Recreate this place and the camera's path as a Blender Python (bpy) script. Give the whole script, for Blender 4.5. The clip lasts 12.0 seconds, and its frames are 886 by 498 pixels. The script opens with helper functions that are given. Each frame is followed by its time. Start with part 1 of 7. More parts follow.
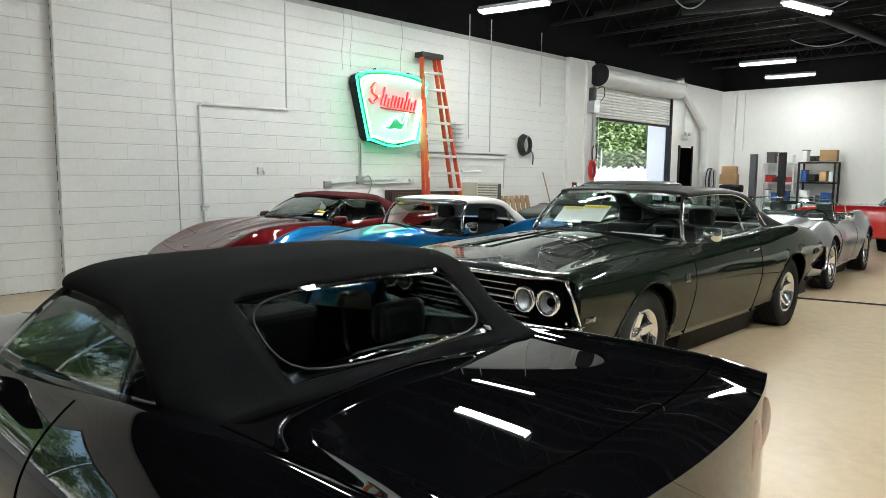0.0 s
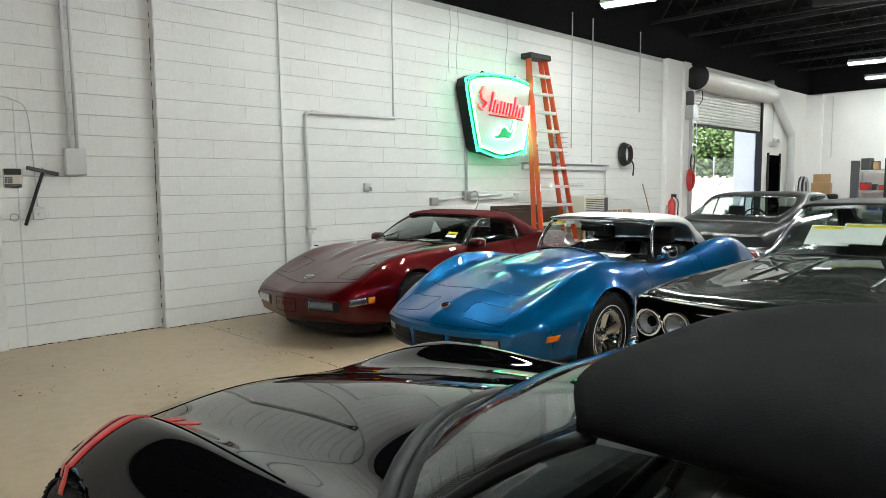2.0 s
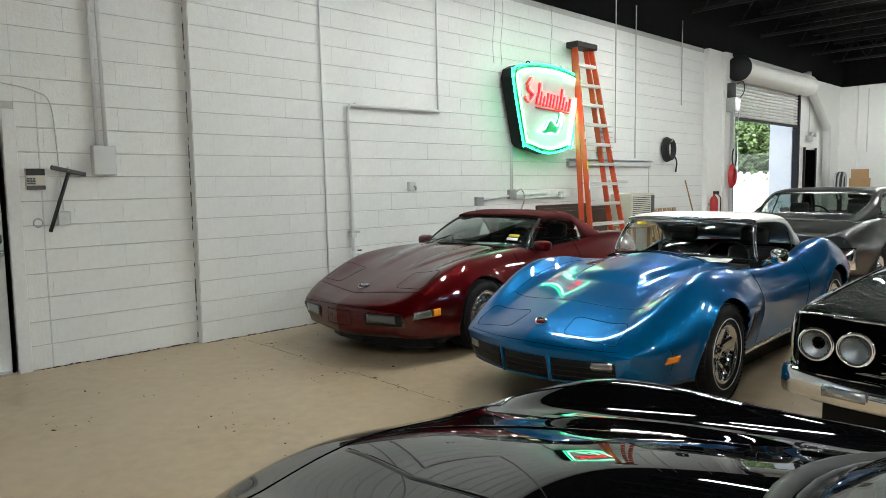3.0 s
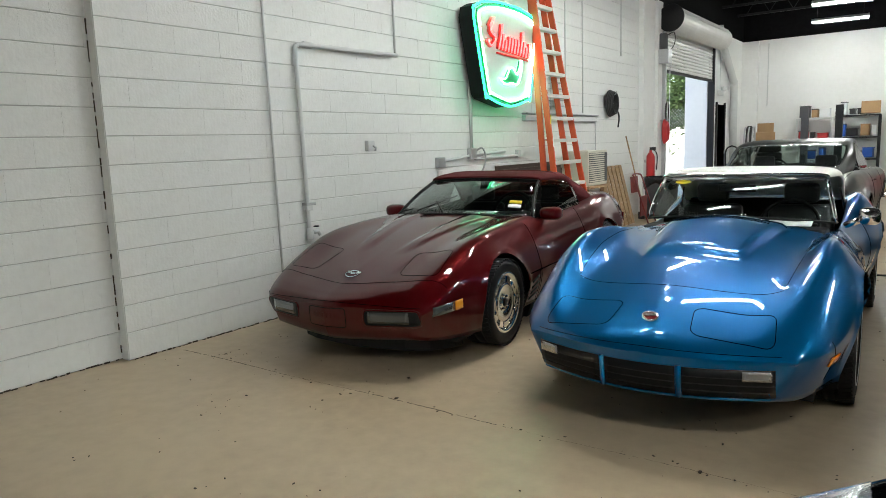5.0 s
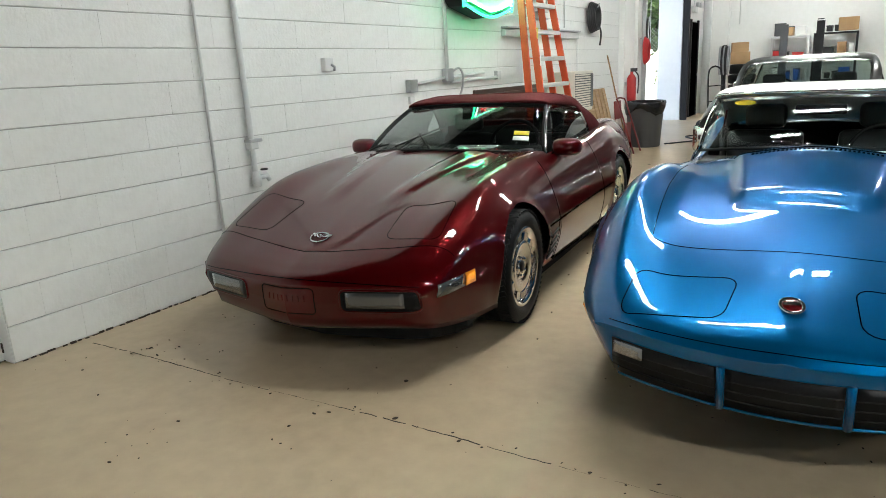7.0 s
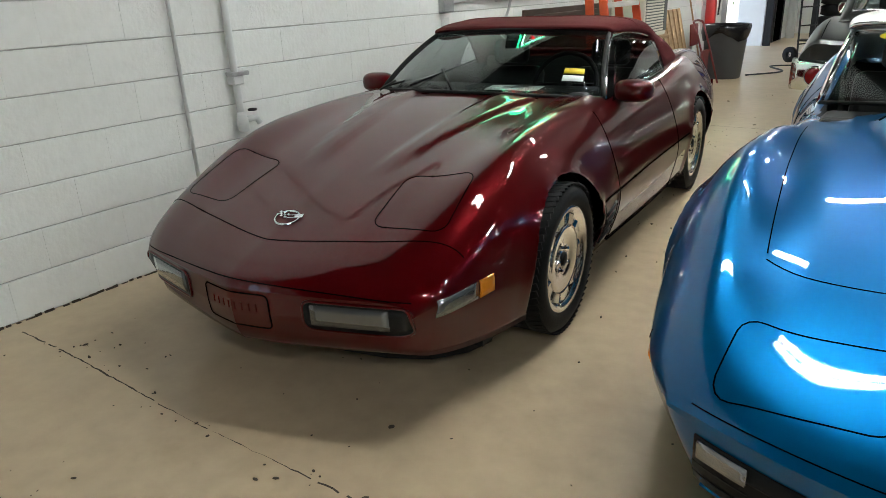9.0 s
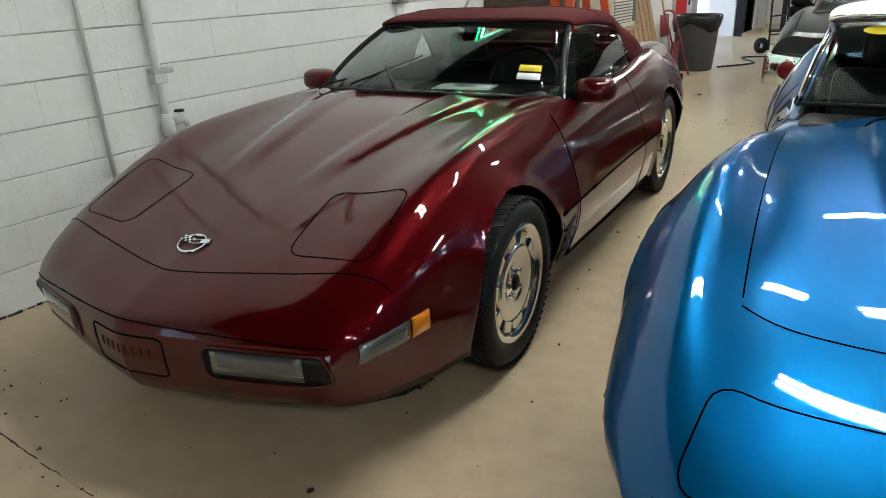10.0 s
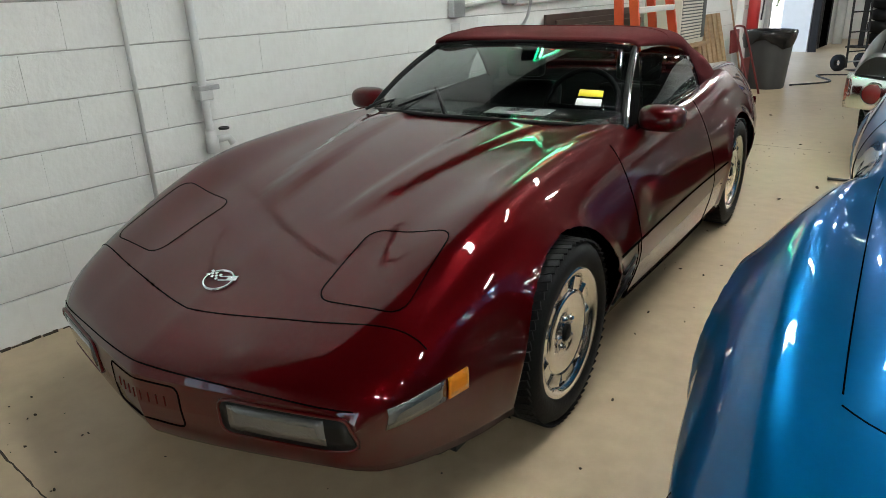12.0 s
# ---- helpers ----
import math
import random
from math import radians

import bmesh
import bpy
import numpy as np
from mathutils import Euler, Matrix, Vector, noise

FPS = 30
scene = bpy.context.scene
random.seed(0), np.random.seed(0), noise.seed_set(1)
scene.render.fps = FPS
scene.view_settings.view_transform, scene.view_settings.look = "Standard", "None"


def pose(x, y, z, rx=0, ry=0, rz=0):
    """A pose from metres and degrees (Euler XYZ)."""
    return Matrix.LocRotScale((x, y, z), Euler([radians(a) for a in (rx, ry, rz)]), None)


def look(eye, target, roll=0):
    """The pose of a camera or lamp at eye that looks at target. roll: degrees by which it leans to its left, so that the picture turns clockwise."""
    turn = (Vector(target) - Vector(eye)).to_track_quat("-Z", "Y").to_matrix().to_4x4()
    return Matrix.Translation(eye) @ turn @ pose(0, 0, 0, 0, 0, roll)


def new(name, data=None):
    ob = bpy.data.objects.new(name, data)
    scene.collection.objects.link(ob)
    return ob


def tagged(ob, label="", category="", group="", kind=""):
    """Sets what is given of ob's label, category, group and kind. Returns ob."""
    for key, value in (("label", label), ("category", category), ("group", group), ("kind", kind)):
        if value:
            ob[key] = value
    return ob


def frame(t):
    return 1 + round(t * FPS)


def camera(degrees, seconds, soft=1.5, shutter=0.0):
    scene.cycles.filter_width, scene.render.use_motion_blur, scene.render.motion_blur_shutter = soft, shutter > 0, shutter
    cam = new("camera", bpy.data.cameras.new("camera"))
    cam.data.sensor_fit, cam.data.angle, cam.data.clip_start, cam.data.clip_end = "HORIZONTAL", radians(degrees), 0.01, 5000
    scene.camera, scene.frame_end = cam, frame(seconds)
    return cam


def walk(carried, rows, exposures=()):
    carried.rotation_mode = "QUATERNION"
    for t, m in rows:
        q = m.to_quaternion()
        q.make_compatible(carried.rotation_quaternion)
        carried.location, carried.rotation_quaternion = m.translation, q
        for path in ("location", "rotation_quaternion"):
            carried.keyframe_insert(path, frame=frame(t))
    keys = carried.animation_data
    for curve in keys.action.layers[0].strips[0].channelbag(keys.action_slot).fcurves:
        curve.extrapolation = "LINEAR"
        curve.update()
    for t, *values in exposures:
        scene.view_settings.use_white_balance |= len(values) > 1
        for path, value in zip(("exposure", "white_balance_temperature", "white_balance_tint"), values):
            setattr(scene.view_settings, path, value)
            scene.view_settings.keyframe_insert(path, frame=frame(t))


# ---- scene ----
cam = camera(65.9, 12.0, soft=0.75)
PATH = [
    (0, (9.351, 0.353, 1.51), (7.958, 1.771, 1.289), 0.5),
    (0.5, (8.889, 0.259, 1.523), (7.48, 1.668, 1.351), 0.2),
    (1, (8.361, 0.235, 1.514), (6.943, 1.634, 1.337), 0.0),
    (1.5, (7.879, 0.165, 1.511), (6.454, 1.557, 1.335), -0.1),
    (2, (7.374, 0.15, 1.525), (5.945, 1.537, 1.342), -0.4),
    (2.5, (6.909, 0.144, 1.525), (5.475, 1.526, 1.345), -0.6),
    (3, (6.444, 0.186, 1.522), (5.013, 1.571, 1.337), -0.9),
    (3.2, (6.259, 0.233, 1.518), (4.832, 1.621, 1.327), -0.9),
    (4.8, (4.907, 0.428, 1.506), (3.718, 2.014, 1.234), -2.1),
    (5, (4.77, 0.483, 1.492), (3.617, 2.09, 1.194), -2.1),
    (5.5, (4.477, 0.65, 1.49), (3.352, 2.271, 1.165), -2.4),
    (6, (4.185, 0.818, 1.472), (3.076, 2.447, 1.133), -2.5),
    (6.5, (3.98, 1.092, 1.446), (2.924, 2.74, 1.033), -2.9),
    (7, (3.804, 1.377, 1.414), (2.791, 3.027, 0.914), -2.9),
    (7.2, (3.734, 1.492, 1.415), (2.741, 3.147, 0.889), -2.9),
    (8.8, (3.427, 2.246, 1.412), (2.402, 3.817, 0.719), -2.5),
    (9, (3.413, 2.334, 1.406), (2.301, 3.839, 0.699), -2.5),
    (9.5, (3.397, 2.512, 1.4), (2.131, 3.88, 0.675), -2.5),
    (10, (3.328, 2.716, 1.395), (2.277, 4.25, 0.66), -2.4),
    (10.5, (3.254, 2.857, 1.414), (2.325, 4.466, 0.673), -2.3),
    (11, (3.211, 2.935, 1.418), (2.263, 4.537, 0.686), -2.2),
    (11.5, (3.199, 2.941, 1.421), (2.033, 4.399, 0.701), -2.1),
    (12, (3.217, 2.923, 1.429), (2.038, 4.375, 0.721), -2.0),
]
walk(cam, [(t, look(eye, target, roll)) for t, eye, target, roll in PATH],
     [(0, 1.86), (1, 1.95), (2.5, 1.85), (3.2, 1.76), (4.8, 1.66), (5.5, 1.69), (6, 1.77), (7, 1.95), (8.8, 1.8), (12, 1.8)])

# ---- world, sun, exposure ----
SUN_EL, SUN_AZ = 52.0, 145.0
world = bpy.data.worlds.new("world")
scene.world = world
world.use_nodes = True
wn = world.node_tree.nodes
sky = wn.new("ShaderNodeTexSky")
sky.sky_type, sky.sun_disc = "NISHITA", False
sky.sun_elevation, sky.sun_rotation = radians(SUN_EL), radians(SUN_AZ)
wn["Background"].inputs["Strength"].default_value = 0.14
world.node_tree.links.new(sky.outputs[0], wn["Background"].inputs[0])
sun = new("sun", bpy.data.lights.new("sun", "SUN"))
sun.data.energy, sun.data.angle, sun.data.color = 5.0, radians(0.5), (1.0, 0.95, 0.88)
sa, se = radians(SUN_AZ), radians(SUN_EL)
sun.matrix_world = look((math.sin(sa) * math.cos(se) * 50, math.cos(sa) * math.cos(se) * 50, math.sin(se) * 50), (0, 0, 0))
TUBE_POWER = 101.0
NEON_POWER = 3.6

# ---- materials ----
MATS = {}


def mat(name, color, rough=0.5, metal=0.0, coat=0.0, bump=0.0, bump_scale=60.0, vary=0.0, vary_scale=3.0, emit=0.0,
        spec=0.5, island=0.0, sheen=0.0, coat_rough=0.03, dark=None, speck=0.0, stretch=(1, 1, 1), edge=None):
    """A procedural surface: base colour with large and fine variation, bump and optional clear coat."""
    if name in MATS:
        return MATS[name]
    m = bpy.data.materials.new(name)
    m.use_nodes = True
    nt = m.node_tree
    b = nt.nodes["Principled BSDF"]
    c = (*color, 1.0)
    b.inputs["Base Color"].default_value = c
    b.inputs["Roughness"].default_value = rough
    b.inputs["Metallic"].default_value = metal
    b.inputs["Coat Weight"].default_value = coat
    b.inputs["Coat Roughness"].default_value = coat_rough
    b.inputs["Specular IOR Level"].default_value = spec
    if edge:
        b.inputs["Specular Tint"].default_value = (*edge, 1.0)
    if sheen:
        b.inputs["Sheen Weight"].default_value = sheen
    tc = nt.nodes.new("ShaderNodeTexCoord")
    mp = nt.nodes.new("ShaderNodeMapping")
    mp.inputs["Scale"].default_value = stretch
    nt.links.new(tc.outputs["Object"], mp.inputs["Vector"])

    def tex(scale, detail=4.0):
        n = nt.nodes.new("ShaderNodeTexNoise")
        n.inputs["Scale"].default_value, n.inputs["Detail"].default_value = scale, detail
        nt.links.new(mp.outputs[0], n.inputs["Vector"])
        return n.outputs["Fac"]

    if vary or island or speck:
        d = dark or tuple(v * 0.55 for v in color)
        mix = nt.nodes.new("ShaderNodeMix")
        mix.data_type = "RGBA"
        mix.inputs["A"].default_value, mix.inputs["B"].default_value = c, (*d, 1.0)
        a = tex(vary_scale, 6.0)
        f = tex(vary_scale * 14, 3.0)
        mul = nt.nodes.new("ShaderNodeMath")
        mul.operation = "MULTIPLY"
        nt.links.new(a, mul.inputs[0])
        nt.links.new(f, mul.inputs[1])
        rng = nt.nodes.new("ShaderNodeMapRange")
        rng.inputs["From Min"].default_value, rng.inputs["From Max"].default_value = 0.14, 0.42
        rng.inputs["To Max"].default_value = vary
        nt.links.new(mul.outputs[0], rng.inputs["Value"])
        fac = rng.outputs[0]
        if island:
            oi = nt.nodes.new("ShaderNodeObjectInfo")
            add = nt.nodes.new("ShaderNodeMath")
            add.operation = "MULTIPLY_ADD"
            nt.links.new(oi.outputs["Random"], add.inputs[0])
            add.inputs[1].default_value = island
            nt.links.new(fac, add.inputs[2])
            fac = add.outputs[0]
        if speck:
            sp = tex(70.0, 2.0)
            sr = nt.nodes.new("ShaderNodeMapRange")
            sr.inputs["From Min"].default_value, sr.inputs["From Max"].default_value = 0.68, 0.76
            sr.inputs["To Max"].default_value = speck
            nt.links.new(sp, sr.inputs["Value"])
            add = nt.nodes.new("ShaderNodeMath")
            add.operation = "ADD"
            nt.links.new(sr.outputs[0], add.inputs[0])
            nt.links.new(fac, add.inputs[1])
            fac = add.outputs[0]
        nt.links.new(fac, mix.inputs["Factor"])
        nt.links.new(mix.outputs["Result"], b.inputs["Base Color"])
        if coat < 0.5:
            rr = nt.nodes.new("ShaderNodeMapRange")
            rr.inputs["To Min"].default_value, rr.inputs["To Max"].default_value = max(rough - 0.08, 0.02), min(rough + 0.12, 1)
            nt.links.new(a, rr.inputs["Value"])
            nt.links.new(rr.outputs[0], b.inputs["Roughness"])
    if bump:
        bp = nt.nodes.new("ShaderNodeBump")
        bp.inputs["Strength"].default_value, bp.inputs["Distance"].default_value = bump, 0.004
        nt.links.new(tex(bump_scale, 5.0), bp.inputs["Height"])
        nt.links.new(bp.outputs[0], b.inputs["Normal"])
    if emit:
        b.inputs["Emission Color"].default_value, b.inputs["Emission Strength"].default_value = c, emit
    MATS[name] = m
    return m


def glass_mat(name, tint, rough=0.0):
    """Thin window glass: clear through, mirror gloss by Fresnel."""
    m = bpy.data.materials.new(name)
    m.use_nodes = True
    nt = m.node_tree
    nt.nodes.remove(nt.nodes["Principled BSDF"])
    tr, gl = nt.nodes.new("ShaderNodeBsdfTransparent"), nt.nodes.new("ShaderNodeBsdfGlossy")
    lw, mx = nt.nodes.new("ShaderNodeLayerWeight"), nt.nodes.new("ShaderNodeMixShader")
    pw, fr = nt.nodes.new("ShaderNodeMath"), nt.nodes.new("ShaderNodeMath")
    pw.operation, pw.inputs[1].default_value = "POWER", 5.0
    fr.operation, fr.inputs[1].default_value, fr.inputs[2].default_value = "MULTIPLY_ADD", 0.93, 0.045
    lw.inputs["Blend"].default_value = 0.5
    nt.links.new(lw.outputs["Facing"], pw.inputs[0])
    nt.links.new(pw.outputs[0], fr.inputs[0])
    tr.inputs[0].default_value, gl.inputs["Roughness"].default_value = (*tint, 1), rough
    out = nt.nodes["Material Output"]
    for a, i in ((fr, 0), (tr, 1), (gl, 2)):
        nt.links.new(a.outputs[0], mx.inputs[i])
    nt.links.new(mx.outputs[0], out.inputs[0])
    MATS[name] = m
    return m


GLASS = glass_mat("window_glass", (0.90, 0.95, 0.93))
GLASS_DARK = glass_mat("tinted_glass", (0.62, 0.66, 0.65))
LENS = glass_mat("lens_glass", (0.75, 0.78, 0.8))
BLOCK = mat("painted_block", (0.76, 0.765, 0.75), 0.55, bump=0.6, bump_scale=45, vary=0.26, vary_scale=1.3, island=0.06, speck=0.16, dark=(0.56, 0.555, 0.53))
JOINT = mat("block_joint", (0.50, 0.50, 0.485), 0.7, bump=0.3, vary=0.5, vary_scale=4)
PLASTER = mat("white_wall_paint", (0.78, 0.78, 0.765), 0.6, bump=0.15, bump_scale=30, vary=0.2, vary_scale=0.8, dark=(0.6, 0.6, 0.57))
BLACKWALL = mat("black_ceiling_paint", (0.005, 0.005, 0.0055), 0.9, bump=0.2, vary=0.5, vary_scale=1.0, dark=(0.012, 0.012, 0.012), spec=0.1)
STEEL_BLACK = mat("black_steel", (0.012, 0.012, 0.013), 0.6, vary=0.4, dark=(0.03, 0.03, 0.03), spec=0.25)
FLOOR = mat("sealed_concrete", (0.52, 0.405, 0.268), 0.34, bump=0.10, bump_scale=18, vary=0.55, vary_scale=0.7, speck=0.10, dark=(0.36, 0.27, 0.175), spec=0.35)
CRACK = mat("joint_dirt", (0.06, 0.045, 0.03), 0.9, vary=0.5, vary_scale=20, dark=(0.02, 0.015, 0.01))
CHROME = mat("chrome", (0.85, 0.86, 0.87), 0.08, 1.0, vary=0.1)
ALU = mat("polished_aluminium", (0.86, 0.85, 0.83), 0.15, 1.0, vary=0.15)
STEEL = mat("galvanised_steel", (0.52, 0.53, 0.54), 0.42, 0.9, vary=0.3, vary_scale=8)
PIPE_WHITE = mat("white_pipe_paint", (0.60, 0.61, 0.61), 0.5, vary=0.25, vary_scale=9, dark=(0.5, 0.49, 0.46))
RUBBER = mat("tyre_rubber", (0.005, 0.005, 0.0055), 0.62, bump=0.3, bump_scale=120, vary=0.4, vary_scale=10, dark=(0.016, 0.016, 0.015), spec=0.25)
BLACK_TRIM = mat("black_trim", (0.005, 0.005, 0.0055), 0.5, spec=0.2)
GAP = mat("panel_gap", (0.0012, 0.0012, 0.0012), 1.0, spec=0.0)
INTERIOR = mat("black_interior", (0.007, 0.007, 0.0075), 0.6, bump=0.2, vary=0.3, vary_scale=12, spec=0.2)
SEAT_BLACK = mat("black_vinyl", (0.016, 0.017, 0.0175), 0.42, bump=0.3, bump_scale=90, vary=0.3, vary_scale=20)
MAROON = mat("dark_red_paint", (0.066, 0.0008, 0.002), 0.34, 0.45, 1.0, edge=(0.35, 0.012, 0.018), vary=0.25, vary_scale=60, dark=(0.045, 0.001, 0.002), spec=0.1, coat_rough=0.015)
BLUE = mat("metallic_blue_paint", (0.0, 0.094, 0.25), 0.32, 0.45, 0.95, edge=(0.0, 0.42, 0.75), vary=0.3, vary_scale=80, dark=(0.0, 0.076, 0.205), spec=0.1, coat_rough=0.015)
BLACKPAINT = mat("black_paint", (0.002, 0.002, 0.0025), 0.5, 0.0, 1.0, spec=0.0, coat_rough=0.01)
GREEN = mat("dark_green_paint", (0.0025, 0.007, 0.003), 0.5, 0.1, 0.85, vary=0.2, vary_scale=80, spec=0.05, coat_rough=0.012)
GREY = mat("satin_grey_paint", (0.018, 0.019, 0.017), 0.36, 0.3, 0.4, vary=0.35, vary_scale=2.0, dark=(0.018, 0.018, 0.017), coat_rough=0.2)
SILVER = mat("silver_paint", (0.48, 0.50, 0.52), 0.3, 0.6, 1.0, vary=0.2, vary_scale=80)
REDPAINT = mat("bright_red_paint", (0.33, 0.006, 0.008), 0.25, 0.0, 1.0)
WHITEPAINT = mat("white_car_paint", (0.75, 0.75, 0.73), 0.25, 0.0, 1.0)
CANVAS_MAROON = mat("maroon_canvas", (0.085, 0.016, 0.018), 0.9, bump=0.45, bump_scale=300, vary=0.3, vary_scale=5, spec=0.1)
CANVAS_BLACK = mat("black_canvas", (0.0032, 0.0032, 0.0036), 0.95, bump=0.5, bump_scale=260, vary=0.4, vary_scale=4, spec=0.06)
CANVAS_WHITE = mat("white_vinyl_top", (0.74, 0.73, 0.70), 0.55, bump=0.3, bump_scale=200, vary=0.2, vary_scale=3)
VINYL_ROOF = mat("black_vinyl_roof", (0.014, 0.014, 0.015), 0.55, bump=0.5, bump_scale=160, vary=0.3, vary_scale=6)
AMBER = mat("amber_lens", (0.75, 0.22, 0.01), 0.2, 0.0, 0.8, bump=0.3, bump_scale=200)
RED_LENS = mat("red_lens", (0.13, 0.005, 0.006), 0.2, 0.0, 0.8)
DARK_LAMP = mat("smoked_lamp_lens", (0.14, 0.145, 0.15), 0.16, 0.6, 1.0)
# for the unseen walls only: dark to hold down bounce and paint reflections
GREYWALL = mat("unseen_wall_grey", (0.11, 0.11, 0.11), 0.65, bump=0.15, bump_scale=30, vary=0.3, vary_scale=0.8)
CLEAR_LAMP = mat("clear_lamp_reflector", (0.35, 0.36, 0.37), 0.25, 0.7, 0.8, bump=0.5, bump_scale=120)
PAPER = mat("white_paper", (0.82, 0.83, 0.82), 0.6)
INK = mat("dark_print", (0.05, 0.05, 0.06), 0.6)
YELLOW = mat("yellow_sticker", (0.80, 0.62, 0.02), 0.4)
STICKER_RED = mat("red_sticker", (0.6, 0.03, 0.02), 0.4)
ORANGE_FIBRE = mat("orange_fibreglass", (0.62, 0.075, 0.022), 0.45, bump=0.2, bump_scale=80, vary=0.3, vary_scale=6)
CARDBOARD = mat("cardboard", (0.42, 0.26, 0.13), 0.8, bump=0.2, vary=0.3, vary_scale=5)
WOOD = mat("worn_wood", (0.36, 0.23, 0.12), 0.7, bump=0.4, bump_scale=40, vary=0.6, vary_scale=6, stretch=(1, 1, 6), dark=(0.16, 0.09, 0.05))
BROWN_PANEL = mat("dark_brown_laminate", (0.055, 0.03, 0.022), 0.5, vary=0.4, vary_scale=5)
PLASTIC_GREY = mat("grey_plastic", (0.06, 0.062, 0.066), 0.5, bump=0.2, vary=0.2, vary_scale=6)
BEIGE = mat("beige_plastic", (0.62, 0.59, 0.51), 0.5, vary=0.2, vary_scale=6)
BLACK_PLASTIC = mat("black_plastic", (0.014, 0.014, 0.015), 0.45, vary=0.2)
RED_PLASTIC = mat("red_plastic", (0.45, 0.02, 0.02), 0.4)
BLUE_PLASTIC = mat("blue_plastic", (0.02, 0.10, 0.42), 0.4)
SHUTTER = mat("painted_shutter_steel", (0.66, 0.66, 0.64), 0.45, 0.1, bump=0.1, vary=0.3, vary_scale=3, dark=(0.48, 0.47, 0.44))
DOOR_PAINT = mat("door_paint", (0.73, 0.73, 0.715), 0.45, vary=0.25, vary_scale=2)
LEAF = mat("leaves", (0.075, 0.13, 0.035), 0.55, vary=0.6, vary_scale=2, dark=(0.03, 0.06, 0.015))
BARK = mat("bark", (0.12, 0.085, 0.06), 0.9, bump=0.6, bump_scale=20)
FENCE = mat("weathered_fence_wood", (0.72, 0.69, 0.64), 0.8, bump=0.3, vary=0.5, vary_scale=2)
ASPHALT = mat("pale_concrete_yard", (0.50, 0.49, 0.46), 0.9, bump=0.3, vary=0.4, vary_scale=0.5)
OUTWALL = mat("pale_blue_render", (0.78, 0.81, 0.86), 0.7, vary=0.2)
TUBE = mat("fluorescent_tube", (0.955, 1.0, 0.965), 0.5, emit=TUBE_POWER)
# same tube at 0.55 power, turned down so nearby walls stay less bright
TUBE_DIM = mat("dim_fluorescent_tube", (0.955, 1.0, 0.965), 0.5, emit=TUBE_POWER * 0.55)
NEON_GREEN = mat("green_neon", (0.02, 1.0, 0.38), 0.4, emit=NEON_POWER * 0.75)
NEON_WHITE = mat("pale_green_neon", (0.30, 1.0, 0.58), 0.4, emit=NEON_POWER * 1.6)
NEON_RED = mat("red_neon", (1.0, 0.05, 0.05), 0.4, emit=NEON_POWER * 0.8)
SIGN_FACE = mat("sign_enamel", (0.50, 0.56, 0.52), 0.35, vary=0.2, vary_scale=3)
SIGN_RED = mat("sign_red_enamel", (0.55, 0.03, 0.03), 0.35)
SIGN_GREEN = mat("sign_green_enamel", (0.01, 0.22, 0.09), 0.35)


# ---- mesh helpers ----
def mesh_ob(name, verts, faces, material, parent=None, label="", smooth=False, normals=None):
    me = bpy.data.meshes.new(name)
    me.from_pydata([tuple(v) for v in verts], [], faces)
    me.materials.append(material)
    if smooth:
        me.polygons.foreach_set("use_smooth", [True] * len(me.polygons))
    me.update()
    if normals is not None:
        me.normals_split_custom_set_from_vertices([tuple(n) for n in normals])
    ob = new(name, me)
    if parent is not None:
        ob.parent = parent
    if label:
        ob["label"] = label
    return ob


def part(name, bm, material, parent=None, label="", smooth=False):
    me = bpy.data.meshes.new(name)
    bm.to_mesh(me)
    bm.free()
    me.materials.append(material)
    if smooth:
        me.polygons.foreach_set("use_smooth", [True] * len(me.polygons))
    ob = new(name, me)
    if parent is not None:
        ob.parent = parent
    if label:
        ob["label"] = label
    return ob


def thing(name, m, label, category, group="", kind=""):
    ob = new(name)
    ob.matrix_world = m
    ob.empty_display_size = 0.2
    return tagged(ob, label, category, group, kind)


def add_box(bm, x0, x1, y0, y1, z0, z1, bevel=0.0, seg=1, m=None):
    r = bmesh.ops.create_cube(bm, size=1.0)
    vs = r["verts"]
    for v in vs:
        v.co = Vector(((x0 + x1) / 2 + v.co.x * (x1 - x0), (y0 + y1) / 2 + v.co.y * (y1 - y0), (z0 + z1) / 2 + v.co.z * (z1 - z0)))
    if bevel:
        es = list({e for v in vs for e in v.link_edges})
        r = bmesh.ops.bevel(bm, geom=es, offset=bevel, segments=seg, affect="EDGES", profile=0.5)
        vs = list({v for f in r["faces"] for v in f.verts} | {v for v in vs if v.is_valid})
    if m is not None:
        for v in vs:
            v.co = m @ v.co
    return bm


def box(x0, x1, y0, y1, z0, z1, bevel=0.0, seg=1, m=None):
    return add_box(bmesh.new(), x0, x1, y0, y1, z0, z1, bevel, seg, m)


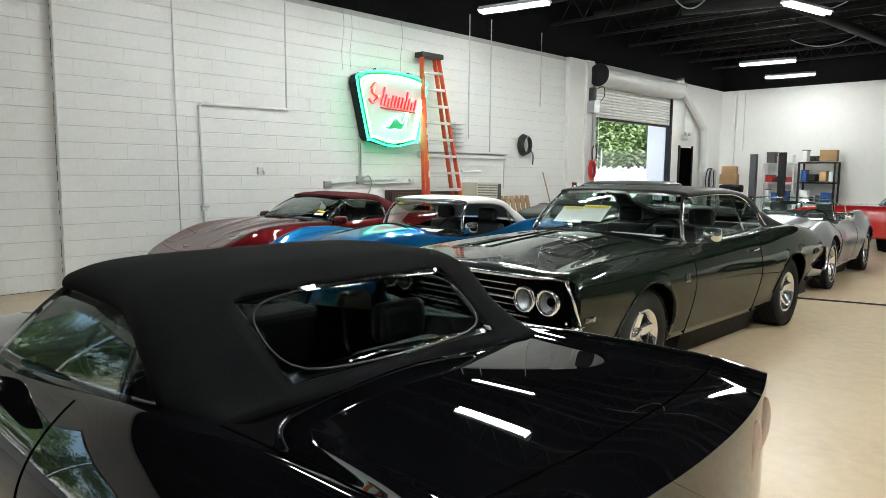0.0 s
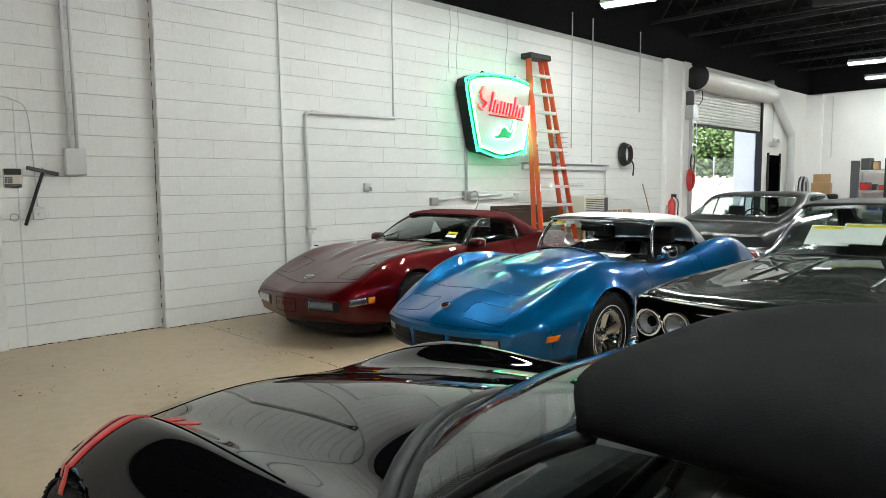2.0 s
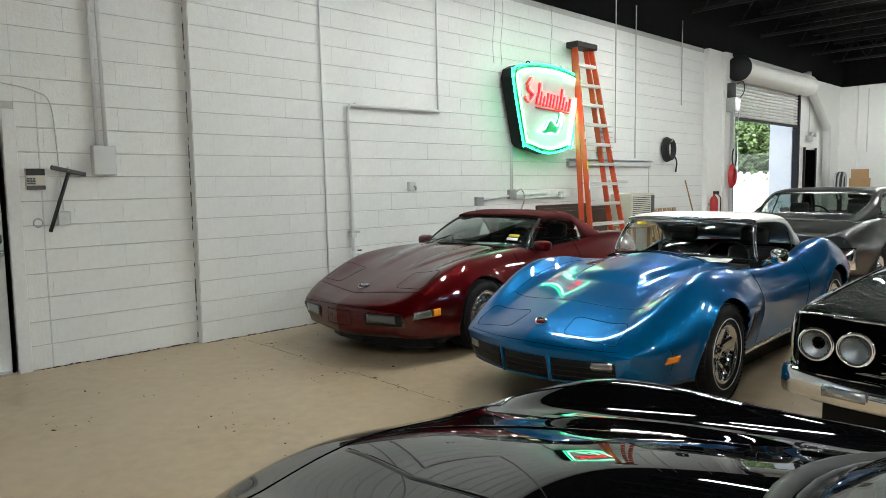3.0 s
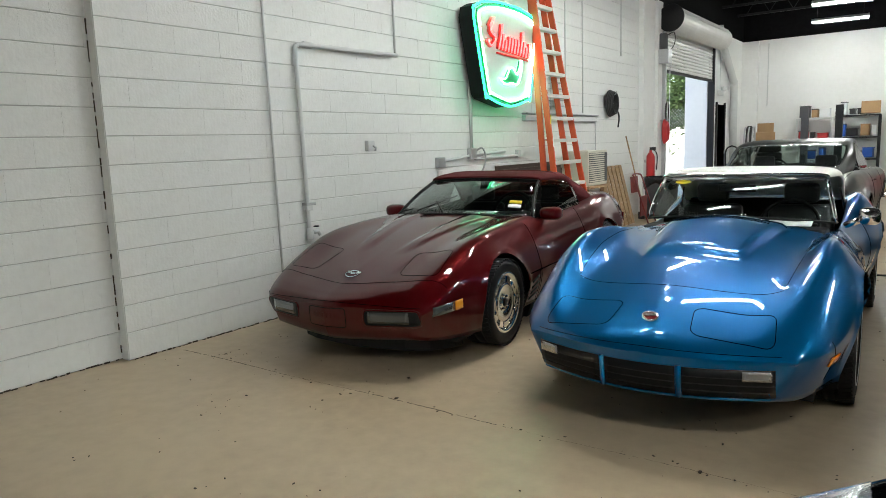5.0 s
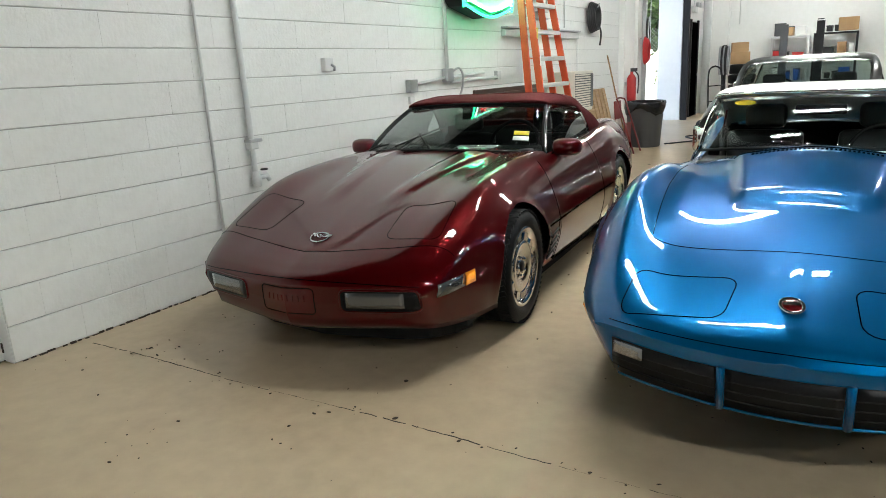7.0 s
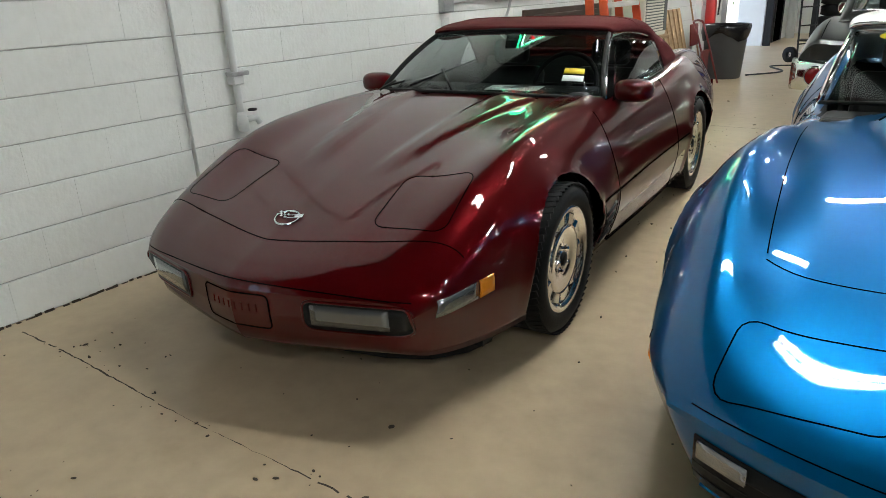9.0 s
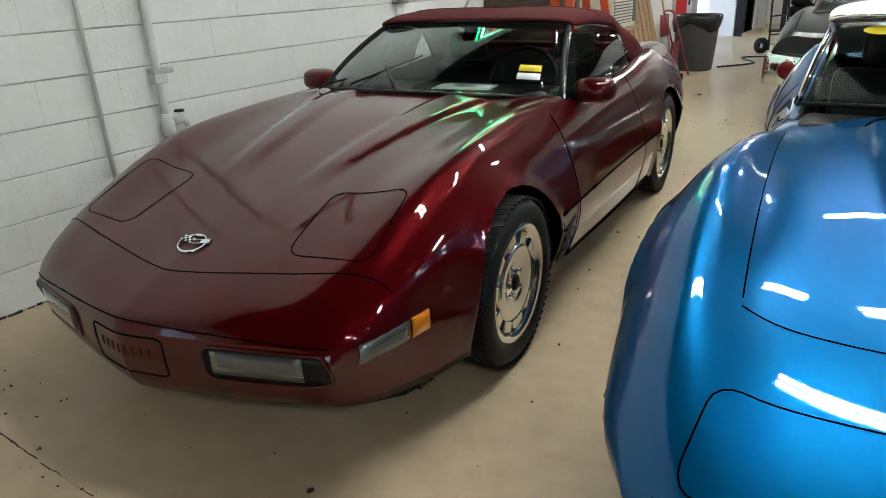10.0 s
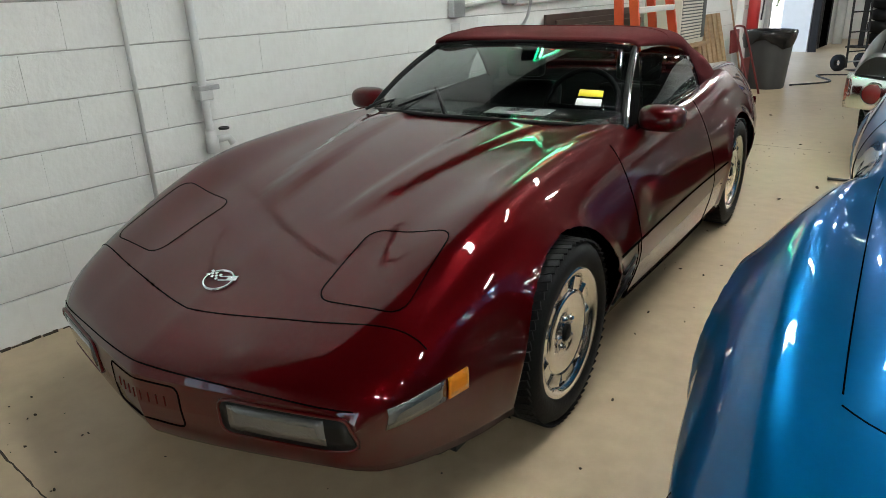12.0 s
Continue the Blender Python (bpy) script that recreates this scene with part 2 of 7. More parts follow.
def add_tube(bm, pts, r, n=8, closed=False, cap=True):
    """A round bar swept along points; r is one radius or one a point."""
    pts = [Vector(p) for p in pts]
    k = len(pts)
    rings = []
    up = None
    for i, p in enumerate(pts):
        a = pts[(i - 1) % k] if (closed or i > 0) else p
        b = pts[(i + 1) % k] if (closed or i < k - 1) else p
        d = (b - a).normalized()
        if up is None:
            up = Vector((0, 0, 1)) if abs(d.z) < 0.9 else Vector((1, 0, 0))
        s = d.cross(up)
        if s.length < 1e-5:
            s = d.orthogonal()
        s.normalize()
        up = s.cross(d).normalized()
        rr = r[i] if isinstance(r, (list, tuple)) else r
        rings.append([bm.verts.new(p + (s * math.cos(q) + up * math.sin(q)) * rr) for q in [2 * math.pi * j / n for j in range(n)]])
    for i in range(k if closed else k - 1):
        A, B = rings[i], rings[(i + 1) % k]
        for j in range(n):
            bm.faces.new((A[j], A[(j + 1) % n], B[(j + 1) % n], B[j]))
    if cap and not closed:
        bm.faces.new(rings[0][::-1])
        bm.faces.new(rings[-1])
    return bm


def tube(pts, r, n=8, closed=False):
    return add_tube(bmesh.new(), pts, r, n, closed)


def add_lathe(bm, profile, n=32, axis="x", m=None):
    """Turns (along, radius) points round an axis."""
    rings = []
    for a, r in profile:
        ring = []
        for j in range(n):
            q = 2 * math.pi * j / n
            c, s = math.cos(q) * r, math.sin(q) * r
            v = Vector((a, c, s)) if axis == "x" else (Vector((c, a, s)) if axis == "y" else Vector((c, s, a)))
            ring.append(bm.verts.new(m @ v if m is not None else v))
        rings.append(ring)
    for A, B in zip(rings, rings[1:]):
        for j in range(n):
            bm.faces.new((A[j], A[(j + 1) % n], B[(j + 1) % n], B[j]))
    return bm


def lathe(profile, n=32, axis="x", m=None):
    bm = add_lathe(bmesh.new(), profile, n, axis, m)
    bmesh.ops.recalc_face_normals(bm, faces=bm.faces)
    return bm


def prism(outline, depth, axis="x", bevel=0.0):
    """A flat outline (a, b) given thickness along an axis, from 0 to depth."""
    bm = bmesh.new()
    put = {"x": lambda a, b, d: (d, a, b), "y": lambda a, b, d: (a, d, b), "z": lambda a, b, d: (a, b, d)}[axis]
    lo, hi = [bm.verts.new(put(a, b, 0)) for a, b in outline], [bm.verts.new(put(a, b, depth)) for a, b in outline]
    k = len(outline)
    bm.faces.new(lo)
    bm.faces.new(hi[::-1])
    for i in range(k):
        bm.faces.new((lo[i], hi[i], hi[(i + 1) % k], lo[(i + 1) % k]))
    bmesh.ops.recalc_face_normals(bm, faces=bm.faces)
    if bevel:
        bmesh.ops.bevel(bm, geom=list(bm.edges), offset=bevel, segments=1, affect="EDGES")
    return bm


def spline(keys):
    """A smooth function through (x, y) keys."""
    xs, ys = np.array([k[0] for k in keys], float), np.array([k[1] for k in keys], float)
    d = np.diff(ys) / np.diff(xs)
    m = np.empty(len(xs))
    m[0], m[-1] = d[0], d[-1]
    for i in range(1, len(xs) - 1):
        m[i] = 0.0 if d[i - 1] * d[i] <= 0 else 2 * d[i - 1] * d[i] / (d[i - 1] + d[i])

    def f(x):
        x = min(max(x, xs[0]), xs[-1])
        i = min(max(int(np.searchsorted(xs, x)) - 1, 0), len(xs) - 2)
        h = xs[i + 1] - xs[i]
        t = (x - xs[i]) / h
        return float((2 * t**3 - 3 * t**2 + 1) * ys[i] + (t**3 - 2 * t**2 + t) * h * m[i] + (3 * t**2 - 2 * t**3) * ys[i + 1] + (t**3 - t**2) * h * m[i + 1])
    return f


def bend(pts, per):
    """Points of a Catmull-Rom curve through pts, per points a piece."""
    P = [np.array(p, float) for p in pts]
    out = []
    for i in range(len(P) - 1):
        a, b, c, d = P[max(i - 1, 0)], P[i], P[i + 1], P[min(i + 2, len(P) - 1)]
        for j in range(per):
            t = j / per
            out.append(0.5 * (2 * b + (c - a) * t + (2 * a - 5 * b + 4 * c - d) * t * t + (3 * b - a - 3 * c + d) * t**3))
    out.append(P[-1])
    return out


def rounded(w, h, r, n=4):
    """The outline of a rounded rectangle about the origin."""
    out = []
    for cx, cy, a0 in ((w / 2 - r, h / 2 - r, 0), (-w / 2 + r, h / 2 - r, 90), (-w / 2 + r, -h / 2 + r, 180), (w / 2 - r, -h / 2 + r, 270)):
        for i in range(n + 1):
            q = radians(a0 + 90 * i / n)
            out.append((cx + r * math.cos(q), cy + r * math.sin(q)))
    return out

# ---- the room ----
X_RIGHT, Y_BACK, Y_FAR, Z_WHITE, Z_TOP = 17.0, -7.0, 22.8, 4.2, 5.4
STEP_Y, STEP = 3.10, 0.10
DOOR_Y0, DOOR_Y1 = 0.60, 1.53
ROLL_Y0, ROLL_Y1, ROLL_Z = 14.85, 18.9, 3.9
COURSE, LENGTH = 0.2055, 0.41


def wall_box(name, x0, x1, y0, y1, z0, z1, material, label, parent=None):
    ob = part(name, box(x0, x1, y0, y1, z0, z1), material, parent)
    if parent is None:
        tagged(ob, label, "wall", kind="structure")
    return ob


floor = tagged(part("floor", box(-0.4, X_RIGHT + 0.3, Y_BACK - 0.3, Y_FAR + 0.3, -0.15, 0.0), FLOOR), "tan sealed concrete floor with cracks and grit", "floor", kind="structure")
ceiling = tagged(part("ceiling", box(-0.4, X_RIGHT + 0.3, Y_BACK - 0.3, Y_FAR + 0.3, Z_TOP, Z_TOP + 0.2), BLACKWALL), "black painted high roof deck", "ceiling", kind="structure")
wall_west = tagged(new("wall_west"), "white painted concrete block wall with scuffs", "wall", kind="structure")
# backing behind the blocks, leaving the doorway and the shutter opening
REC = 0.012
WIN_Y0, WIN_Y1, WIN_Z0, WIN_Z1 = -5.4, -0.9, 0.415, 2.676
wall_box("backing", -0.40, -STEP - REC, Y_BACK, WIN_Y0, 0, Z_WHITE, JOINT, "", wall_west)
wall_box("backing", -0.40, -STEP - REC, WIN_Y0, WIN_Y1, 0, WIN_Z0, JOINT, "", wall_west)
wall_box("backing", -0.40, -STEP - REC, WIN_Y0, WIN_Y1, WIN_Z1, Z_WHITE, JOINT, "", wall_west)
wall_box("backing", -0.40, -STEP - REC, WIN_Y1, DOOR_Y0, 0, Z_WHITE, JOINT, "", wall_west)
shop = tagged(new("window_1"), "wide display window in a bare aluminium frame", "window", kind="structure")
for k in range(4):
    yy = WIN_Y0 + (WIN_Y1 - WIN_Y0 - 0.06) * k / 3
    part("mullion", box(-0.32, -0.22, yy, yy + 0.06, WIN_Z0 + 0.06, WIN_Z1 - 0.06, 0.004), ALU, shop)
    if k < 3:
        part("pane", box(-0.274, -0.266, yy + 0.06, yy + (WIN_Y1 - WIN_Y0 - 0.06) / 3, WIN_Z0 + 0.06, WIN_Z1 - 0.06), GLASS, shop).visible_shadow = False
for z in (WIN_Z0, WIN_Z1 - 0.06):
    part("frame_rail", box(-0.32, -0.22, WIN_Y0, WIN_Y1, z, z + 0.06, 0.004), ALU, shop)
wall_box("backing", -0.40, -STEP - REC, DOOR_Y0, DOOR_Y1, 2.13, Z_WHITE, JOINT, "", wall_west)
wall_box("backing", -0.40, -STEP - REC, DOOR_Y1, STEP_Y, 0, Z_WHITE, JOINT, "", wall_west)
wall_box("backing", -0.40, -REC, STEP_Y, 13.9, 0, Z_WHITE, JOINT, "", wall_west)
wall_box("return_face", -STEP - 0.01, -REC, STEP_Y - 0.004, STEP_Y, 0, Z_WHITE, BLOCK, "", wall_west)
wall_box("upper_wall", -0.40, 0.004, Y_BACK, Y_FAR, Z_WHITE, Z_TOP, BLACKWALL, "", wall_west)
wall_box("pier", -0.40, 0.10, 13.9, 14.55, 0, Z_WHITE - 0.004, PLASTER, "", wall_west)
wall_box("pier", -0.40, 0.16, 14.55, ROLL_Y0, 0, Z_WHITE - 0.004, PLASTER, "", wall_west)
wall_box("plain_wall", -0.55, 0.0, ROLL_Y1, Y_FAR, 0, Z_WHITE, PLASTER, "", wall_west)
wall_box("lintel", -0.40, 0.0, ROLL_Y0, ROLL_Y1, ROLL_Z, Z_WHITE, PLASTER, "", wall_west)
wall_north = wall_box("wall_north", -0.40, X_RIGHT, Y_FAR, Y_FAR + 0.3, 0, Z_WHITE, PLASTER, "white painted end wall behind the shelving")
wall_box("upper_wall_north", -0.40, X_RIGHT, Y_FAR + 0.002, Y_FAR + 0.3, Z_WHITE, Z_TOP, BLACKWALL, "black painted band above the white wall")
wall_box("corner_pier", 0.0, 0.45, Y_FAR - 0.14, Y_FAR, 0, Z_WHITE - 0.02, PLASTER, "white boxed corner pier beside the end wall")
# side wall out of view, kept dark to lessen fill light
wall_box("wall_east", X_RIGHT, X_RIGHT + 0.3, Y_BACK, Y_FAR, 0, Z_WHITE, GREYWALL, "unseen side wall, dark grey to cut bounced light")
wall_box("upper_wall_east", X_RIGHT + 0.002, X_RIGHT + 0.3, Y_BACK, Y_FAR, Z_WHITE, Z_TOP, BLACKWALL, "black painted band above the side wall")
BX0, BX1, BZ = 3.6, 8.2, 3.3
# back wall out of view, its grey lowered to lessen fill light
south = tagged(new("wall_south"), "unseen wall with an open bay, dark grey to cut bounced light", "wall", kind="structure")
wall_box("panel", -0.40, BX0, Y_BACK - 0.3, Y_BACK, 0, Z_WHITE, GREYWALL, "", south)
wall_box("panel", BX1, X_RIGHT, Y_BACK - 0.3, Y_BACK, 0, Z_WHITE, GREYWALL, "", south)
wall_box("panel", BX0, BX1, Y_BACK - 0.3, Y_BACK, BZ, Z_WHITE, GREYWALL, "", south)
wall_box("upper_wall", -0.40, X_RIGHT, Y_BACK - 0.3, Y_BACK - 0.002, Z_WHITE, Z_TOP, BLACKWALL, "", south)

# floor joint across the bays, and hairline cracks
jb = bmesh.new()
rj = random.Random(3)
for y0, xa, xb in ((3.47, 0.12, 12.0), (9.6, 0.3, 13.0)):
    pts = [Vector((xa + (xb - xa) * i / 400, y0 + 0.008 * math.sin(i * 0.11) + rj.uniform(-0.003, 0.003), 0.0005)) for i in range(401)]
    w = 0.0025
    for a, b in zip(pts, pts[1:]):
        w = min(max(w + rj.uniform(-0.0014, 0.0014), 0.0006), 0.0042)
        if rj.random() < 0.10:
            continue
        jb.faces.new([jb.verts.new(v) for v in (a + Vector((0, -w, 0.001)), b + Vector((0, -w, 0.001)), b + Vector((0, w, 0.001)), a + Vector((0, w, 0.001)))])
tagged(part("floor_joint", jb, CRACK), "dark dirty saw-cut joint in the concrete floor", "floor joint", kind="structure")
gb = bmesh.new()
clumps = [(rj.uniform(0.2, 5.0), rj.uniform(1.0, 11.0)) for _ in range(26)]
for i in range(760):
    x, y = rj.uniform(0.15, 6), rj.uniform(0.6, 12)
    if i % 3 == 0:
        cx, cy = clumps[i % 26]
        x, y = cx + rj.gauss(0, 0.14), cy + rj.gauss(0, 0.09)
    elif i % 7 == 0:
        y = 3.47 + rj.gauss(0, 0.03)
    x = max(x, 0.06)
    s = rj.uniform(0.003, 0.010) * (2.2 if rj.random() < 0.06 else 1)
    m = Matrix.Translation((x, y, s * 0.25)) @ Euler((rj.uniform(-.4, .4), rj.uniform(-.4, .4), rj.uniform(0, 6))).to_matrix().to_4x4() @ Matrix.Diagonal((s * rj.uniform(0.6, 2.2), s, s * 0.5, 1))
    bmesh.ops.create_icosphere(gb, subdivisions=1, radius=0.6, matrix=m)
tagged(part("floor_grit", gb, CRACK), "dark grit and flakes scattered on the floor", "grit", kind="stuff")

cb = bmesh.new()
for k in range(46):
    z = 0.05 + k * 0.088 + rj.uniform(-0.02, 0.02)
    if rj.random() < 0.72:
        add_box(cb, -STEP, -STEP + rj.uniform(0.004, 0.011), STEP_Y - 0.011, STEP_Y - 0.005, z, z + rj.uniform(0.03, 0.085))
tagged(part("corner_crack", cb, CRACK), "dark broken crack in the wall's inner corner", "crack", kind="structure")
db = bmesh.new()
for k in range(260):
    y = 1.65 + k * 0.045
    x = -STEP if y < STEP_Y else 0.0
    if rj.random() < 0.8:
        w = rj.uniform(0.003, 0.014)
        add_box(db, x, x + w, y, y + rj.uniform(0.02, 0.05), 0.0, rj.uniform(0.003, 0.012))
tagged(part("base_dirt", db, CRACK), "dark dirt and crumbs along the wall's foot", "dirt", kind="stuff")

# roof joists, ducts and hanging cables
for i, y in enumerate(np.arange(-5.5, 22, 1.7)):
    bm = bmesh.new()
    add_box(bm, 0.05, X_RIGHT - 0.05, y - 0.04, y + 0.04, 5.28, 5.38)
    add_box(bm, 0.05, X_RIGHT - 0.05, y - 0.03, y + 0.03, 4.78, 4.84)
    for k in range(28):
        x = 0.3 + k * 0.59
        add_tube(bm, ((x, y, 4.82), (x + 0.295, y, 5.30)), 0.012, 5)
        add_tube(bm, ((x + 0.295, y, 5.30), (x + 0.59, y, 4.82)), 0.012, 5)
    tagged(part("roof_joist", bm, STEEL_BLACK), "black open-web steel roof joist", "joist", "roof joists", "structure")
for x0, y0, x1, y1, z in ((4.4, 10.5, 5.3, 22.0, 4.72), (3.2, 13.0, 12.0, 16.0, 4.62)):
    tagged(part("ceiling_duct", tube(((x0, y0, z), (x1, y1, z)), 0.11, 14), STEEL_BLACK, smooth=True), "black painted pipe run under the roof", "pipe")
for k, (a, b, sag) in enumerate((((3.0, 11.5, 4.79), (5.8, 11.5, 4.79), 0.05), ((3.6, 11.5, 4.79), (4.6, 11.5, 4.79), 0.55), ((4.6, 14.9, 4.79), (5.6, 14.9, 4.79), 0.15), ((3.4, 18.3, 4.79), (5.0, 18.3, 4.79), 0.25), ((5.5, 16.6, 4.79), (7.2, 16.6, 4.79), 0.15))):
    A, B = Vector(a), Vector(b)
    pts = [A.lerp(B, t / 12) - Vector((0, 0, sag * 4 * (t / 12) * (1 - t / 12))) for t in range(13)]
    tagged(part("ceiling_cable", tube(pts, 0.012, 6), STEEL, smooth=True), "grey cable slung under the black roof", "cable")


def light_fixture(x, y, z, rz=0.0, glow=None):
    root = thing("ceiling_light", pose(x, y, z, 0, 0, rz), "lit twin-tube fluorescent strip light on hangers", "light", "strip lights")
    part("housing", prism([(-0.11, 0.0), (-0.05, 0.06), (0.05, 0.06), (0.11, 0.0), (0.10, -0.012), (-0.10, -0.012)], 1.24, "x"), PIPE_WHITE, root).location.x = -0.62
    for s in (-0.05, 0.05):
        part("tube", tube(((-0.60, s, -0.032), (0.60, s, -0.032)), 0.017, 10), glow or TUBE, root, "glowing fluorescent tube", smooth=True)
    for s in (-0.5, 0.5):
        part("hanger", tube(((s, 0, 0.05), (s, 0, Z_TOP - z)), 0.004, 5), STEEL_BLACK, root)
    return root


light_fixture(2.15, 9.26, 4.20, 11, TUBE_DIM)
# last two hang out of view, added to brighten the near floor
for x, y, rz in ((3.05, 17.9, 8), (2.7, 20.6, 5), (5.5, 12.7, 78), (9.5, 9.3, 8), (13.5, 9.3, 8), 
                 (2.4, 5.4, 8), (3.5, 7.2, 8), (9.6, 5.0, 8), (13.5, 4.0, 8), (10.5, 0.6, 8), (6.6, 0.4, 8)):
    light_fixture(x, y, 4.25, rz, TUBE_DIM if y > 17 or (5 < y < 8 and x < 4) else TUBE)

# ---- cars ----
from mathutils.bvhtree import BVHTree

SECT = (6, 6, 16, 12, 18)


def ease(v):
    v = min(max(v, 0.0), 1.0)
    return v * v * (3 - 2 * v)


class Body:
    """A lofted car body: the half section at each station runs from the sill to the centre line of the top."""

    def __init__(self, keys, y0, y1, bow_front, bow_rear, step=0.028, tub=None, arches=(), flare=0.012, bow_power=2.0, relief=None):
        self.f = {k: spline(v) for k, v in keys.items()}
        n = int((y1 - y0) / step)
        end = [y0 + 0.10 * (i / 10) ** 2 for i in range(10)]
        tail = [y1 - 0.08 * (i / 8) ** 2 for i in range(8)][::-1]
        mid = list(np.linspace(y0 + 0.10, y1 - 0.08, n))
        self.s = end + mid + tail[1:]
        self.bf, self.br, self.tub, self.arches, self.y0, self.y1 = spline(bow_front), spline(bow_rear), tub, arches, y0, y1
        rows = []
        for s in self.s:
            f = {k: g(s) for k, g in self.f.items()}
            pts = [(0.0, f["zb"]), (f["wb"], f["zb"] + 0.015), (f["wm"], f["zm"]), (f["wf"], f["zf"]), (f["xv"], f["zv"]), (0.0, f["zc"])]
            sec = []
            for i in range(5):
                a, b, c, d = [np.array(pts[min(max(q, 0), 5)], float) for q in (i - 1, i, i + 1, i + 2)]
                if i == 4:
                    d = np.array((-pts[4][0], pts[4][1]))
                if i == 0:
                    a, d = np.array((-pts[1][0], pts[1][1])), c + (c - b) * 0.3
                if i == 1:
                    a = b - (c - b) * 0.3
                for j in range(SECT[i]):
                    t = j / SECT[i]
                    sec.append(0.5 * (2 * b + (c - a) * t + (2 * a - 5 * b + 4 * c - d) * t * t + (3 * b - a - 3 * c + d) * t**3))
            sec.append(np.array(pts[5], float))
            rows.append([(x, s + self.bf(s) * (abs(x) / 0.9) ** bow_power + self.br(s) * (x / 0.9) ** 2, z) for x, z in sec])
        for at, i in ((0, 0), (len(rows) + 1, -1)):
            zm = (rows[i][0][2] + rows[i][-1][2]) / 2
            rows.insert(at, [(x, y, zm) for x, y, z in rows[i]])
            self.s.insert(at, self.s[i] + (-1e-4 if at == 0 else 1e-4))
        self.H = np.array(rows)
        keep = np.clip(np.minimum(np.arange(len(rows)) - 10, len(rows) - 10 - np.arange(len(rows))) / 8.0, 0, 1)[:, None]
        for _ in range(10):
            soft = self.H[:, :, 2].copy(), self.H[:, :, 0].copy()
            for axis, v in zip((2, 0), soft):
                self.H[1:-1, :, axis] += keep[1:-1] * ((v[:-2] + 2 * v[1:-1] + v[2:]) / 4 - v[1:-1])
        self.flare(flare)
        self.jcrest = SECT[0] + SECT[1] + SECT[2]
        if relief:
            for i in range(1, self.H.shape[0] - 1):
                for j in range(self.jcrest, self.H.shape[1]):
                    self.H[i, j, 2] += relief(self.H[i, j, 0], self.H[i, j, 1])
        self.jside = SECT[0] + SECT[1]
        self.m = self.H.shape[1]
        full = np.concatenate([self.H, (self.H * (-1, 1, 1))[:, -2::-1]], axis=1)
        self.P = full
        self.skin = full.copy()
        self.tree()
        self.cut()
        x, y = full[:, :, 0], full[:, :, 1]
        self.low = np.zeros(full.shape[:2], bool)
        if tub:
            ta, tb, tw, td = tub
            self.low = (y > ta + 0.28 * (x / 0.7) ** 2) & (y < tb) & (abs(x) < tw)
        self.normals()

    def flare(self, amount):
        for (yw, zw, R) in self.arches:
            d = np.hypot(self.H[:, :, 1] - yw, self.H[:, :, 2] - zw)
            side = (np.arange(self.H.shape[1]) < SECT[0] + SECT[1] + SECT[2])[None, :]
            self.H[:, :, 0] += np.where(side & (d > R - 0.03), amount * np.exp(-((d - R) / 0.035) ** 2), 0)

    def cut(self):
        n, k = self.P.shape[:2]
        side = np.zeros((n, k), bool)
        side[:, : self.jcrest + 1] = True
        side[:, k - self.jcrest - 1:] = True
        self.hole = np.zeros((n - 1, k - 1), bool)
        for (yw, zw, R) in self.arches:
            d = np.hypot(self.P[:, :, 1] - yw, self.P[:, :, 2] - zw)
            inside = side & (d < R)
            allin = inside[:-1, :-1] & inside[1:, :-1] & inside[:-1, 1:] & inside[1:, 1:]
            anyin = inside[:-1, :-1] | inside[1:, :-1] | inside[:-1, 1:] | inside[1:, 1:]
            self.hole |= allin
            keep = anyin & ~allin
            touch = np.zeros((n, k), bool)
            for di in (0, 1):
                for dj in (0, 1):
                    touch[di:n - 1 + di, dj:k - 1 + dj] |= keep
            mv = touch & inside
            q = self.P[mv]
            dd = np.maximum(d[mv], 1e-3)
            q[:, 1] = yw + (q[:, 1] - yw) / dd * R
            q[:, 2] = zw + (q[:, 2] - zw) / dd * R
            self.P[mv] = q

    def normals(self):
        P = self.P
        du, dv = np.gradient(P, axis=0), np.gradient(P, axis=1)
        N = np.cross(dv, du)
        L = np.linalg.norm(N, axis=2, keepdims=True)
        N = N / np.maximum(L, 1e-9)
        c = N[P.shape[0] // 2, P.shape[1] // 2]
        self.N = N if c[2] > 0 else -N
        if self.tub:
            self.P[self.low] -= np.array((0, 0, self.tub[3]))

    def pieces(self, root, region, paint, labels=None):
        """Splits the skin by region(s, j) into one mesh each; j counts from the sill on the left side round to the right."""
        n, k = self.P.shape[:2]
        groups = {}
        for i in range(n - 1):
            sc = (self.s[i] + self.s[i + 1]) / 2
            for j in range(k - 1):
                if not self.hole[i, j]:
                    jj = min(j, k - 2 - j)
                    key = ("cabin", 0, INTERIOR) if self.low[i:i + 2, j:j + 2].any() else region(sc, jj, j < self.m - 1)
                    groups.setdefault(key, []).append((i, j))
        out = {}
        for key, cells in groups.items():
            name, material = (key[0], paint) if len(key) == 2 else (key[0], key[2])
            ids, verts, norms, faces = {}, [], [], []
            for i, j in cells:
                f = []
                for a, b in ((i, j), (i, j + 1), (i + 1, j + 1), (i + 1, j)):
                    if (a, b) not in ids:
                        ids[(a, b)] = len(verts)
                        verts.append(self.P[a, b])
                        norms.append(self.N[a, b])
                    f.append(ids[(a, b)])
                A, B, C = (Vector(verts[q]) for q in f[:3])
                if (B - A).cross(C - A).dot(Vector(norms[f[0]])) < 0:
                    f.reverse()
                faces.append(f)
            out[key] = mesh_ob(name, verts, faces, material, root, smooth=True, normals=norms)
        return out

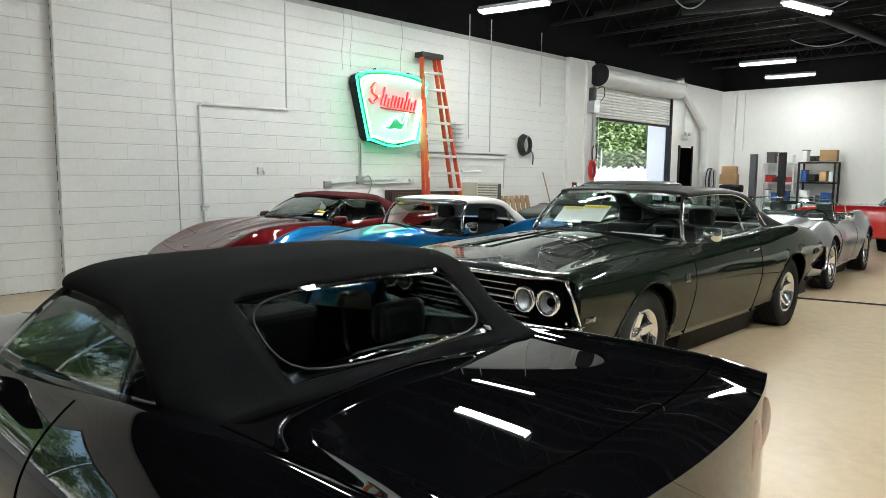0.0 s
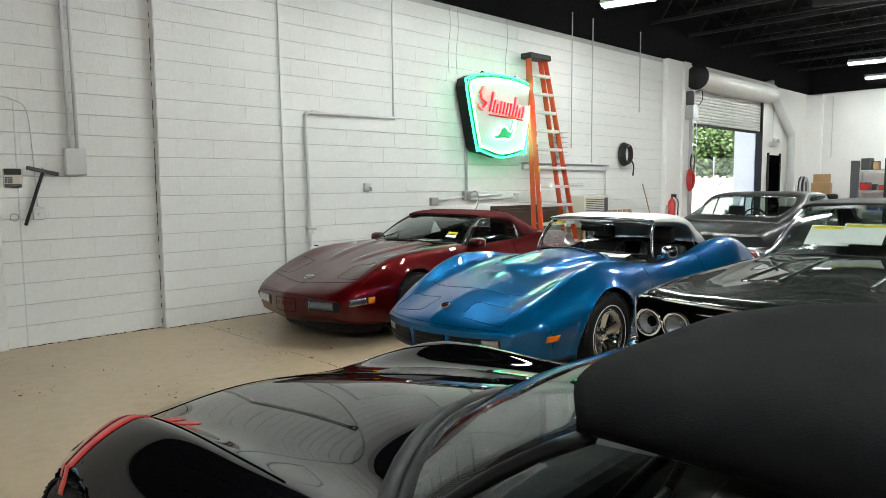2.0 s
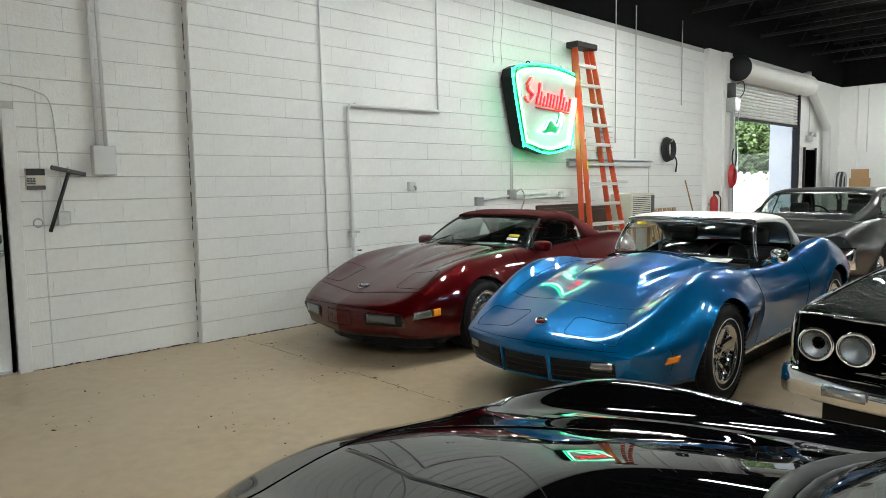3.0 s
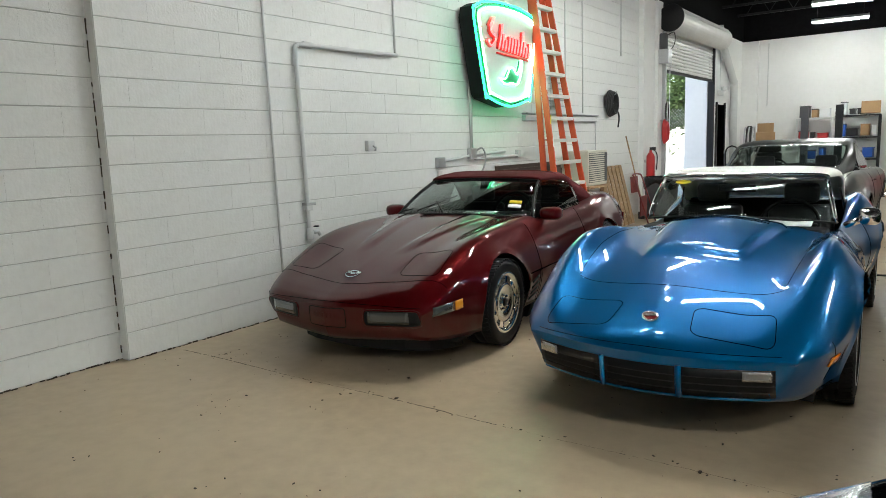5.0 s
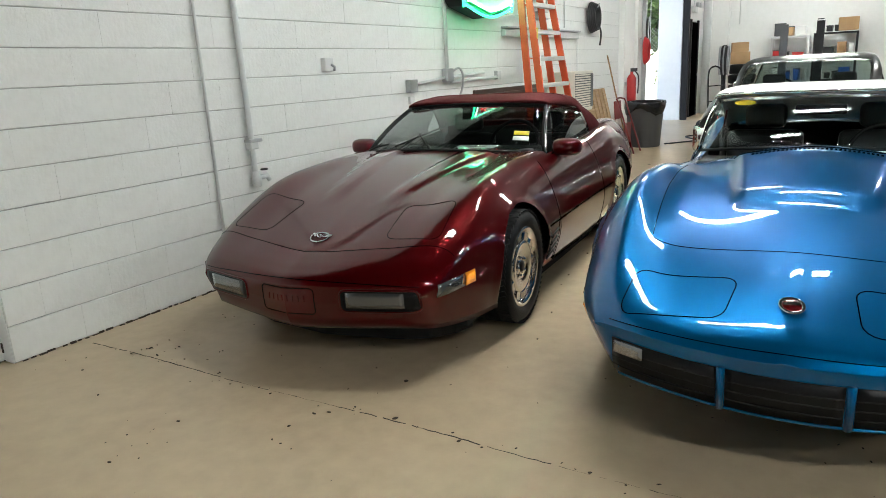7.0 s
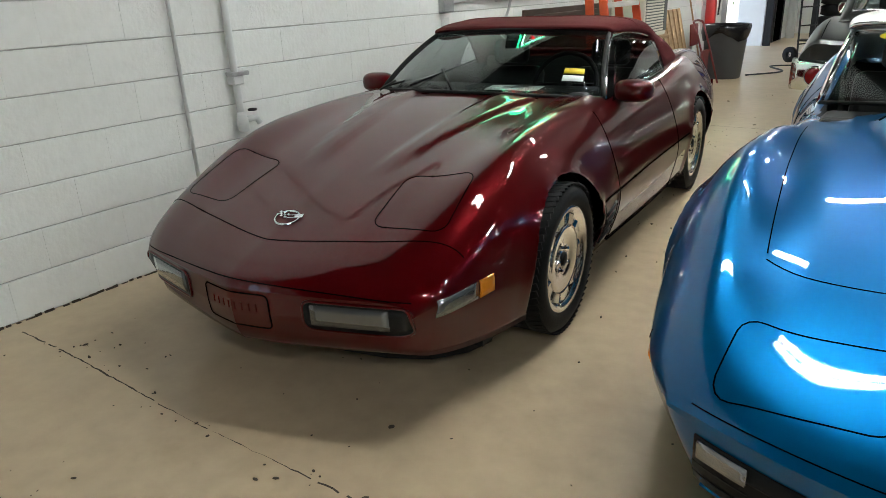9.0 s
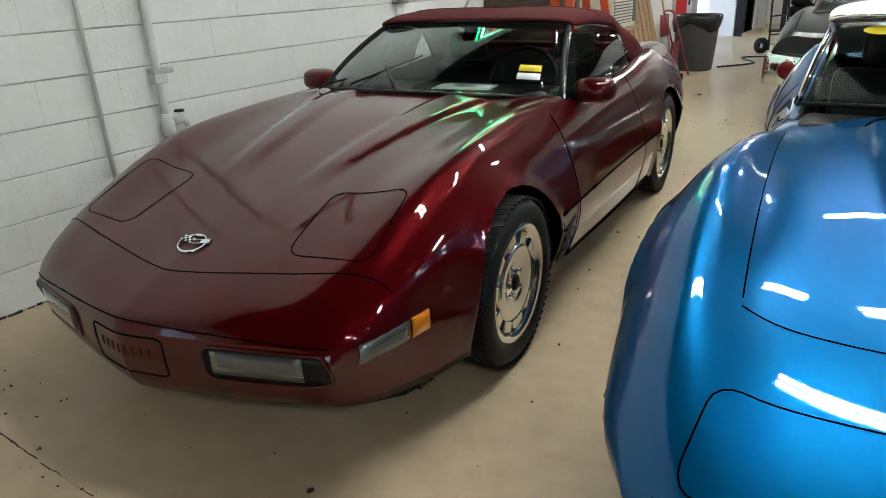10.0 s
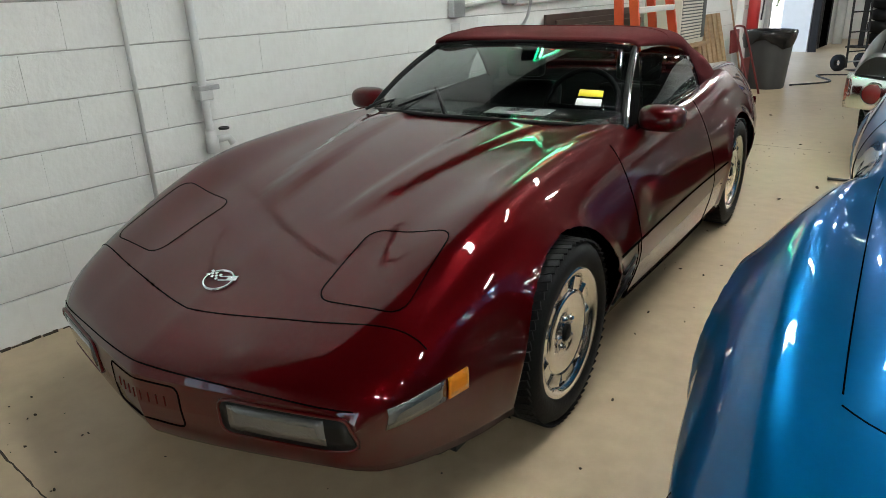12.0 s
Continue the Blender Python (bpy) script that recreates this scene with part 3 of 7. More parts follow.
    def tree(self):
        n, k = self.P.shape[:2]
        self.bvh = BVHTree.FromPolygons([tuple(v) for v in self.skin.reshape(-1, 3)], [(i * k + j, i * k + j + 1, (i + 1) * k + j + 1, (i + 1) * k + j) for i in range(n - 1) for j in range(k - 1)])

    def cast(self, o, d, lift):
        p, nn, _, _ = self.bvh.ray_cast(Vector(o), Vector(d))
        if p is None:
            p, nn, _, _ = self.bvh.find_nearest(Vector(o) + Vector(d) * 3)
        nn = nn if nn.dot(Vector(d)) < 0 else -nn
        return p + nn * lift

    def top(self, y, x, lift=0.0):
        """The skin seen from above at a plan place."""
        return self.cast((x, y, 3), (0, 0, -1), lift)

    def front(self, x, z, lift=0.0):
        return self.cast((x, self.y0 - 3, z), (0, 1, 0), lift)

    def rear(self, x, z, lift=0.0):
        return self.cast((x, self.y1 + 3, z), (0, -1, 0), lift)

    def side(self, y, z, left=1, lift=0.0):
        return self.cast((3 * left, y, z), (-left, 0, 0), lift)

    def line_s(self, s, j0, j1, left=True):
        i = int(np.argmin([abs(q - s) for q in self.s]))
        k = self.P.shape[1]
        return [Vector(self.P[i, j if left else k - 1 - j]) for j in range(j0, j1 + 1)]

    def line_j(self, j, s0, s1, left=True):
        k = self.P.shape[1]
        return [Vector(self.P[i, j if left else k - 1 - j]) for i, s in enumerate(self.s) if s0 <= s <= s1]


def gap(root, pts, r=0.0032, name="panel_gap", material=None, smooth=True):
    return part(name, tube(pts, r, 6), material or GAP, root, smooth=smooth)


def shut_lines(body, root, closed_pts, r=0.003, material=None, name="panel_gap", lift=0.0):
    pts = [body.top(y, x, lift) for x, y in closed_pts]
    return part(name, tube(pts, r, 6, closed=True), material or GAP, root, smooth=True)


def sheet(name, A, material, root, label="", thick=0.0, smooth=True, flip=False, cut=None):
    """A patch from a grid of points, given thickness by a solidify modifier."""
    A = np.array(A, float)
    n, m = A.shape[:2]
    faces = [(i * m + j, i * m + j + 1, (i + 1) * m + j + 1, (i + 1) * m + j) for i in range(n - 1) for j in range(m - 1)
             if not (cut and cut[0] <= i < cut[1] and cut[2] <= j < cut[3])]
    if flip:
        faces = [f[::-1] for f in faces]
    ob = mesh_ob(name, A.reshape(-1, 3), faces, material, root, label, smooth)
    if thick:
        md = ob.modifiers.new("thick", "SOLIDIFY")
        md.thickness, md.offset = thick, 0.0
    return ob


def arc_row(w, y, z, bow, crown=0.0, n=17, p=2.0):
    return [(w * (2 * j / (n - 1) - 1), y + bow * abs(2 * j / (n - 1) - 1) ** p, z - crown * abs(2 * j / (n - 1) - 1) ** p) for j in range(n)]


def blend_rows(a, b, n, bulge=(0, 0, 0)):
    a, b, g = np.array(a), np.array(b), np.array(bulge)
    return [a * (1 - t) + b * t + g * 4 * t * (1 - t) for t in np.linspace(0, 1, n)]


def roof_shell(root, keys, y0, y1, name, material, label="", n=40, thick=0.014, cut=None):
    """A soft top or steel roof: at each station a crown height, an edge half-width and an edge height."""
    f = {k: spline(v) for k, v in keys.items()}
    rows = []
    for y in np.linspace(y0, y1, n):
        w, ze, zt = f["w"](y), f["ze"](y), f["zt"](y)
        q = f["sq"](y) if "sq" in f else 0.42
        row = []
        for j in range(37):
            a = math.pi * j / 36
            c, s = math.cos(a), math.sin(a)
            row.append((w * math.copysign(abs(c) ** q, c) if abs(c) > 1e-9 else 0.0, y + (f["bow"](y) if "bow" in f else 0) * abs(c) ** 2, ze + (zt - ze) * abs(s) ** 0.62))
        rows.append(row)
    ob = sheet(name, rows, material, root, label, thick, flip=True, cut=cut)
    return rows, ob


def wheel(root, x, y, R, W, rim_r, side, style, white=False, steer=0.0):
    """A tyre on a rim with spokes, hub and nuts; side +1 is the left face."""
    tyre = part("tyre", lathe([(-W / 2 + 0.02, rim_r), (-W / 2, rim_r + 0.02), (-W / 2 - 0.004, rim_r + (R - rim_r) * 0.55), (-W / 2 + 0.012, R - 0.018), (-W / 2 + 0.035, R - 0.003),
                             (-W * 0.16, R), (-W * 0.15, R - 0.008), (-W * 0.12, R - 0.008), (-W * 0.11, R), (W * 0.11, R), (W * 0.12, R - 0.008), (W * 0.15, R - 0.008), (W * 0.16, R),
                             (W / 2 - 0.035, R - 0.003), (W / 2 - 0.012, R - 0.018), (W / 2 + 0.004, rim_r + (R - rim_r) * 0.55), (W / 2, rim_r + 0.02), (W / 2 - 0.02, rim_r)], 56), RUBBER, root, smooth=True)
    e = pose(x, y, R, 0, 0, steer) @ (pose(0, 0, 0) if side > 0 else pose(0, 0, 0, 0, 0, 180))
    tyre.matrix_local = e
    tb = bmesh.new()
    for k in range(64):
        q = 2 * math.pi * k / 64
        for sx in (-1, 1):
            m = Matrix.Rotation(q + (0.03 if sx > 0 else 0), 4, "X") @ Matrix.Translation((sx * W * 0.33, 0, R - 0.001)) @ Matrix.Rotation(radians(20 * sx), 4, "Z")
            add_box(tb, -W * 0.13, W * 0.15, -R * 0.040, R * 0.040, -0.006, 0.0012, m=m)
    part("tread", tb, RUBBER, tyre)["kind"] = "stuff"
    f = W / 2 - 0.012
    part("rim", lathe([(-W / 2 + 0.03, rim_r - 0.004), (-W / 2 + 0.03, rim_r - 0.03), (f - 0.06, rim_r - 0.045), (f - 0.02, rim_r - 0.03), (f, rim_r - 0.014), (f + 0.006, rim_r + 0.004), (f - 0.004, rim_r + 0.012)], 56), style["metal"], tyre, smooth=True)
    part("brake_disc", lathe([(f - 0.11, 0.0), (f - 0.11, rim_r - 0.05), (f - 0.10, rim_r - 0.05), (f - 0.10, 0.0)], 32), style.get("back", STEEL), tyre)
    if "face" in style:
        fr = style["face"]
        part("rim_face", lathe([(f - 0.03, 0.05), (f - 0.018, 0.075), (f - 0.008, fr - 0.02), (f - 0.010, fr), (f - 0.03, fr + 0.002)], 48), style["metal"], tyre, smooth=True)
    n, w0, w1, dish = style["spokes"], style["w0"], style["w1"], style["dish"]
    for k in range(n):
        bm = bmesh.new()
        r0, r1 = 0.05, rim_r - 0.030
        prof = [(r0, w0, f - dish), (r0 + (r1 - r0) * 0.5, (w0 + w1) / 2, f - dish * 0.72), (r1, w1, f - 0.022)]
        top, bot = [], []
        for r, w, xx in prof:
            top.append([bm.verts.new((xx, -w, r)), bm.verts.new((xx + 0.008, -w * 0.6, r)), bm.verts.new((xx + 0.008, w * 0.6, r)), bm.verts.new((xx, w, r))])
            bot.append([bm.verts.new((xx - 0.03, -w, r)), bm.verts.new((xx - 0.03, w, r))])
        for i in range(2):
            for j in range(3):
                bm.faces.new((top[i][j], top[i][j + 1], top[i + 1][j + 1], top[i + 1][j]))
            bm.faces.new((bot[i][0], top[i][0], top[i + 1][0], bot[i + 1][0]))
            bm.faces.new((top[i][3], bot[i][1], bot[i + 1][1], top[i + 1][3]))
        bmesh.ops.recalc_face_normals(bm, faces=bm.faces)
        bmesh.ops.rotate(bm, verts=bm.verts, cent=(0, 0, 0), matrix=Matrix.Rotation(2 * math.pi * k / n + style.get("phase", 0.0), 3, "X"))
        part("spoke", bm, style["metal"], tyre)
    part("hub", lathe([(f - dish - 0.04, 0.075), (f - dish - 0.002, 0.075), (f - dish + 0.006, 0.068), (f - dish + 0.010, 0.034), (f - dish + 0.012, 0.033)], 28), style["metal"], tyre, smooth=True)
    part("hub_cap", lathe([(f - dish + 0.008, 0.031), (f - dish + 0.020, 0.029), (f - dish + 0.024, 0.018), (f - dish + 0.024, 0.0)], 24), style.get("cap", BLACK_TRIM), tyre, smooth=True)
    for k in range(5):
        q = 2 * math.pi * (k + 0.5) / 5
        part("wheel_nut", lathe([(f - dish, 0.011), (f - dish + 0.018, 0.010), (f - dish + 0.022, 0.0)], 6, m=Matrix.Translation((0, math.cos(q) * 0.054, math.sin(q) * 0.054))), CHROME, tyre)
    if white:
        t = (R - rim_r)
        part("white_letter_ring", lathe([(W / 2 + 0.0005, rim_r + t * 0.26), (W / 2 + 0.0035, rim_r + t * 0.27), (W / 2 + 0.0042, rim_r + t * 0.295), (W / 2 + 0.002, rim_r + t * 0.31)], 56), PAPER, tyre, "thin white line on the tyre wall", smooth=True)
    return tyre


def arch_liner(root, x, y, z, R, side):
    """The dark inner wheel housing."""
    bm = bmesh.new()
    k = 20
    a, b = [], []
    for i in range(k + 1):
        q = math.pi * (i / k) * 1.3 - math.pi * 0.15
        a.append(bm.verts.new((side * (x + 0.005), y + math.cos(q) * (R + 0.004), max(z + math.sin(q) * (R + 0.004), 0.12))))
        b.append(bm.verts.new((side * (x - 0.42), y + math.cos(q) * (R + 0.02), max(z + math.sin(q) * (R + 0.02), 0.12))))
    for i in range(k):
        bm.faces.new((a[i], a[i + 1], b[i + 1], b[i]))
    bm.faces.new(b)
    return part("wheel_housing", bm, BLACK_TRIM, root, smooth=False)


def seat(root, x, y, z, w=0.5, h=0.62, material=None):
    bm = bmesh.new()
    add_box(bm, -w / 2, w / 2, -0.28, 0.26, 0, 0.16, 0.05, 3)
    add_box(bm, -w / 2 + 0.01, w / 2 - 0.01, 0.0, 0.12, 0, h * 0.78, 0.05, 3, m=Matrix.Translation((0, 0.16, 0.1)) @ Matrix.Rotation(radians(-12), 4, "X"))
    add_box(bm, -0.13, 0.13, 0.0, 0.09, 0, 0.16, 0.04, 3, m=Matrix.Translation((0, 0.16 + h * 0.16, 0.1 + h * 0.77)))
    ob = part("seat", bm, material or SEAT_BLACK, root, smooth=False)
    ob.location = (x, y, z)
    return ob


def steering_wheel(root, x, y, z, r=0.185, material=None, tilt=62):
    bm = bmesh.new()
    add_tube(bm, [(r * math.cos(q), r * math.sin(q), 0) for q in [2 * math.pi * i / 28 for i in range(28)]], 0.014, 8, closed=True)
    for q in (radians(0), radians(180), radians(270)):
        add_tube(bm, ((0, 0, -0.02), (r * math.cos(q), r * math.sin(q), 0)), 0.011, 6)
    add_lathe(bm, [(-0.04, 0.03), (-0.005, 0.045), (0.0, 0.0)], 16, "z")
    ob = part("steering_wheel", bm, material or BLACK_TRIM, root, smooth=True)
    ob.matrix_local = pose(x, y, z, tilt, 0, 0)
    return ob


def mirror_pod(root, x, y, z, side, material, w=0.20):
    bm = bmesh.new()
    bmesh.ops.create_uvsphere(bm, u_segments=20, v_segments=12, radius=1.0)
    for v in bm.verts:
        v.co = Vector((math.copysign(abs(v.co.x) ** 0.6, v.co.x) * w / 2, v.co.y * 0.085 if v.co.y < 0 else min(v.co.y, 0.25) * 0.09, math.copysign(abs(v.co.z) ** 0.6, v.co.z) * 0.058))
    ob = part("door_mirror", bm, material, root, smooth=True)
    ob.location = (side * x, y, z)
    part("mirror_stalk", tube(((side * (x - 0.04), y, z - 0.02), (side * (x - 0.14), y + 0.03, z - 0.07)), 0.022, 8), material, root, smooth=True)
    return ob


def patch_front(b, root, name, x0, x1, z0, z1, material, lift, label="", n=10, m=4, shear=0.0, rear=False):
    """A panel that follows the nose or tail skin, a little proud of it."""
    f = b.rear if rear else b.front
    rows = [[f(x0 + (x1 - x0) * i / (n - 1), z0 + (z1 - z0) * j / (m - 1) + shear * (i / (n - 1)), lift) for i in range(n)] for j in range(m)]
    return sheet(name, rows, material, root, label, 0.006)


def loop_front(b, root, name, x0, x1, z0, z1, r, material, lift=0.0, shear=0.0, corner=0.03, rear=False, label=""):
    f = b.rear if rear else b.front
    pts = []
    w, h = abs(x1 - x0), z1 - z0
    for a, c in rounded(w, h, min(corner, h / 2.01), 3):
        pts += [(a, c)]
    dense = []
    for p, q in zip(pts, pts[1:] + pts[:1]):
        k = max(1, int(math.hypot(q[0] - p[0], q[1] - p[1]) / 0.03))
        dense += [(p[0] + (q[0] - p[0]) * i / k, p[1] + (q[1] - p[1]) * i / k) for i in range(k)]
    cx, cz = (x0 + x1) / 2, (z0 + z1) / 2
    P = [f(cx + a, cz + c + shear * ((cx + a - x0) / (x1 - x0)), lift) for a, c in dense]
    return part(name, tube(P, r, 6, closed=True), material, root, label, smooth=True)


def top_loop(b, root, outline, cx, cy, r=0.003, name="panel_gap", material=None, rz=0.0, mirror=False):
    pts = []
    c, s = math.cos(radians(rz)), math.sin(radians(rz))
    o = list(outline)
    dense = []
    for p, q in zip(o, o[1:] + o[:1]):
        k = max(1, int(math.hypot(q[0] - p[0], q[1] - p[1]) / 0.03))
        dense += [(p[0] + (q[0] - p[0]) * i / k, p[1] + (q[1] - p[1]) * i / k) for i in range(k)]
    for a, d in dense:
        x, y = cx + a * c - d * s, cy + a * s + d * c
        pts.append(b.top(y, -x if mirror else x))
    return part(name, tube(pts, r, 6, closed=True), material or GAP, root, smooth=True)


def top_line(b, root, pts, r=0.003, name="panel_gap", material=None, lift=0.0):
    dense = []
    for p, q in zip(pts, pts[1:]):
        k = max(1, int(math.hypot(q[0] - p[0], q[1] - p[1]) / 0.03))
        dense += [(p[0] + (q[0] - p[0]) * i / k, p[1] + (q[1] - p[1]) * i / k) for i in range(k)]
    dense.append(pts[-1])
    return part(name, tube([b.top(y, x, lift) for x, y in dense], r, 6), material or GAP, root, smooth=True)


def side_line(b, root, pts, left=1, r=0.003, name="panel_gap", material=None, lift=0.0):
    dense = []
    for p, q in zip(pts, pts[1:]):
        k = max(1, int(math.hypot(q[0] - p[0], q[1] - p[1]) / 0.03))
        dense += [(p[0] + (q[0] - p[0]) * i / k, p[1] + (q[1] - p[1]) * i / k) for i in range(k)]
    dense.append(pts[-1])
    return part(name, tube([b.side(y, z, left, lift) for y, z in dense], r, 6), material or GAP, root, smooth=True)


def windscreen(root, base, top, material, trim, trim_r=0.014, bulge=0.03):
    """Curved screen glass between a base row and a header row, with its pillars."""
    rows = blend_rows(base, top, 9, (0, -bulge, bulge * 0.5))
    g = sheet("windscreen", rows, material, root, "curved windscreen glass", 0.005)
    g.visible_shadow = False
    R = np.array(rows)
    for k in (0, -1):
        part("pillar", tube([Vector(p) for p in R[:, k]], trim_r, 8), trim, root, smooth=True)
    part("header_trim", tube([Vector(p) for p in R[-1]], trim_r * 0.8, 6), trim, root, smooth=True)
    part("base_seal", tube([Vector(p) + Vector((0, 0, 0.002)) for p in R[0]], 0.010, 6), BLACK_TRIM, root, smooth=True)
    return R


def side_glass(root, low, high, material, n=10):
    """A door window between a lower and an upper edge, each a list of points."""
    for sx in (1, -1):
        a = [Vector((p[0] * sx, p[1], p[2])) for p in bend(low, 5)]
        b = [Vector((p[0] * sx, p[1], p[2])) for p in bend(high, 5)]
        k = min(len(a), len(b))
        rows = blend_rows(np.array(a[:k]), np.array(b[:k]), 6, (0.012 * sx, 0, 0))
        g = sheet("door_window", rows, material, root, "", 0.004)
        g.visible_shadow = False


def loop_on(rows, i0, i1, j0, j1, lift):
    R = np.array(rows)
    return R[i0:i1 + 1, j0:j1 + 1] + np.array(lift)


def soften(ring, k=3):
    """A closed line with its corners worn round."""
    for _ in range(k):
        ring = [(ring[i - 1] + ring[i] * 2 + ring[(i + 1) % len(ring)]) / 4 for i in range(len(ring))]
    return ring


def wiper(root, a, b, pivot):
    bm = bmesh.new()
    add_tube(bm, (a, b), 0.006, 6)
    mid = (Vector(a) + Vector(b)) / 2 + Vector((0, -0.004, 0.016))
    add_tube(bm, (pivot, mid), 0.007, 6)
    part("wiper", bm, BLACK_TRIM, root, smooth=True)


def slotted_rim():
    return {"metal": ALU, "spokes": 10, "w0": 0.026, "w1": 0.049, "dish": 0.030, "phase": 0.2, "back": STEEL_BLACK, "face": 0.150}


def write(name, text, size, m, material, parent=None, depth=0.002, label=""):
    cu = bpy.data.curves.new(name, "FONT")
    cu.body, cu.size, cu.extrude, cu.align_x, cu.align_y = text, size, depth, "CENTER", "CENTER"
    tmp = bpy.data.objects.new(name, cu)
    scene.collection.objects.link(tmp)
    bpy.context.view_layer.update()
    me = bpy.data.meshes.new_from_object(tmp.evaluated_get(bpy.context.evaluated_depsgraph_get()))
    bpy.data.objects.remove(tmp)
    me.materials.clear()
    me.materials.append(material)
    ob = new(name, me)
    ob.parent = parent
    ob.matrix_local = m
    if label:
        ob["label"] = label
    return ob


# maroon convertible with pop-up lamps
def maroon_convertible(m):
    root = thing("convertible_car", m, "dark maroon convertible with closed maroon cloth top, dusty bonnet", "car")
    keys = {
        "wb": ((-1.06, 0.56), (-0.9, 0.70), (-0.5, 0.81), (1.2, 0.835), (2.44, 0.85), (3.40, 0.74)),
        "zb": ((-1.06, 0.37), (-1.05, 0.295), (-1.02, 0.238), (-0.93, 0.198), (-0.7, 0.178), (-0.42, 0.175), (0.5, 0.19), (1.4, 0.17), (2.9, 0.2), (3.33, 0.34), (3.40, 0.45)),
        "wm": ((-1.06, 0.675), (-1.0, 0.73), (-0.9, 0.765), (-0.75, 0.80), (-0.5, 0.85), (-0.2, 0.88), (0.0, 0.89), (1.2, 0.88), (2.44, 0.895), (3.0, 0.87), (3.40, 0.79)),
        "zm": ((-1.06, 0.41), (-1.0, 0.435), (-0.6, 0.46), (1.0, 0.48), (2.5, 0.51), (3.40, 0.60)),
        "wf": ((-1.06, 0.59), (-1.0, 0.635), (-0.9, 0.68), (-0.7, 0.71), (0.0, 0.72), (0.8, 0.735), (2.44, 0.72), (3.40, 0.66)),
        "zf": ((-1.06, 0.45), (-1.03, 0.495), (-0.9, 0.575), (-0.65, 0.677), (-0.4, 0.755), (-0.2, 0.80), (0.0, 0.823), (0.4, 0.838), (0.8, 0.84), (1.6, 0.85), (2.44, 0.90), (3.0, 0.90), (3.40, 0.84)),
        "xv": ((-1.06, 0.38), (0.5, 0.46), (3.40, 0.46)),
        "zv": ((-1.06, 0.453), (-1.03, 0.50), (-0.9, 0.572), (-0.65, 0.663), (-0.4, 0.735), (-0.2, 0.778), (0.0, 0.812), (0.5, 0.872), (0.8, 0.885), (2.2, 0.92), (2.7, 0.93), (3.40, 0.87)),
        "zc": ((-1.06, 0.455), (-1.045, 0.488), (-1.0, 0.512), (-0.83, 0.577), (-0.73, 0.613), (-0.45, 0.70), (0.0, 0.815), (0.4, 0.888), (0.66, 0.915), (2.2, 0.93), (2.7, 0.94), (3.40, 0.88)),
    }

    def relief(x, y):
        """Two raised strips a side that start mid bonnet and widen back to the screen."""
        if not -0.45 < y < 0.62:
            return 0.0
        t = (y + 0.40) / 0.95
        xin, xout = 0.16 + 0.10 * t, 0.20 + 0.20 * t
        up = ease((y + 0.42) / 0.30)
        return 0.013 * up * (ease((abs(x) - xin + 0.05) / 0.05) - ease((abs(x) - xout) / 0.035))
    b = Body(keys, -1.06, 3.40, ((-1.06, 0.235), (-0.75, 0.205), (-0.4, 0.11), (-0.2, 0.05), (0.0, 0.0)), ((2.6, 0.0), (3.40, -0.16)), tub=(0.60, 2.25, 0.70, 0.34), arches=((0.0, 0.325, 0.365), (2.443, 0.325, 0.365)), flare=0.010, bow_power=1.2, relief=relief)

    def region(s, j, left):
        if s < -0.86:
            return ("front_bumper", 0)
        if s < 0.54 and j >= b.jcrest - 6:
            return ("hood", 0)
        if 0.60 < s < 1.78 and SECT[0] <= j < b.jcrest:
            return ("door", 1 if left else 2)
        if s > 2.95:
            return ("rear_bumper", 0)
        return ("body", 0)
    b.pieces(root, region, MAROON)
    gap(root, b.line_s(-0.86, b.jcrest - 6, b.m - 1) + b.line_s(-0.86, b.jcrest - 6, b.m - 1, False)[-2::-1], 0.0023)
    for L in (True, False):
        for s in (0.60, 1.78):
            gap(root, b.line_s(s, SECT[0], b.jcrest, L), 0.003)
        gap(root, b.line_j(SECT[0], 0.6, 1.78, L), 0.003)
        # side rub strip
        sd = 1 if L else -1
        for y0, y1 in ((0.385, 2.05), (2.83, 3.1)):
            part("rub_strip", tube([b.side(y, 0.475, sd, 0.001) for y in np.linspace(y0, y1, 30)], 0.005, 6), GAP, root, smooth=True)
        side_line(b, root, [(0.575, 0.47), (0.575, 0.22)], sd, 0.0028)
        # four gill slots behind the front wheel
        for k in range(4):
            zz = 0.265 + k * 0.046
            part("gill", tube([b.side(y, zz + (y - 0.44) * 0.25, sd, 0.001) for y in np.linspace(0.42, 0.545, 6)], 0.0095, 6), BLACK_TRIM, root, "dark slanted vent slot", smooth=True)
    # nose crease and bumper line
    for zz, rr, mm in ((0.488, 0.0022, GAP),):
        part("bumper_groove", tube([b.front(x, zz - 0.05 * abs(x), 0.0) for x in np.linspace(-0.66, 0.66, 50)], rr, 6), mm, root, smooth=True)
    # lamps in the nose
    for sx in (1, -1):
        patch_front(b, root, "lamp_recess", 0.29 * sx, 0.655 * sx, 0.335, 0.435, BLACK_TRIM, 0.0015, n=14)
        patch_front(b, root, "fog_lamp", 0.315 * sx, 0.59 * sx, 0.352, 0.428, DARK_LAMP, 0.005, "clear ribbed fog lamp", n=12)
        loop_front(b, root, "lamp_bezel", 0.285 * sx, 0.66 * sx, 0.331, 0.439, 0.006, MAROON, 0.002, corner=0.03)
        ys = np.linspace(-0.80, -0.63, 8)
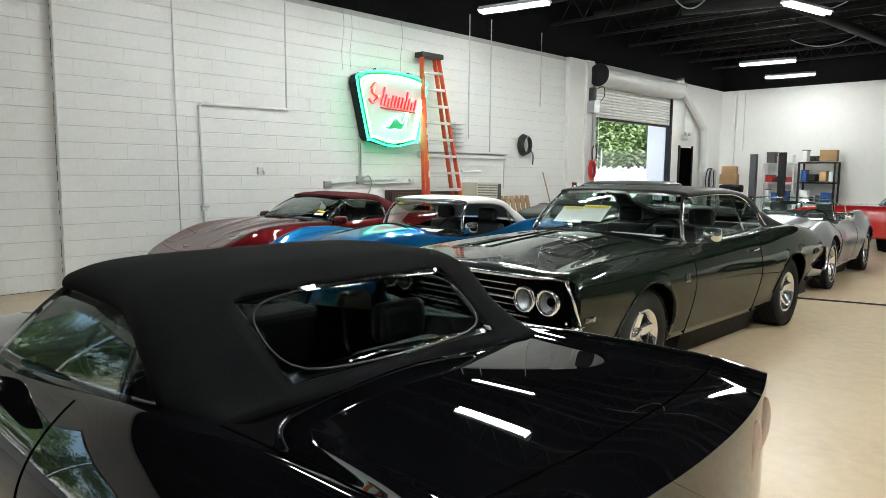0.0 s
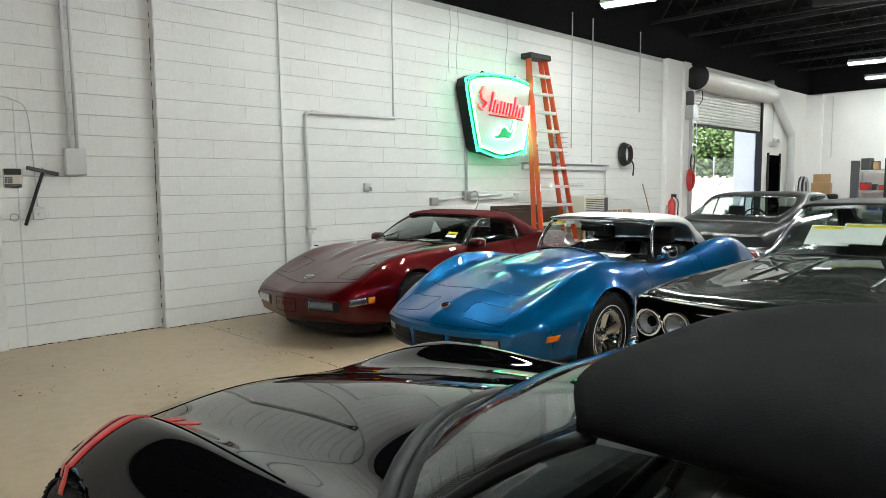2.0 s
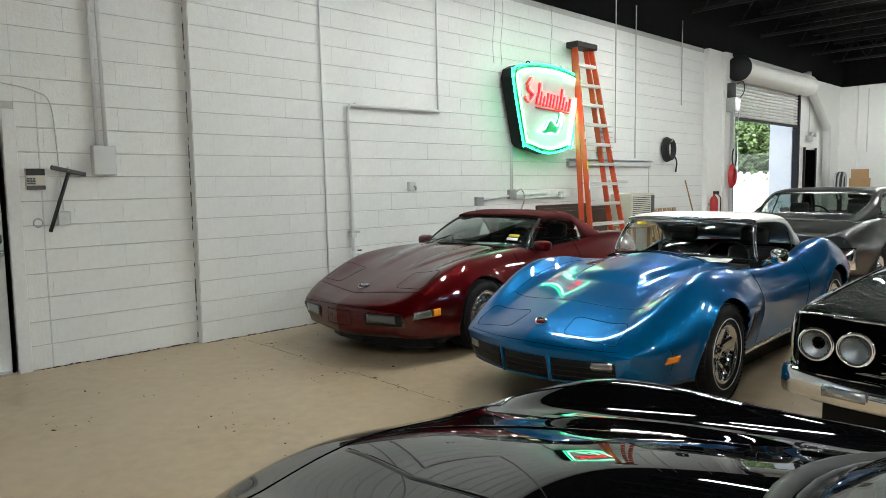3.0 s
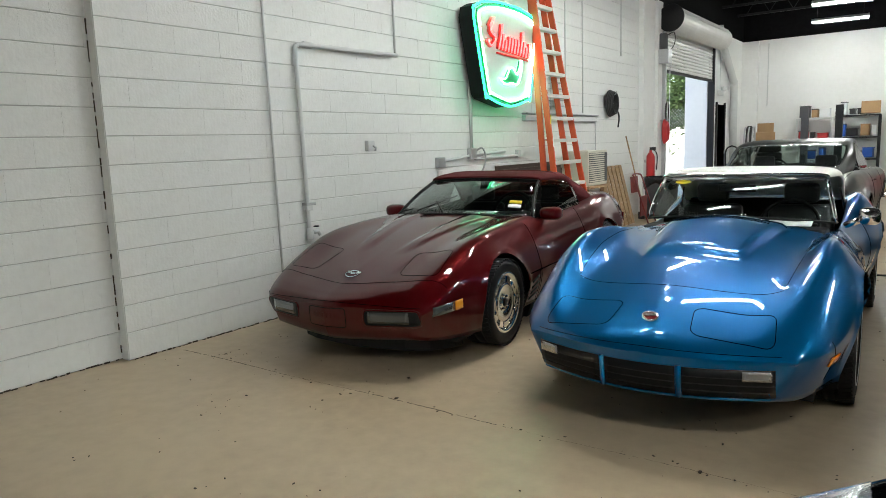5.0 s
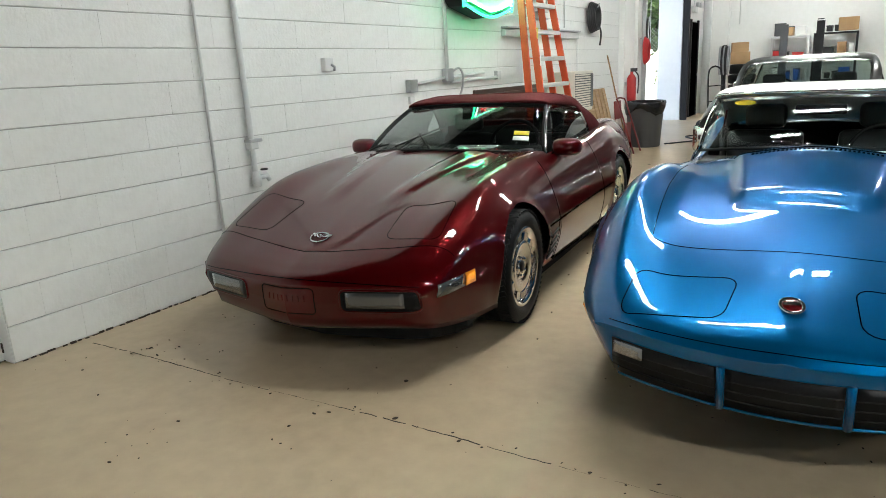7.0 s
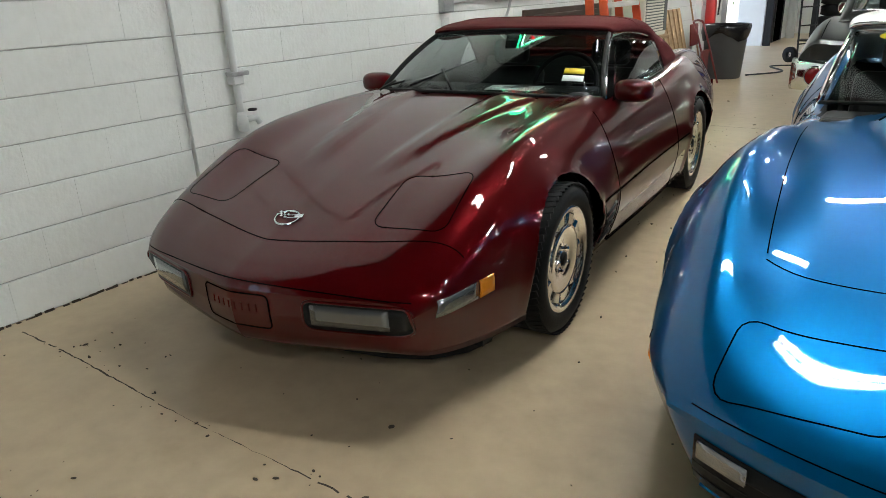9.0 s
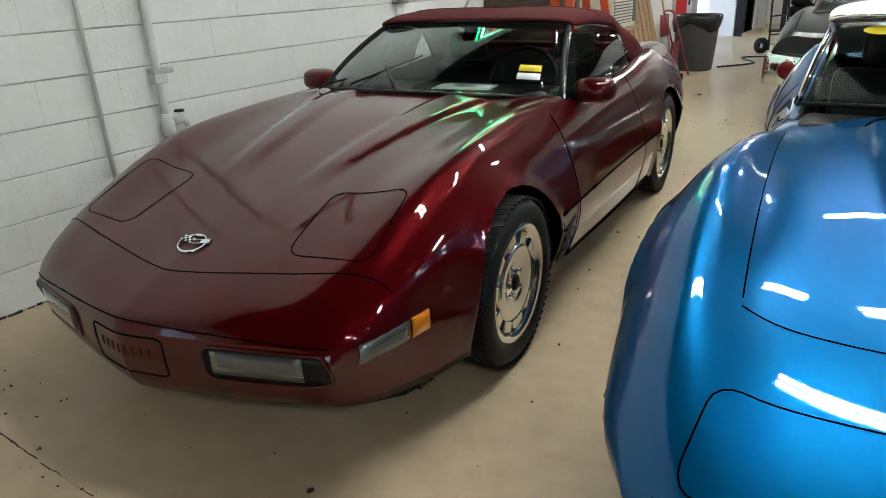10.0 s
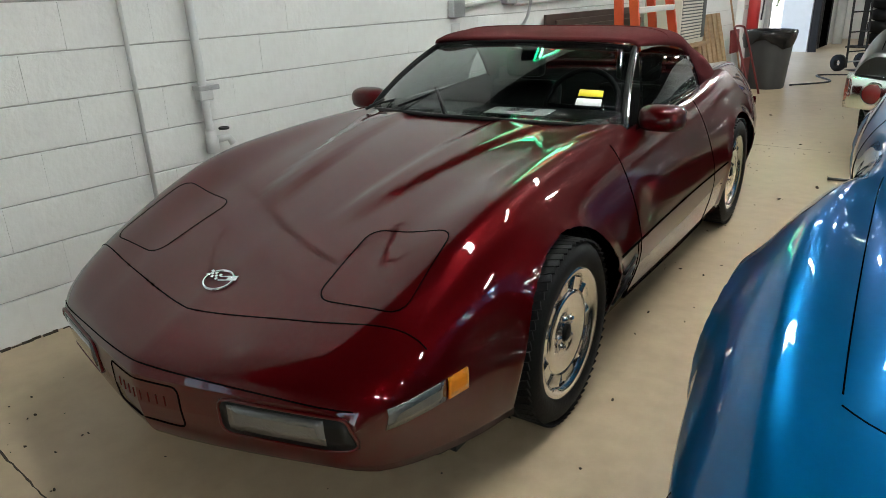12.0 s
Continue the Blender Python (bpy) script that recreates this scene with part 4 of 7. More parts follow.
        for nm, ya, yb, mm, lf in (("side_lamp", -0.83, -0.655, DARK_LAMP, 0.004), ("side_marker", -0.645, -0.575, AMBER, 0.006)):
            rows = [[b.side(ya + (yb - ya) * i / 7, 0.395 + 0.062 * j / 3 + (ya + (yb - ya) * i / 7 + 0.8) * 0.06, sx, lf) for i in range(8)] for j in range(4)]
            sheet(nm, rows, mm, root, "amber side marker lamp" if mm is AMBER else "smoked corner lamp", 0.006)
        top_loop(b, root, rounded(0.29, 0.32, 0.05), 0.495, -0.52, 0.0022, rz=6, mirror=sx < 0)
    # licence panel in the nose
    loop_front(b, root, "plate_panel", -0.155, 0.155, 0.310, 0.442, 0.003, GAP, 0.0, corner=0.02)
    for k in range(8):
        x = -0.105 + k * 0.03
        part("embossed_letter", tube((b.front(x, 0.375, 0.0005), b.front(x, 0.405, 0.0005)), 0.003, 4), MAROON, root)
    # round badge with crossed flags
    c = b.top(-0.73, 0.0, 0.004)
    nrm = (b.top(-0.73, 0.0, 1.0) - b.top(-0.73, 0.0, 0.0)).normalized()
    rot = nrm.to_track_quat("Z", "Y").to_matrix().to_4x4()
    bm = bmesh.new()
    add_tube(bm, [(0.052 * math.cos(q), 0.043 * math.sin(q), 0) for q in [2 * math.pi * i / 24 for i in range(24)]], 0.004, 6, closed=True)
    for i in range(5):
        for j in range(3):
            if (i + j) % 2 == 0:
                add_box(bm, -0.060 + i * 0.011, -0.0495 + i * 0.011, -0.006 + j * 0.009, 0.003 + j * 0.009, -0.001, 0.003, m=Matrix.Rotation(radians(-14), 4, "Z"))
    for r in (-0.007, 0.010):
        add_box(bm, 0.0, 0.066, r, r + 0.004, -0.001, 0.004, m=Matrix.Rotation(radians(14), 4, "Z"))
    add_box(bm, 0.030, 0.064, -0.003, 0.010, -0.001, 0.003, m=Matrix.Rotation(radians(14), 4, "Z"))
    badge = part("badge", bm, CHROME, root, "round chrome crossed-flag badge")
    badge.matrix_local = Matrix.Translation(c) @ rot
    # black air dam under the nose
    part("air_dam", prism([(-0.70, -0.40), (-0.66, -0.52), (-0.56, -0.63), (-0.40, -0.70), (0.0, -0.76), (0.40, -0.70), (0.56, -0.63), (0.66, -0.52), (0.70, -0.40), (0.5, -0.36), (-0.5, -0.36)], 0.12, "z"), BLACK_TRIM, root, "black rubber air dam").location.z = 0.09
    # greenhouse
    base, head = arc_row(0.69, 0.55, 0.912, 0.34, 0.055), arc_row(0.56, 1.25, 1.175, 0.10, 0.03)
    windscreen(root, base, head, GLASS_DARK, BLACK_TRIM, 0.013)
    part("pillar_cover", tube([Vector(p) + Vector((0.010, 0.004, 0)) for p in np.array(blend_rows(base, head, 9, (0, -0.03, 0.015)))[:, -1]], 0.009, 6), CHROME, root, smooth=True)
    side_glass(root, [(0.735, 0.91, 0.845), (0.745, 1.35, 0.86), (0.735, 1.93, 0.88)], [(0.585, 1.33, 1.125), (0.605, 1.55, 1.135), (0.645, 1.93, 1.08)], GLASS_DARK)
    rows, _ = roof_shell(root, {"w": ((1.25, 0.57), (1.47, 0.60), (1.95, 0.65), (2.25, 0.70), (2.57, 0.66)), "zt": ((1.25, 1.185), (1.40, 1.21), (1.65, 1.22), (1.95, 1.20), (2.20, 1.11), (2.40, 1.0), (2.57, 0.925)),
                                "ze": ((1.25, 1.15), (1.55, 1.14), (1.85, 1.10), (1.99, 0.99), (2.13, 0.88), (2.57, 0.88)), "bow": ((1.25, 0.09), (1.55, 0.02), (2.57, 0.0))}, 1.25, 2.57, "soft_top", CANVAS_MAROON, "maroon cloth soft top", cut=(28, 37, 11, 25))
    part("roof_seam", tube([Vector(p) + Vector((0, 0, 0.006)) for p in rows[12]], 0.006, 6), CANVAS_MAROON, root, smooth=True)
    g = sheet("rear_window", loop_on(rows, 28, 37, 11, 25, (0, 0.006, 0.010)), GLASS_DARK, root, "", 0.004)
    g.visible_shadow = False
    # cabin
    part("dashboard", box(-0.64, 0.64, 0.76, 1.08, 0.55, 0.895, 0.04, 3), INTERIOR, root)
    for x in (0.36, -0.36):
        seat(root, x, 1.72, 0.34, 0.5, 0.60)
    steering_wheel(root, 0.36, 1.20, 0.88)
    ppr = part("paper_notice", box(-0.15, 0.15, -0.07, 0.07, 0, 0.002), PAPER, root, "white notice lying on the dashboard")
    ppr.matrix_local = pose(0.20, 0.87, 0.897, 2, 0, 4)
    for k in range(3):
        part("print_line", box(-0.07, 0.07, -0.004 + k * 0.022, 0.004 + k * 0.022, 0.002, 0.003), INK, ppr)
    R = np.array(blend_rows(base, head, 9, (0, -0.03, 0.015)))
    for nm, mm, t0, t1 in (("yellow_sticker", YELLOW, 2.4, 3.0), ("white_sticker", PAPER, 1.6, 2.2)):
        st = sheet(nm, [[Vector(R[int(t)][14] * (1 - a) + R[int(t)][15] * a) * (1 - (t - int(t))) + Vector(R[int(t) + 1][14] * (1 - a) + R[int(t) + 1][15] * a) * (t - int(t)) + Vector((0, -0.006, 0.004)) for a in (-0.1, 0.45, 1.0)] for t in (t0, t1)], mm, root, "small sticker on the windscreen", 0.001)
    for sx in (1, -1):
        mirror_pod(root, 0.81, 1.02, 0.885, sx, MAROON, 0.20)
    wiper(root, (-0.30, 0.61, 0.93), (-0.02, 0.85, 1.045), (0.0, 0.55, 0.92))
    wiper(root, (-0.56, 0.71, 0.90), (-0.40, 0.77, 0.94), (-0.55, 0.67, 0.89))
    for sx in (1, -1):
        for y, w in ((0.0, 0.255), (2.443, 0.275)):
            arch_liner(root, 0.80, y, 0.325, 0.365, sx)
            wheel(root, sx * (0.868 - w / 2), y, 0.325, w, 0.222, sx, slotted_rim())
    part("underside", box(-0.74, 0.74, -0.55, 3.0, 0.15, 0.26), BLACK_TRIM, root)
    return root, b


# blue convertible with swelling wings
def blue_convertible(m, paint, top_paint, name, label, top_up=True, steer=0.0):
    root = thing(name, m, label, "car")
    keys = {
        "wb": ((-1.16, 0.55), (-0.8, 0.70), (-0.4, 0.78), (0.9, 0.74), (1.6, 0.74), (2.49, 0.80), (3.5, 0.62)),
        "zb": ((-1.16, 0.44), (-1.145, 0.31), (-1.10, 0.262), (-0.9, 0.215), (0.5, 0.20), (1.6, 0.20), (2.9, 0.24), (3.45, 0.42), (3.56, 0.52)),
        "wm": ((-1.16, 0.66), (-1.0, 0.77), (-0.6, 0.845), (0.0, 0.885), (0.5, 0.86), (0.95, 0.80), (1.5, 0.795), (2.1, 0.87), (2.49, 0.89), (3.0, 0.86), (3.56, 0.72)),
        "zm": ((-1.16, 0.46), (-0.8, 0.50), (-0.3, 0.60), (0.4, 0.60), (1.2, 0.55), (2.2, 0.62), (3.0, 0.62), (3.56, 0.60)),
        "wf": ((-1.16, 0.60), (-0.9, 0.66), (-0.4, 0.70), (0.0, 0.715), (0.6, 0.70), (1.2, 0.70), (2.0, 0.72), (2.49, 0.73), (3.1, 0.68), (3.56, 0.60)),
        "zf": ((-1.16, 0.475), (-1.12, 0.51), (-0.9, 0.635), (-0.6, 0.755), (-0.3, 0.855), (0.0, 0.90), (0.3, 0.89), (0.7, 0.825), (1.2, 0.79), (1.7, 0.82), (2.1, 0.91), (2.5, 0.96), (2.9, 0.92), (3.3, 0.83), (3.56, 0.74)),
        "xv": ((-1.16, 0.36), (-0.6, 0.45), (0.0, 0.50), (0.7, 0.55), (2.49, 0.50), (3.56, 0.40)),
        "zv": ((-1.16, 0.48), (-1.12, 0.515), (-0.9, 0.60), (-0.6, 0.695), (-0.3, 0.76), (0.0, 0.805), (0.4, 0.835), (0.8, 0.84), (1.2, 0.82), (2.2, 0.93), (2.6, 0.92), (3.2, 0.82), (3.56, 0.745)),
        "zc": ((-1.16, 0.48), (-1.12, 0.535), (-1.0, 0.59), (-0.9, 0.63), (-0.6, 0.715), (-0.3, 0.785), (0.0, 0.845), (0.4, 0.90), (0.66, 0.92), (2.2, 0.95), (2.6, 0.93), (3.2, 0.83), (3.56, 0.75)),
    }

    def relief(x, y):
        """A raised bonnet centre that widens back to the screen, and a faint keel on the nose."""
        if y > 0.72:
            return 0.0
        half = 0.27 + 0.12 * (y + 0.24) / 0.9
        keel = 0.006 * max(1 - abs(x) / 0.05, 0.0) * ease((-0.62 - y) / 0.1)
        return 0.030 * ease((y + 0.24) / 0.18) * ease((half - abs(x)) / 0.06 + 0.3) + keel
    b = Body(keys, -1.16, 3.56, ((-1.16, 0.36), (-0.9, 0.28), (-0.4, 0.12), (0.0, 0.0)), ((2.9, 0.0), (3.56, -0.15)), tub=(0.80, 2.2, 0.64, 0.36), arches=((0.0, 0.345, 0.385), (2.49, 0.345, 0.385)), flare=0.016, relief=relief)

    def region(s, j, left):
        if s < -0.62 and j < b.jcrest:
            return ("front_bumper", 0)
        if -0.62 < s < 0.66 and j >= b.jcrest + 8:
            return ("hood", 0)
        if 0.80 < s < 1.82 and SECT[0] <= j < b.jcrest:
            return ("door", 1 if left else 2)
        if s > 3.1:
            return ("rear_bumper", 0)
        return ("body", 0)
    b.pieces(root, region, paint)
    js = b.jcrest + 8
    gap(root, b.line_s(-0.62, js, b.m - 1) + b.line_s(-0.62, js, b.m - 1, False)[-2::-1], 0.002)
    for L in (True, False):
        sd = 1 if L else -1
        gap(root, b.line_j(js, -0.62, 0.66, L), 0.002)
        for s in (0.80, 1.82):
            gap(root, b.line_s(s, SECT[0], b.jcrest, L), 0.003)
        side_line(b, root, [(-0.62, 0.30), (-0.66, 0.42), (-0.72, 0.52)], sd, 0.0025)
        rows = [[b.side(-0.72 + 0.11 * i / 5, 0.40 + 0.045 * j / 3, sd, 0.006) for i in range(6)] for j in range(4)]
        sheet("side_marker", rows, AMBER, root, "amber side marker lamp", 0.008)
        # vent behind the front wheel and sill moulding
        rows = [[b.side(0.47 + 0.14 * i / 5, 0.34 + 0.22 * j / 5, sd, 0.001) for i in range(6)] for j in range(6)]
        sheet("wing_vent", rows, BLACK_TRIM, root, "dark vent in the wing", 0.004)
        part("sill_moulding", tube([b.side(y, 0.245, sd, 0.004) for y in np.linspace(0.42, 2.08, 30)], 0.022, 8), ALU, root, "bright ribbed sill moulding", smooth=True)
        top_loop(b, root, rounded(0.37, 0.22, 0.05), 0.375, -0.895, 0.0022, rz=7, mirror=not L)
    lv = bmesh.new()
    for k in range(30):
        x = -0.29 + k * 0.02
        for y in (0.585, 0.61):
            c = b.top(y, x, 0.001)
            add_box(lv, c.x - 0.006, c.x + 0.006, c.y - 0.008, c.y + 0.008, c.z - 0.004, c.z + 0.001)
    part("cowl_louvre", lv, GAP, root, "row of small black vent slots")["kind"] = "stuff"
    top_line(b, root, [(-0.39, 0.675), (-0.2, 0.64), (0.2, 0.64), (0.39, 0.675)], 0.006, "cowl_gap")
    # grille mouth in three openings with painted bars
    for x0, x1, z0 in ((-0.17, 0.17, 0.295), (0.20, 0.58, 0.295), (-0.20, -0.58, 0.295)):
        patch_front(b, root, "grille_opening", x0, x1, z0, 0.435, BLACK_TRIM, 0.002, "dark grille opening", n=12)
        for k in range(3):
            part("grille_slat", tube([b.front(x0 + (x1 - x0) * i / 9, 0.325 + 0.034 * k, 0.004) for i in range(10)], 0.003, 5), STEEL_BLACK, root, smooth=True)
    for sx in (1, -1):
        patch_front(b, root, "turn_lamp", 0.45 * sx, 0.565 * sx, 0.385, 0.432, CLEAR_LAMP, 0.012, "clear turn lamp", n=8)
        part("grille_bar", tube((b.front(0.185 * sx, 0.285, 0.006), b.front(0.185 * sx, 0.44, 0.006)), 0.014, 8), paint, root, smooth=True)
    part("grille_lip", tube([b.front(x, 0.288, 0.004) for x in np.linspace(-0.56, 0.56, 40)], 0.006, 6), paint, root, smooth=True)
    part("bumper_seam", tube([b.front(x, 0.512 - 0.03 * abs(x), 0.0) for x in np.linspace(-0.6, 0.6, 50)], 0.0018, 6), GAP, root, smooth=True)
    # round nose badge
    c = b.top(-0.965, 0.0, 0.004)
    nrm = (b.top(-0.965, 0.0, 1.0) - b.top(-0.965, 0.0, 0.0)).normalized()
    badge = part("badge", add_lathe(bmesh.new(), [(0.0, 0.041), (0.006, 0.041), (0.008, 0.034), (0.004, 0.031)], 28, "z"), CHROME, root, "round chrome badge with a red centre", smooth=True)
    badge.matrix_local = Matrix.Translation(c) @ nrm.to_track_quat("Z", "Y").to_matrix().to_4x4()
    part("badge_centre", add_lathe(bmesh.new(), [(0.004, 0.031), (0.007, 0.015), (0.008, 0.0)], 24, "z"), RED_LENS, badge, smooth=True)
    part("badge_flags", box(-0.026, 0.026, -0.005, 0.009, 0.007, 0.011), CHROME, badge)
    # screen
    base, head = arc_row(0.645, 0.78, 0.925, 0.30, 0.055), arc_row(0.565, 1.16, 1.185, 0.09, 0.02)
    R = windscreen(root, base, head, GLASS, CHROME, 0.014)
    if top_up:
        rows, _ = roof_shell(root, {"w": ((1.14, 0.575), (1.47, 0.60), (1.87, 0.62), (2.13, 0.62), (2.36, 0.58)), "zt": ((1.14, 1.205), (1.37, 1.23), (1.67, 1.235), (1.93, 1.205), (2.13, 1.11), (2.36, 0.955)),
                                    "ze": ((1.14, 1.175), (1.57, 1.165), (1.80, 1.13), (1.97, 1.03), (2.11, 0.925), (2.36, 0.92)), "bow": ((1.14, 0.08), (1.47, 0.0), (2.36, 0.0))}, 1.14, 2.36, "soft_top", top_paint, "white vinyl soft top")
        g = sheet("rear_window", loop_on(rows, 27, 37, 10, 26, (0, 0.006, 0.010)), GLASS, root, "clear rear window", 0.004)
        g.visible_shadow = False
        part("top_edge_trim", tube([Vector(p) for p in rows[0]], 0.010, 6), CHROME, root, smooth=True)
    part("dashboard", box(-0.62, 0.62, 0.80, 1.06, 0.52, 0.85, 0.04, 3), INTERIOR, root)
    for x in (0.34, -0.34):
        seat(root, x, 1.58, 0.36, 0.5, 0.62)
    steering_wheel(root, 0.34, 1.20, 0.84, 0.19)
    part("inner_mirror", box(-0.13, 0.13, 1.09, 1.115, 1.08, 1.135, 0.01, 2), BLACK_TRIM, root)
    ppr = part("paper_notice", box(-0.16, 0.16, -0.06, 0.06, 0, 0.002), PAPER, root, "white notice lying on the dashboard")
    ppr.matrix_local = pose(0.36, 0.86, 0.885, 10, 0, 0)
    if top_up:
        st = part("oval_sticker", add_lathe(bmesh.new(), [(0.0, 0.001), (0.0, 1.0), (0.02, 1.0), (0.02, 0.0)], 28, "z"), YELLOW, root, "yellow oval sticker at the screen's upper corner")
        c0 = Vector(R[7][2])
        st.matrix_local = Matrix.Translation(c0 + Vector((0.03, -0.010, 0.004))) @ (Vector((0, -0.55, 0.83)).to_track_quat("Z", "Y").to_matrix().to_4x4()) @ Matrix.Diagonal((0.060, 0.025, 0.06, 1))
    mirror_pod(root, 0.84, 1.02, 0.93, 1, CHROME, 0.13)
    for sx in (1, -1):
        part("quarter_trim", tube([Vector((sx * 0.635, 2.0, 0.86)), Vector((sx * 0.60, 1.94, 1.06))], 0.008, 6), CHROME, root)
        for y, w in ((0.0, 0.235), (2.49, 0.245)):
            arch_liner(root, 0.78, y, 0.345, 0.385, sx)
            wheel(root, sx * (0.855 - w / 2), y, 0.345, w, 0.20, sx, {"metal": CHROME, "spokes": 5, "w0": 0.040, "w1": 0.050, "dish": 0.055, "back": STEEL_BLACK, "cap": CHROME}, white=True, steer=steer if y == 0 else 0)
    part("underside", box(-0.70, 0.70, -0.6, 3.1, 0.17, 0.28), BLACK_TRIM, root)
    return root, b


# black convertible beside the walk
def black_convertible(m):
    root = thing("roadster_car", m, "glossy black convertible with closed black cloth top and red wing stripes", "car")
    keys = {
        "wb": ((-0.97, 0.60), (-0.6, 0.78), (0.0, 0.87), (1.3, 0.85), (2.685, 0.90), (3.60, 0.78)),
        "zb": ((-0.97, 0.40), (-0.94, 0.30), (-0.85, 0.22), (-0.6, 0.18), (1.3, 0.17), (2.9, 0.2), (3.40, 0.34), (3.60, 0.50)),
        "wm": ((-0.97, 0.72), (-0.7, 0.86), (0.0, 0.955), (0.7, 0.93), (1.3, 0.915), (2.2, 0.955), (2.685, 0.965), (3.2, 0.92), (3.60, 0.86)),
        "zm": ((-0.97, 0.44), (-0.4, 0.55), (0.0, 0.62), (0.8, 0.55), (1.5, 0.55), (2.4, 0.64), (3.60, 0.70)),
        "wf": ((-0.97, 0.64), (-0.5, 0.71), (0.0, 0.74), (0.6, 0.75), (1.2, 0.78), (2.0, 0.78), (2.685, 0.78), (3.3, 0.78), (3.60, 0.77)),
        "zf": ((-0.97, 0.45), (-0.93, 0.50), (-0.7, 0.60), (-0.4, 0.715), (-0.1, 0.785), (0.2, 0.805), (0.6, 0.79), (1.2, 0.785), (1.9, 0.83), (2.5, 0.89), (3.0, 0.905), (3.40, 0.90), (3.60, 0.88)),
        "xv": ((-0.97, 0.40), (0.0, 0.50), (0.6, 0.52), (2.2, 0.56), (3.60, 0.56)),
        "zv": ((-0.97, 0.455), (-0.93, 0.505), (-0.7, 0.585), (-0.4, 0.66), (0.0, 0.72), (0.5, 0.775), (0.9, 0.80), (2.2, 0.88), (2.7, 0.90), (3.40, 0.90), (3.60, 0.88)),
        "zc": ((-0.97, 0.46), (-0.94, 0.51), (-0.7, 0.60), (-0.4, 0.68), (0.0, 0.755), (0.4, 0.82), (0.85, 0.86), (2.2, 0.91), (2.7, 0.92), (3.40, 0.91), (3.60, 0.885)),
    }
    b = Body(keys, -0.97, 3.60, ((-0.97, 0.38), (-0.6, 0.26), (0.0, 0.0)), ((2.9, 0.0), (3.60, -0.14)), tub=(0.90, 2.45, 0.70, 0.34), arches=((0.0, 0.33, 0.365), (2.685, 0.34, 0.38)), flare=0.008)

    def region(s, j, left):
        if s < -0.62:
            return ("front_bumper", 0)
        if -0.62 < s < 0.78 and j >= b.jcrest + 4:
            return ("hood", 0)
        if 0.85 < s < 2.05 and SECT[0] <= j < b.jcrest:
            return ("door", 1 if left else 2)
        if 2.70 < s < 3.40 and j >= b.jcrest + 6:
            return ("boot_lid", 0)
        if s > 3.1:
            return ("rear_bumper", 0)
        return ("body", 0)
    b.pieces(root, region, BLACKPAINT)
    for L in (True, False):
        sd = 1 if L else -1
        gap(root, b.line_j(b.jcrest + 4, -0.62, 0.78, L), 0.003)
        gap(root, b.line_j(b.jcrest + 6, 2.70, 3.40, L), 0.003)
        for s in (0.85, 2.05):
            gap(root, b.line_s(s, SECT[0], b.jcrest, L), 0.0035)
        # headlamp pods
        rows = [[b.top(-0.72 + 0.30 * i / 7, sd * (0.60 + 0.13 * j / 5 - 0.05 * i / 7), 0.002) for i in range(8)] for j in range(6)]
        sheet("headlamp", rows, CLEAR_LAMP, root, "clear slanted headlamp", 0.004)
    for k in range(2):
        rows = [[p + Vector((0.002, 0, 0.002)) for p in b.line_s(s, b.jside, b.jcrest + 12)] for s in np.linspace(-0.30 + k * 0.15, -0.19 + k * 0.15, 4)]
        sheet("wing_stripe", rows, mat("red_stripe_vinyl", (0.55, 0.025, 0.02), 0.3, coat=0.6), root, "red stripe across the wing", 0.001)
    gap(root, b.line_s(-0.62, b.jcrest + 4, b.m - 1) + b.line_s(-0.62, b.jcrest + 4, b.m - 1, False)[-2::-1], 0.003)
    gap(root, b.line_s(3.40, b.jcrest + 6, b.m - 1) + b.line_s(3.40, b.jcrest + 6, b.m - 1, False)[-2::-1], 0.003)
    # raised bonnet centre
    for sx in (1, -1):
        top_line(b, root, [(0.12 * sx, -0.55), (0.26 * sx, -0.1), (0.34 * sx, 0.60)], 0.012, "bonnet_ridge", BLACKPAINT, -0.006)
    base, head = arc_row(0.72, 0.82, 0.855, 0.34, 0.08), arc_row(0.60, 1.43, 1.145, 0.12, 0.05)
    windscreen(root, base, head, GLASS_DARK, BLACK_TRIM, 0.016)
    part("cowl_grille", tube([Vector(p) + Vector((0, -0.04, -0.012)) for p in base], 0.03, 8), BLACK_TRIM, root, smooth=True)
    side_glass(root, [(0.755, 1.18, 0.80), (0.765, 1.70, 0.815), (0.75, 2.34, 0.86)], [(0.615, 1.53, 1.085), (0.63, 1.9, 1.105), (0.655, 2.30, 1.075)], GLASS_DARK)
    rows, _ = roof_shell(root, {"w": ((1.41, 0.61), (1.75, 0.64), (2.1, 0.67), (2.35, 0.71), (2.70, 0.68)), "zt": ((1.41, 1.15), (1.6, 1.19), (1.9, 1.215), (2.18, 1.205), (2.36, 1.14), (2.5, 1.035), (2.64, 0.93), (2.70, 0.905)),
                                "ze": ((1.41, 1.10), (1.75, 1.11), (2.18, 1.10), (2.30, 1.05), (2.38, 0.95), (2.46, 0.87), (2.70, 0.89)), "bow": ((1.41, 0.12), (1.75, 0.03), (2.70, 0.0))}, 1.41, 2.70, "soft_top", CANVAS_BLACK, "black cloth soft top", cut=(29, 37, 14, 22))
    R = np.array(rows)
    win = loop_on(rows, 29, 37, 14, 22, (0, 0.008, 0.012))
    g = sheet("rear_window", win, GLASS_DARK, root, "glass rear window in the cloth top", 0.004)
    g.visible_shadow = False
    rim = [Vector(p) for p in win[0]] + [Vector(p) for p in win[1:, -1]] + [Vector(p) for p in win[-1][-2::-1]] + [Vector(p) for p in win[-2:0:-1, 0]]
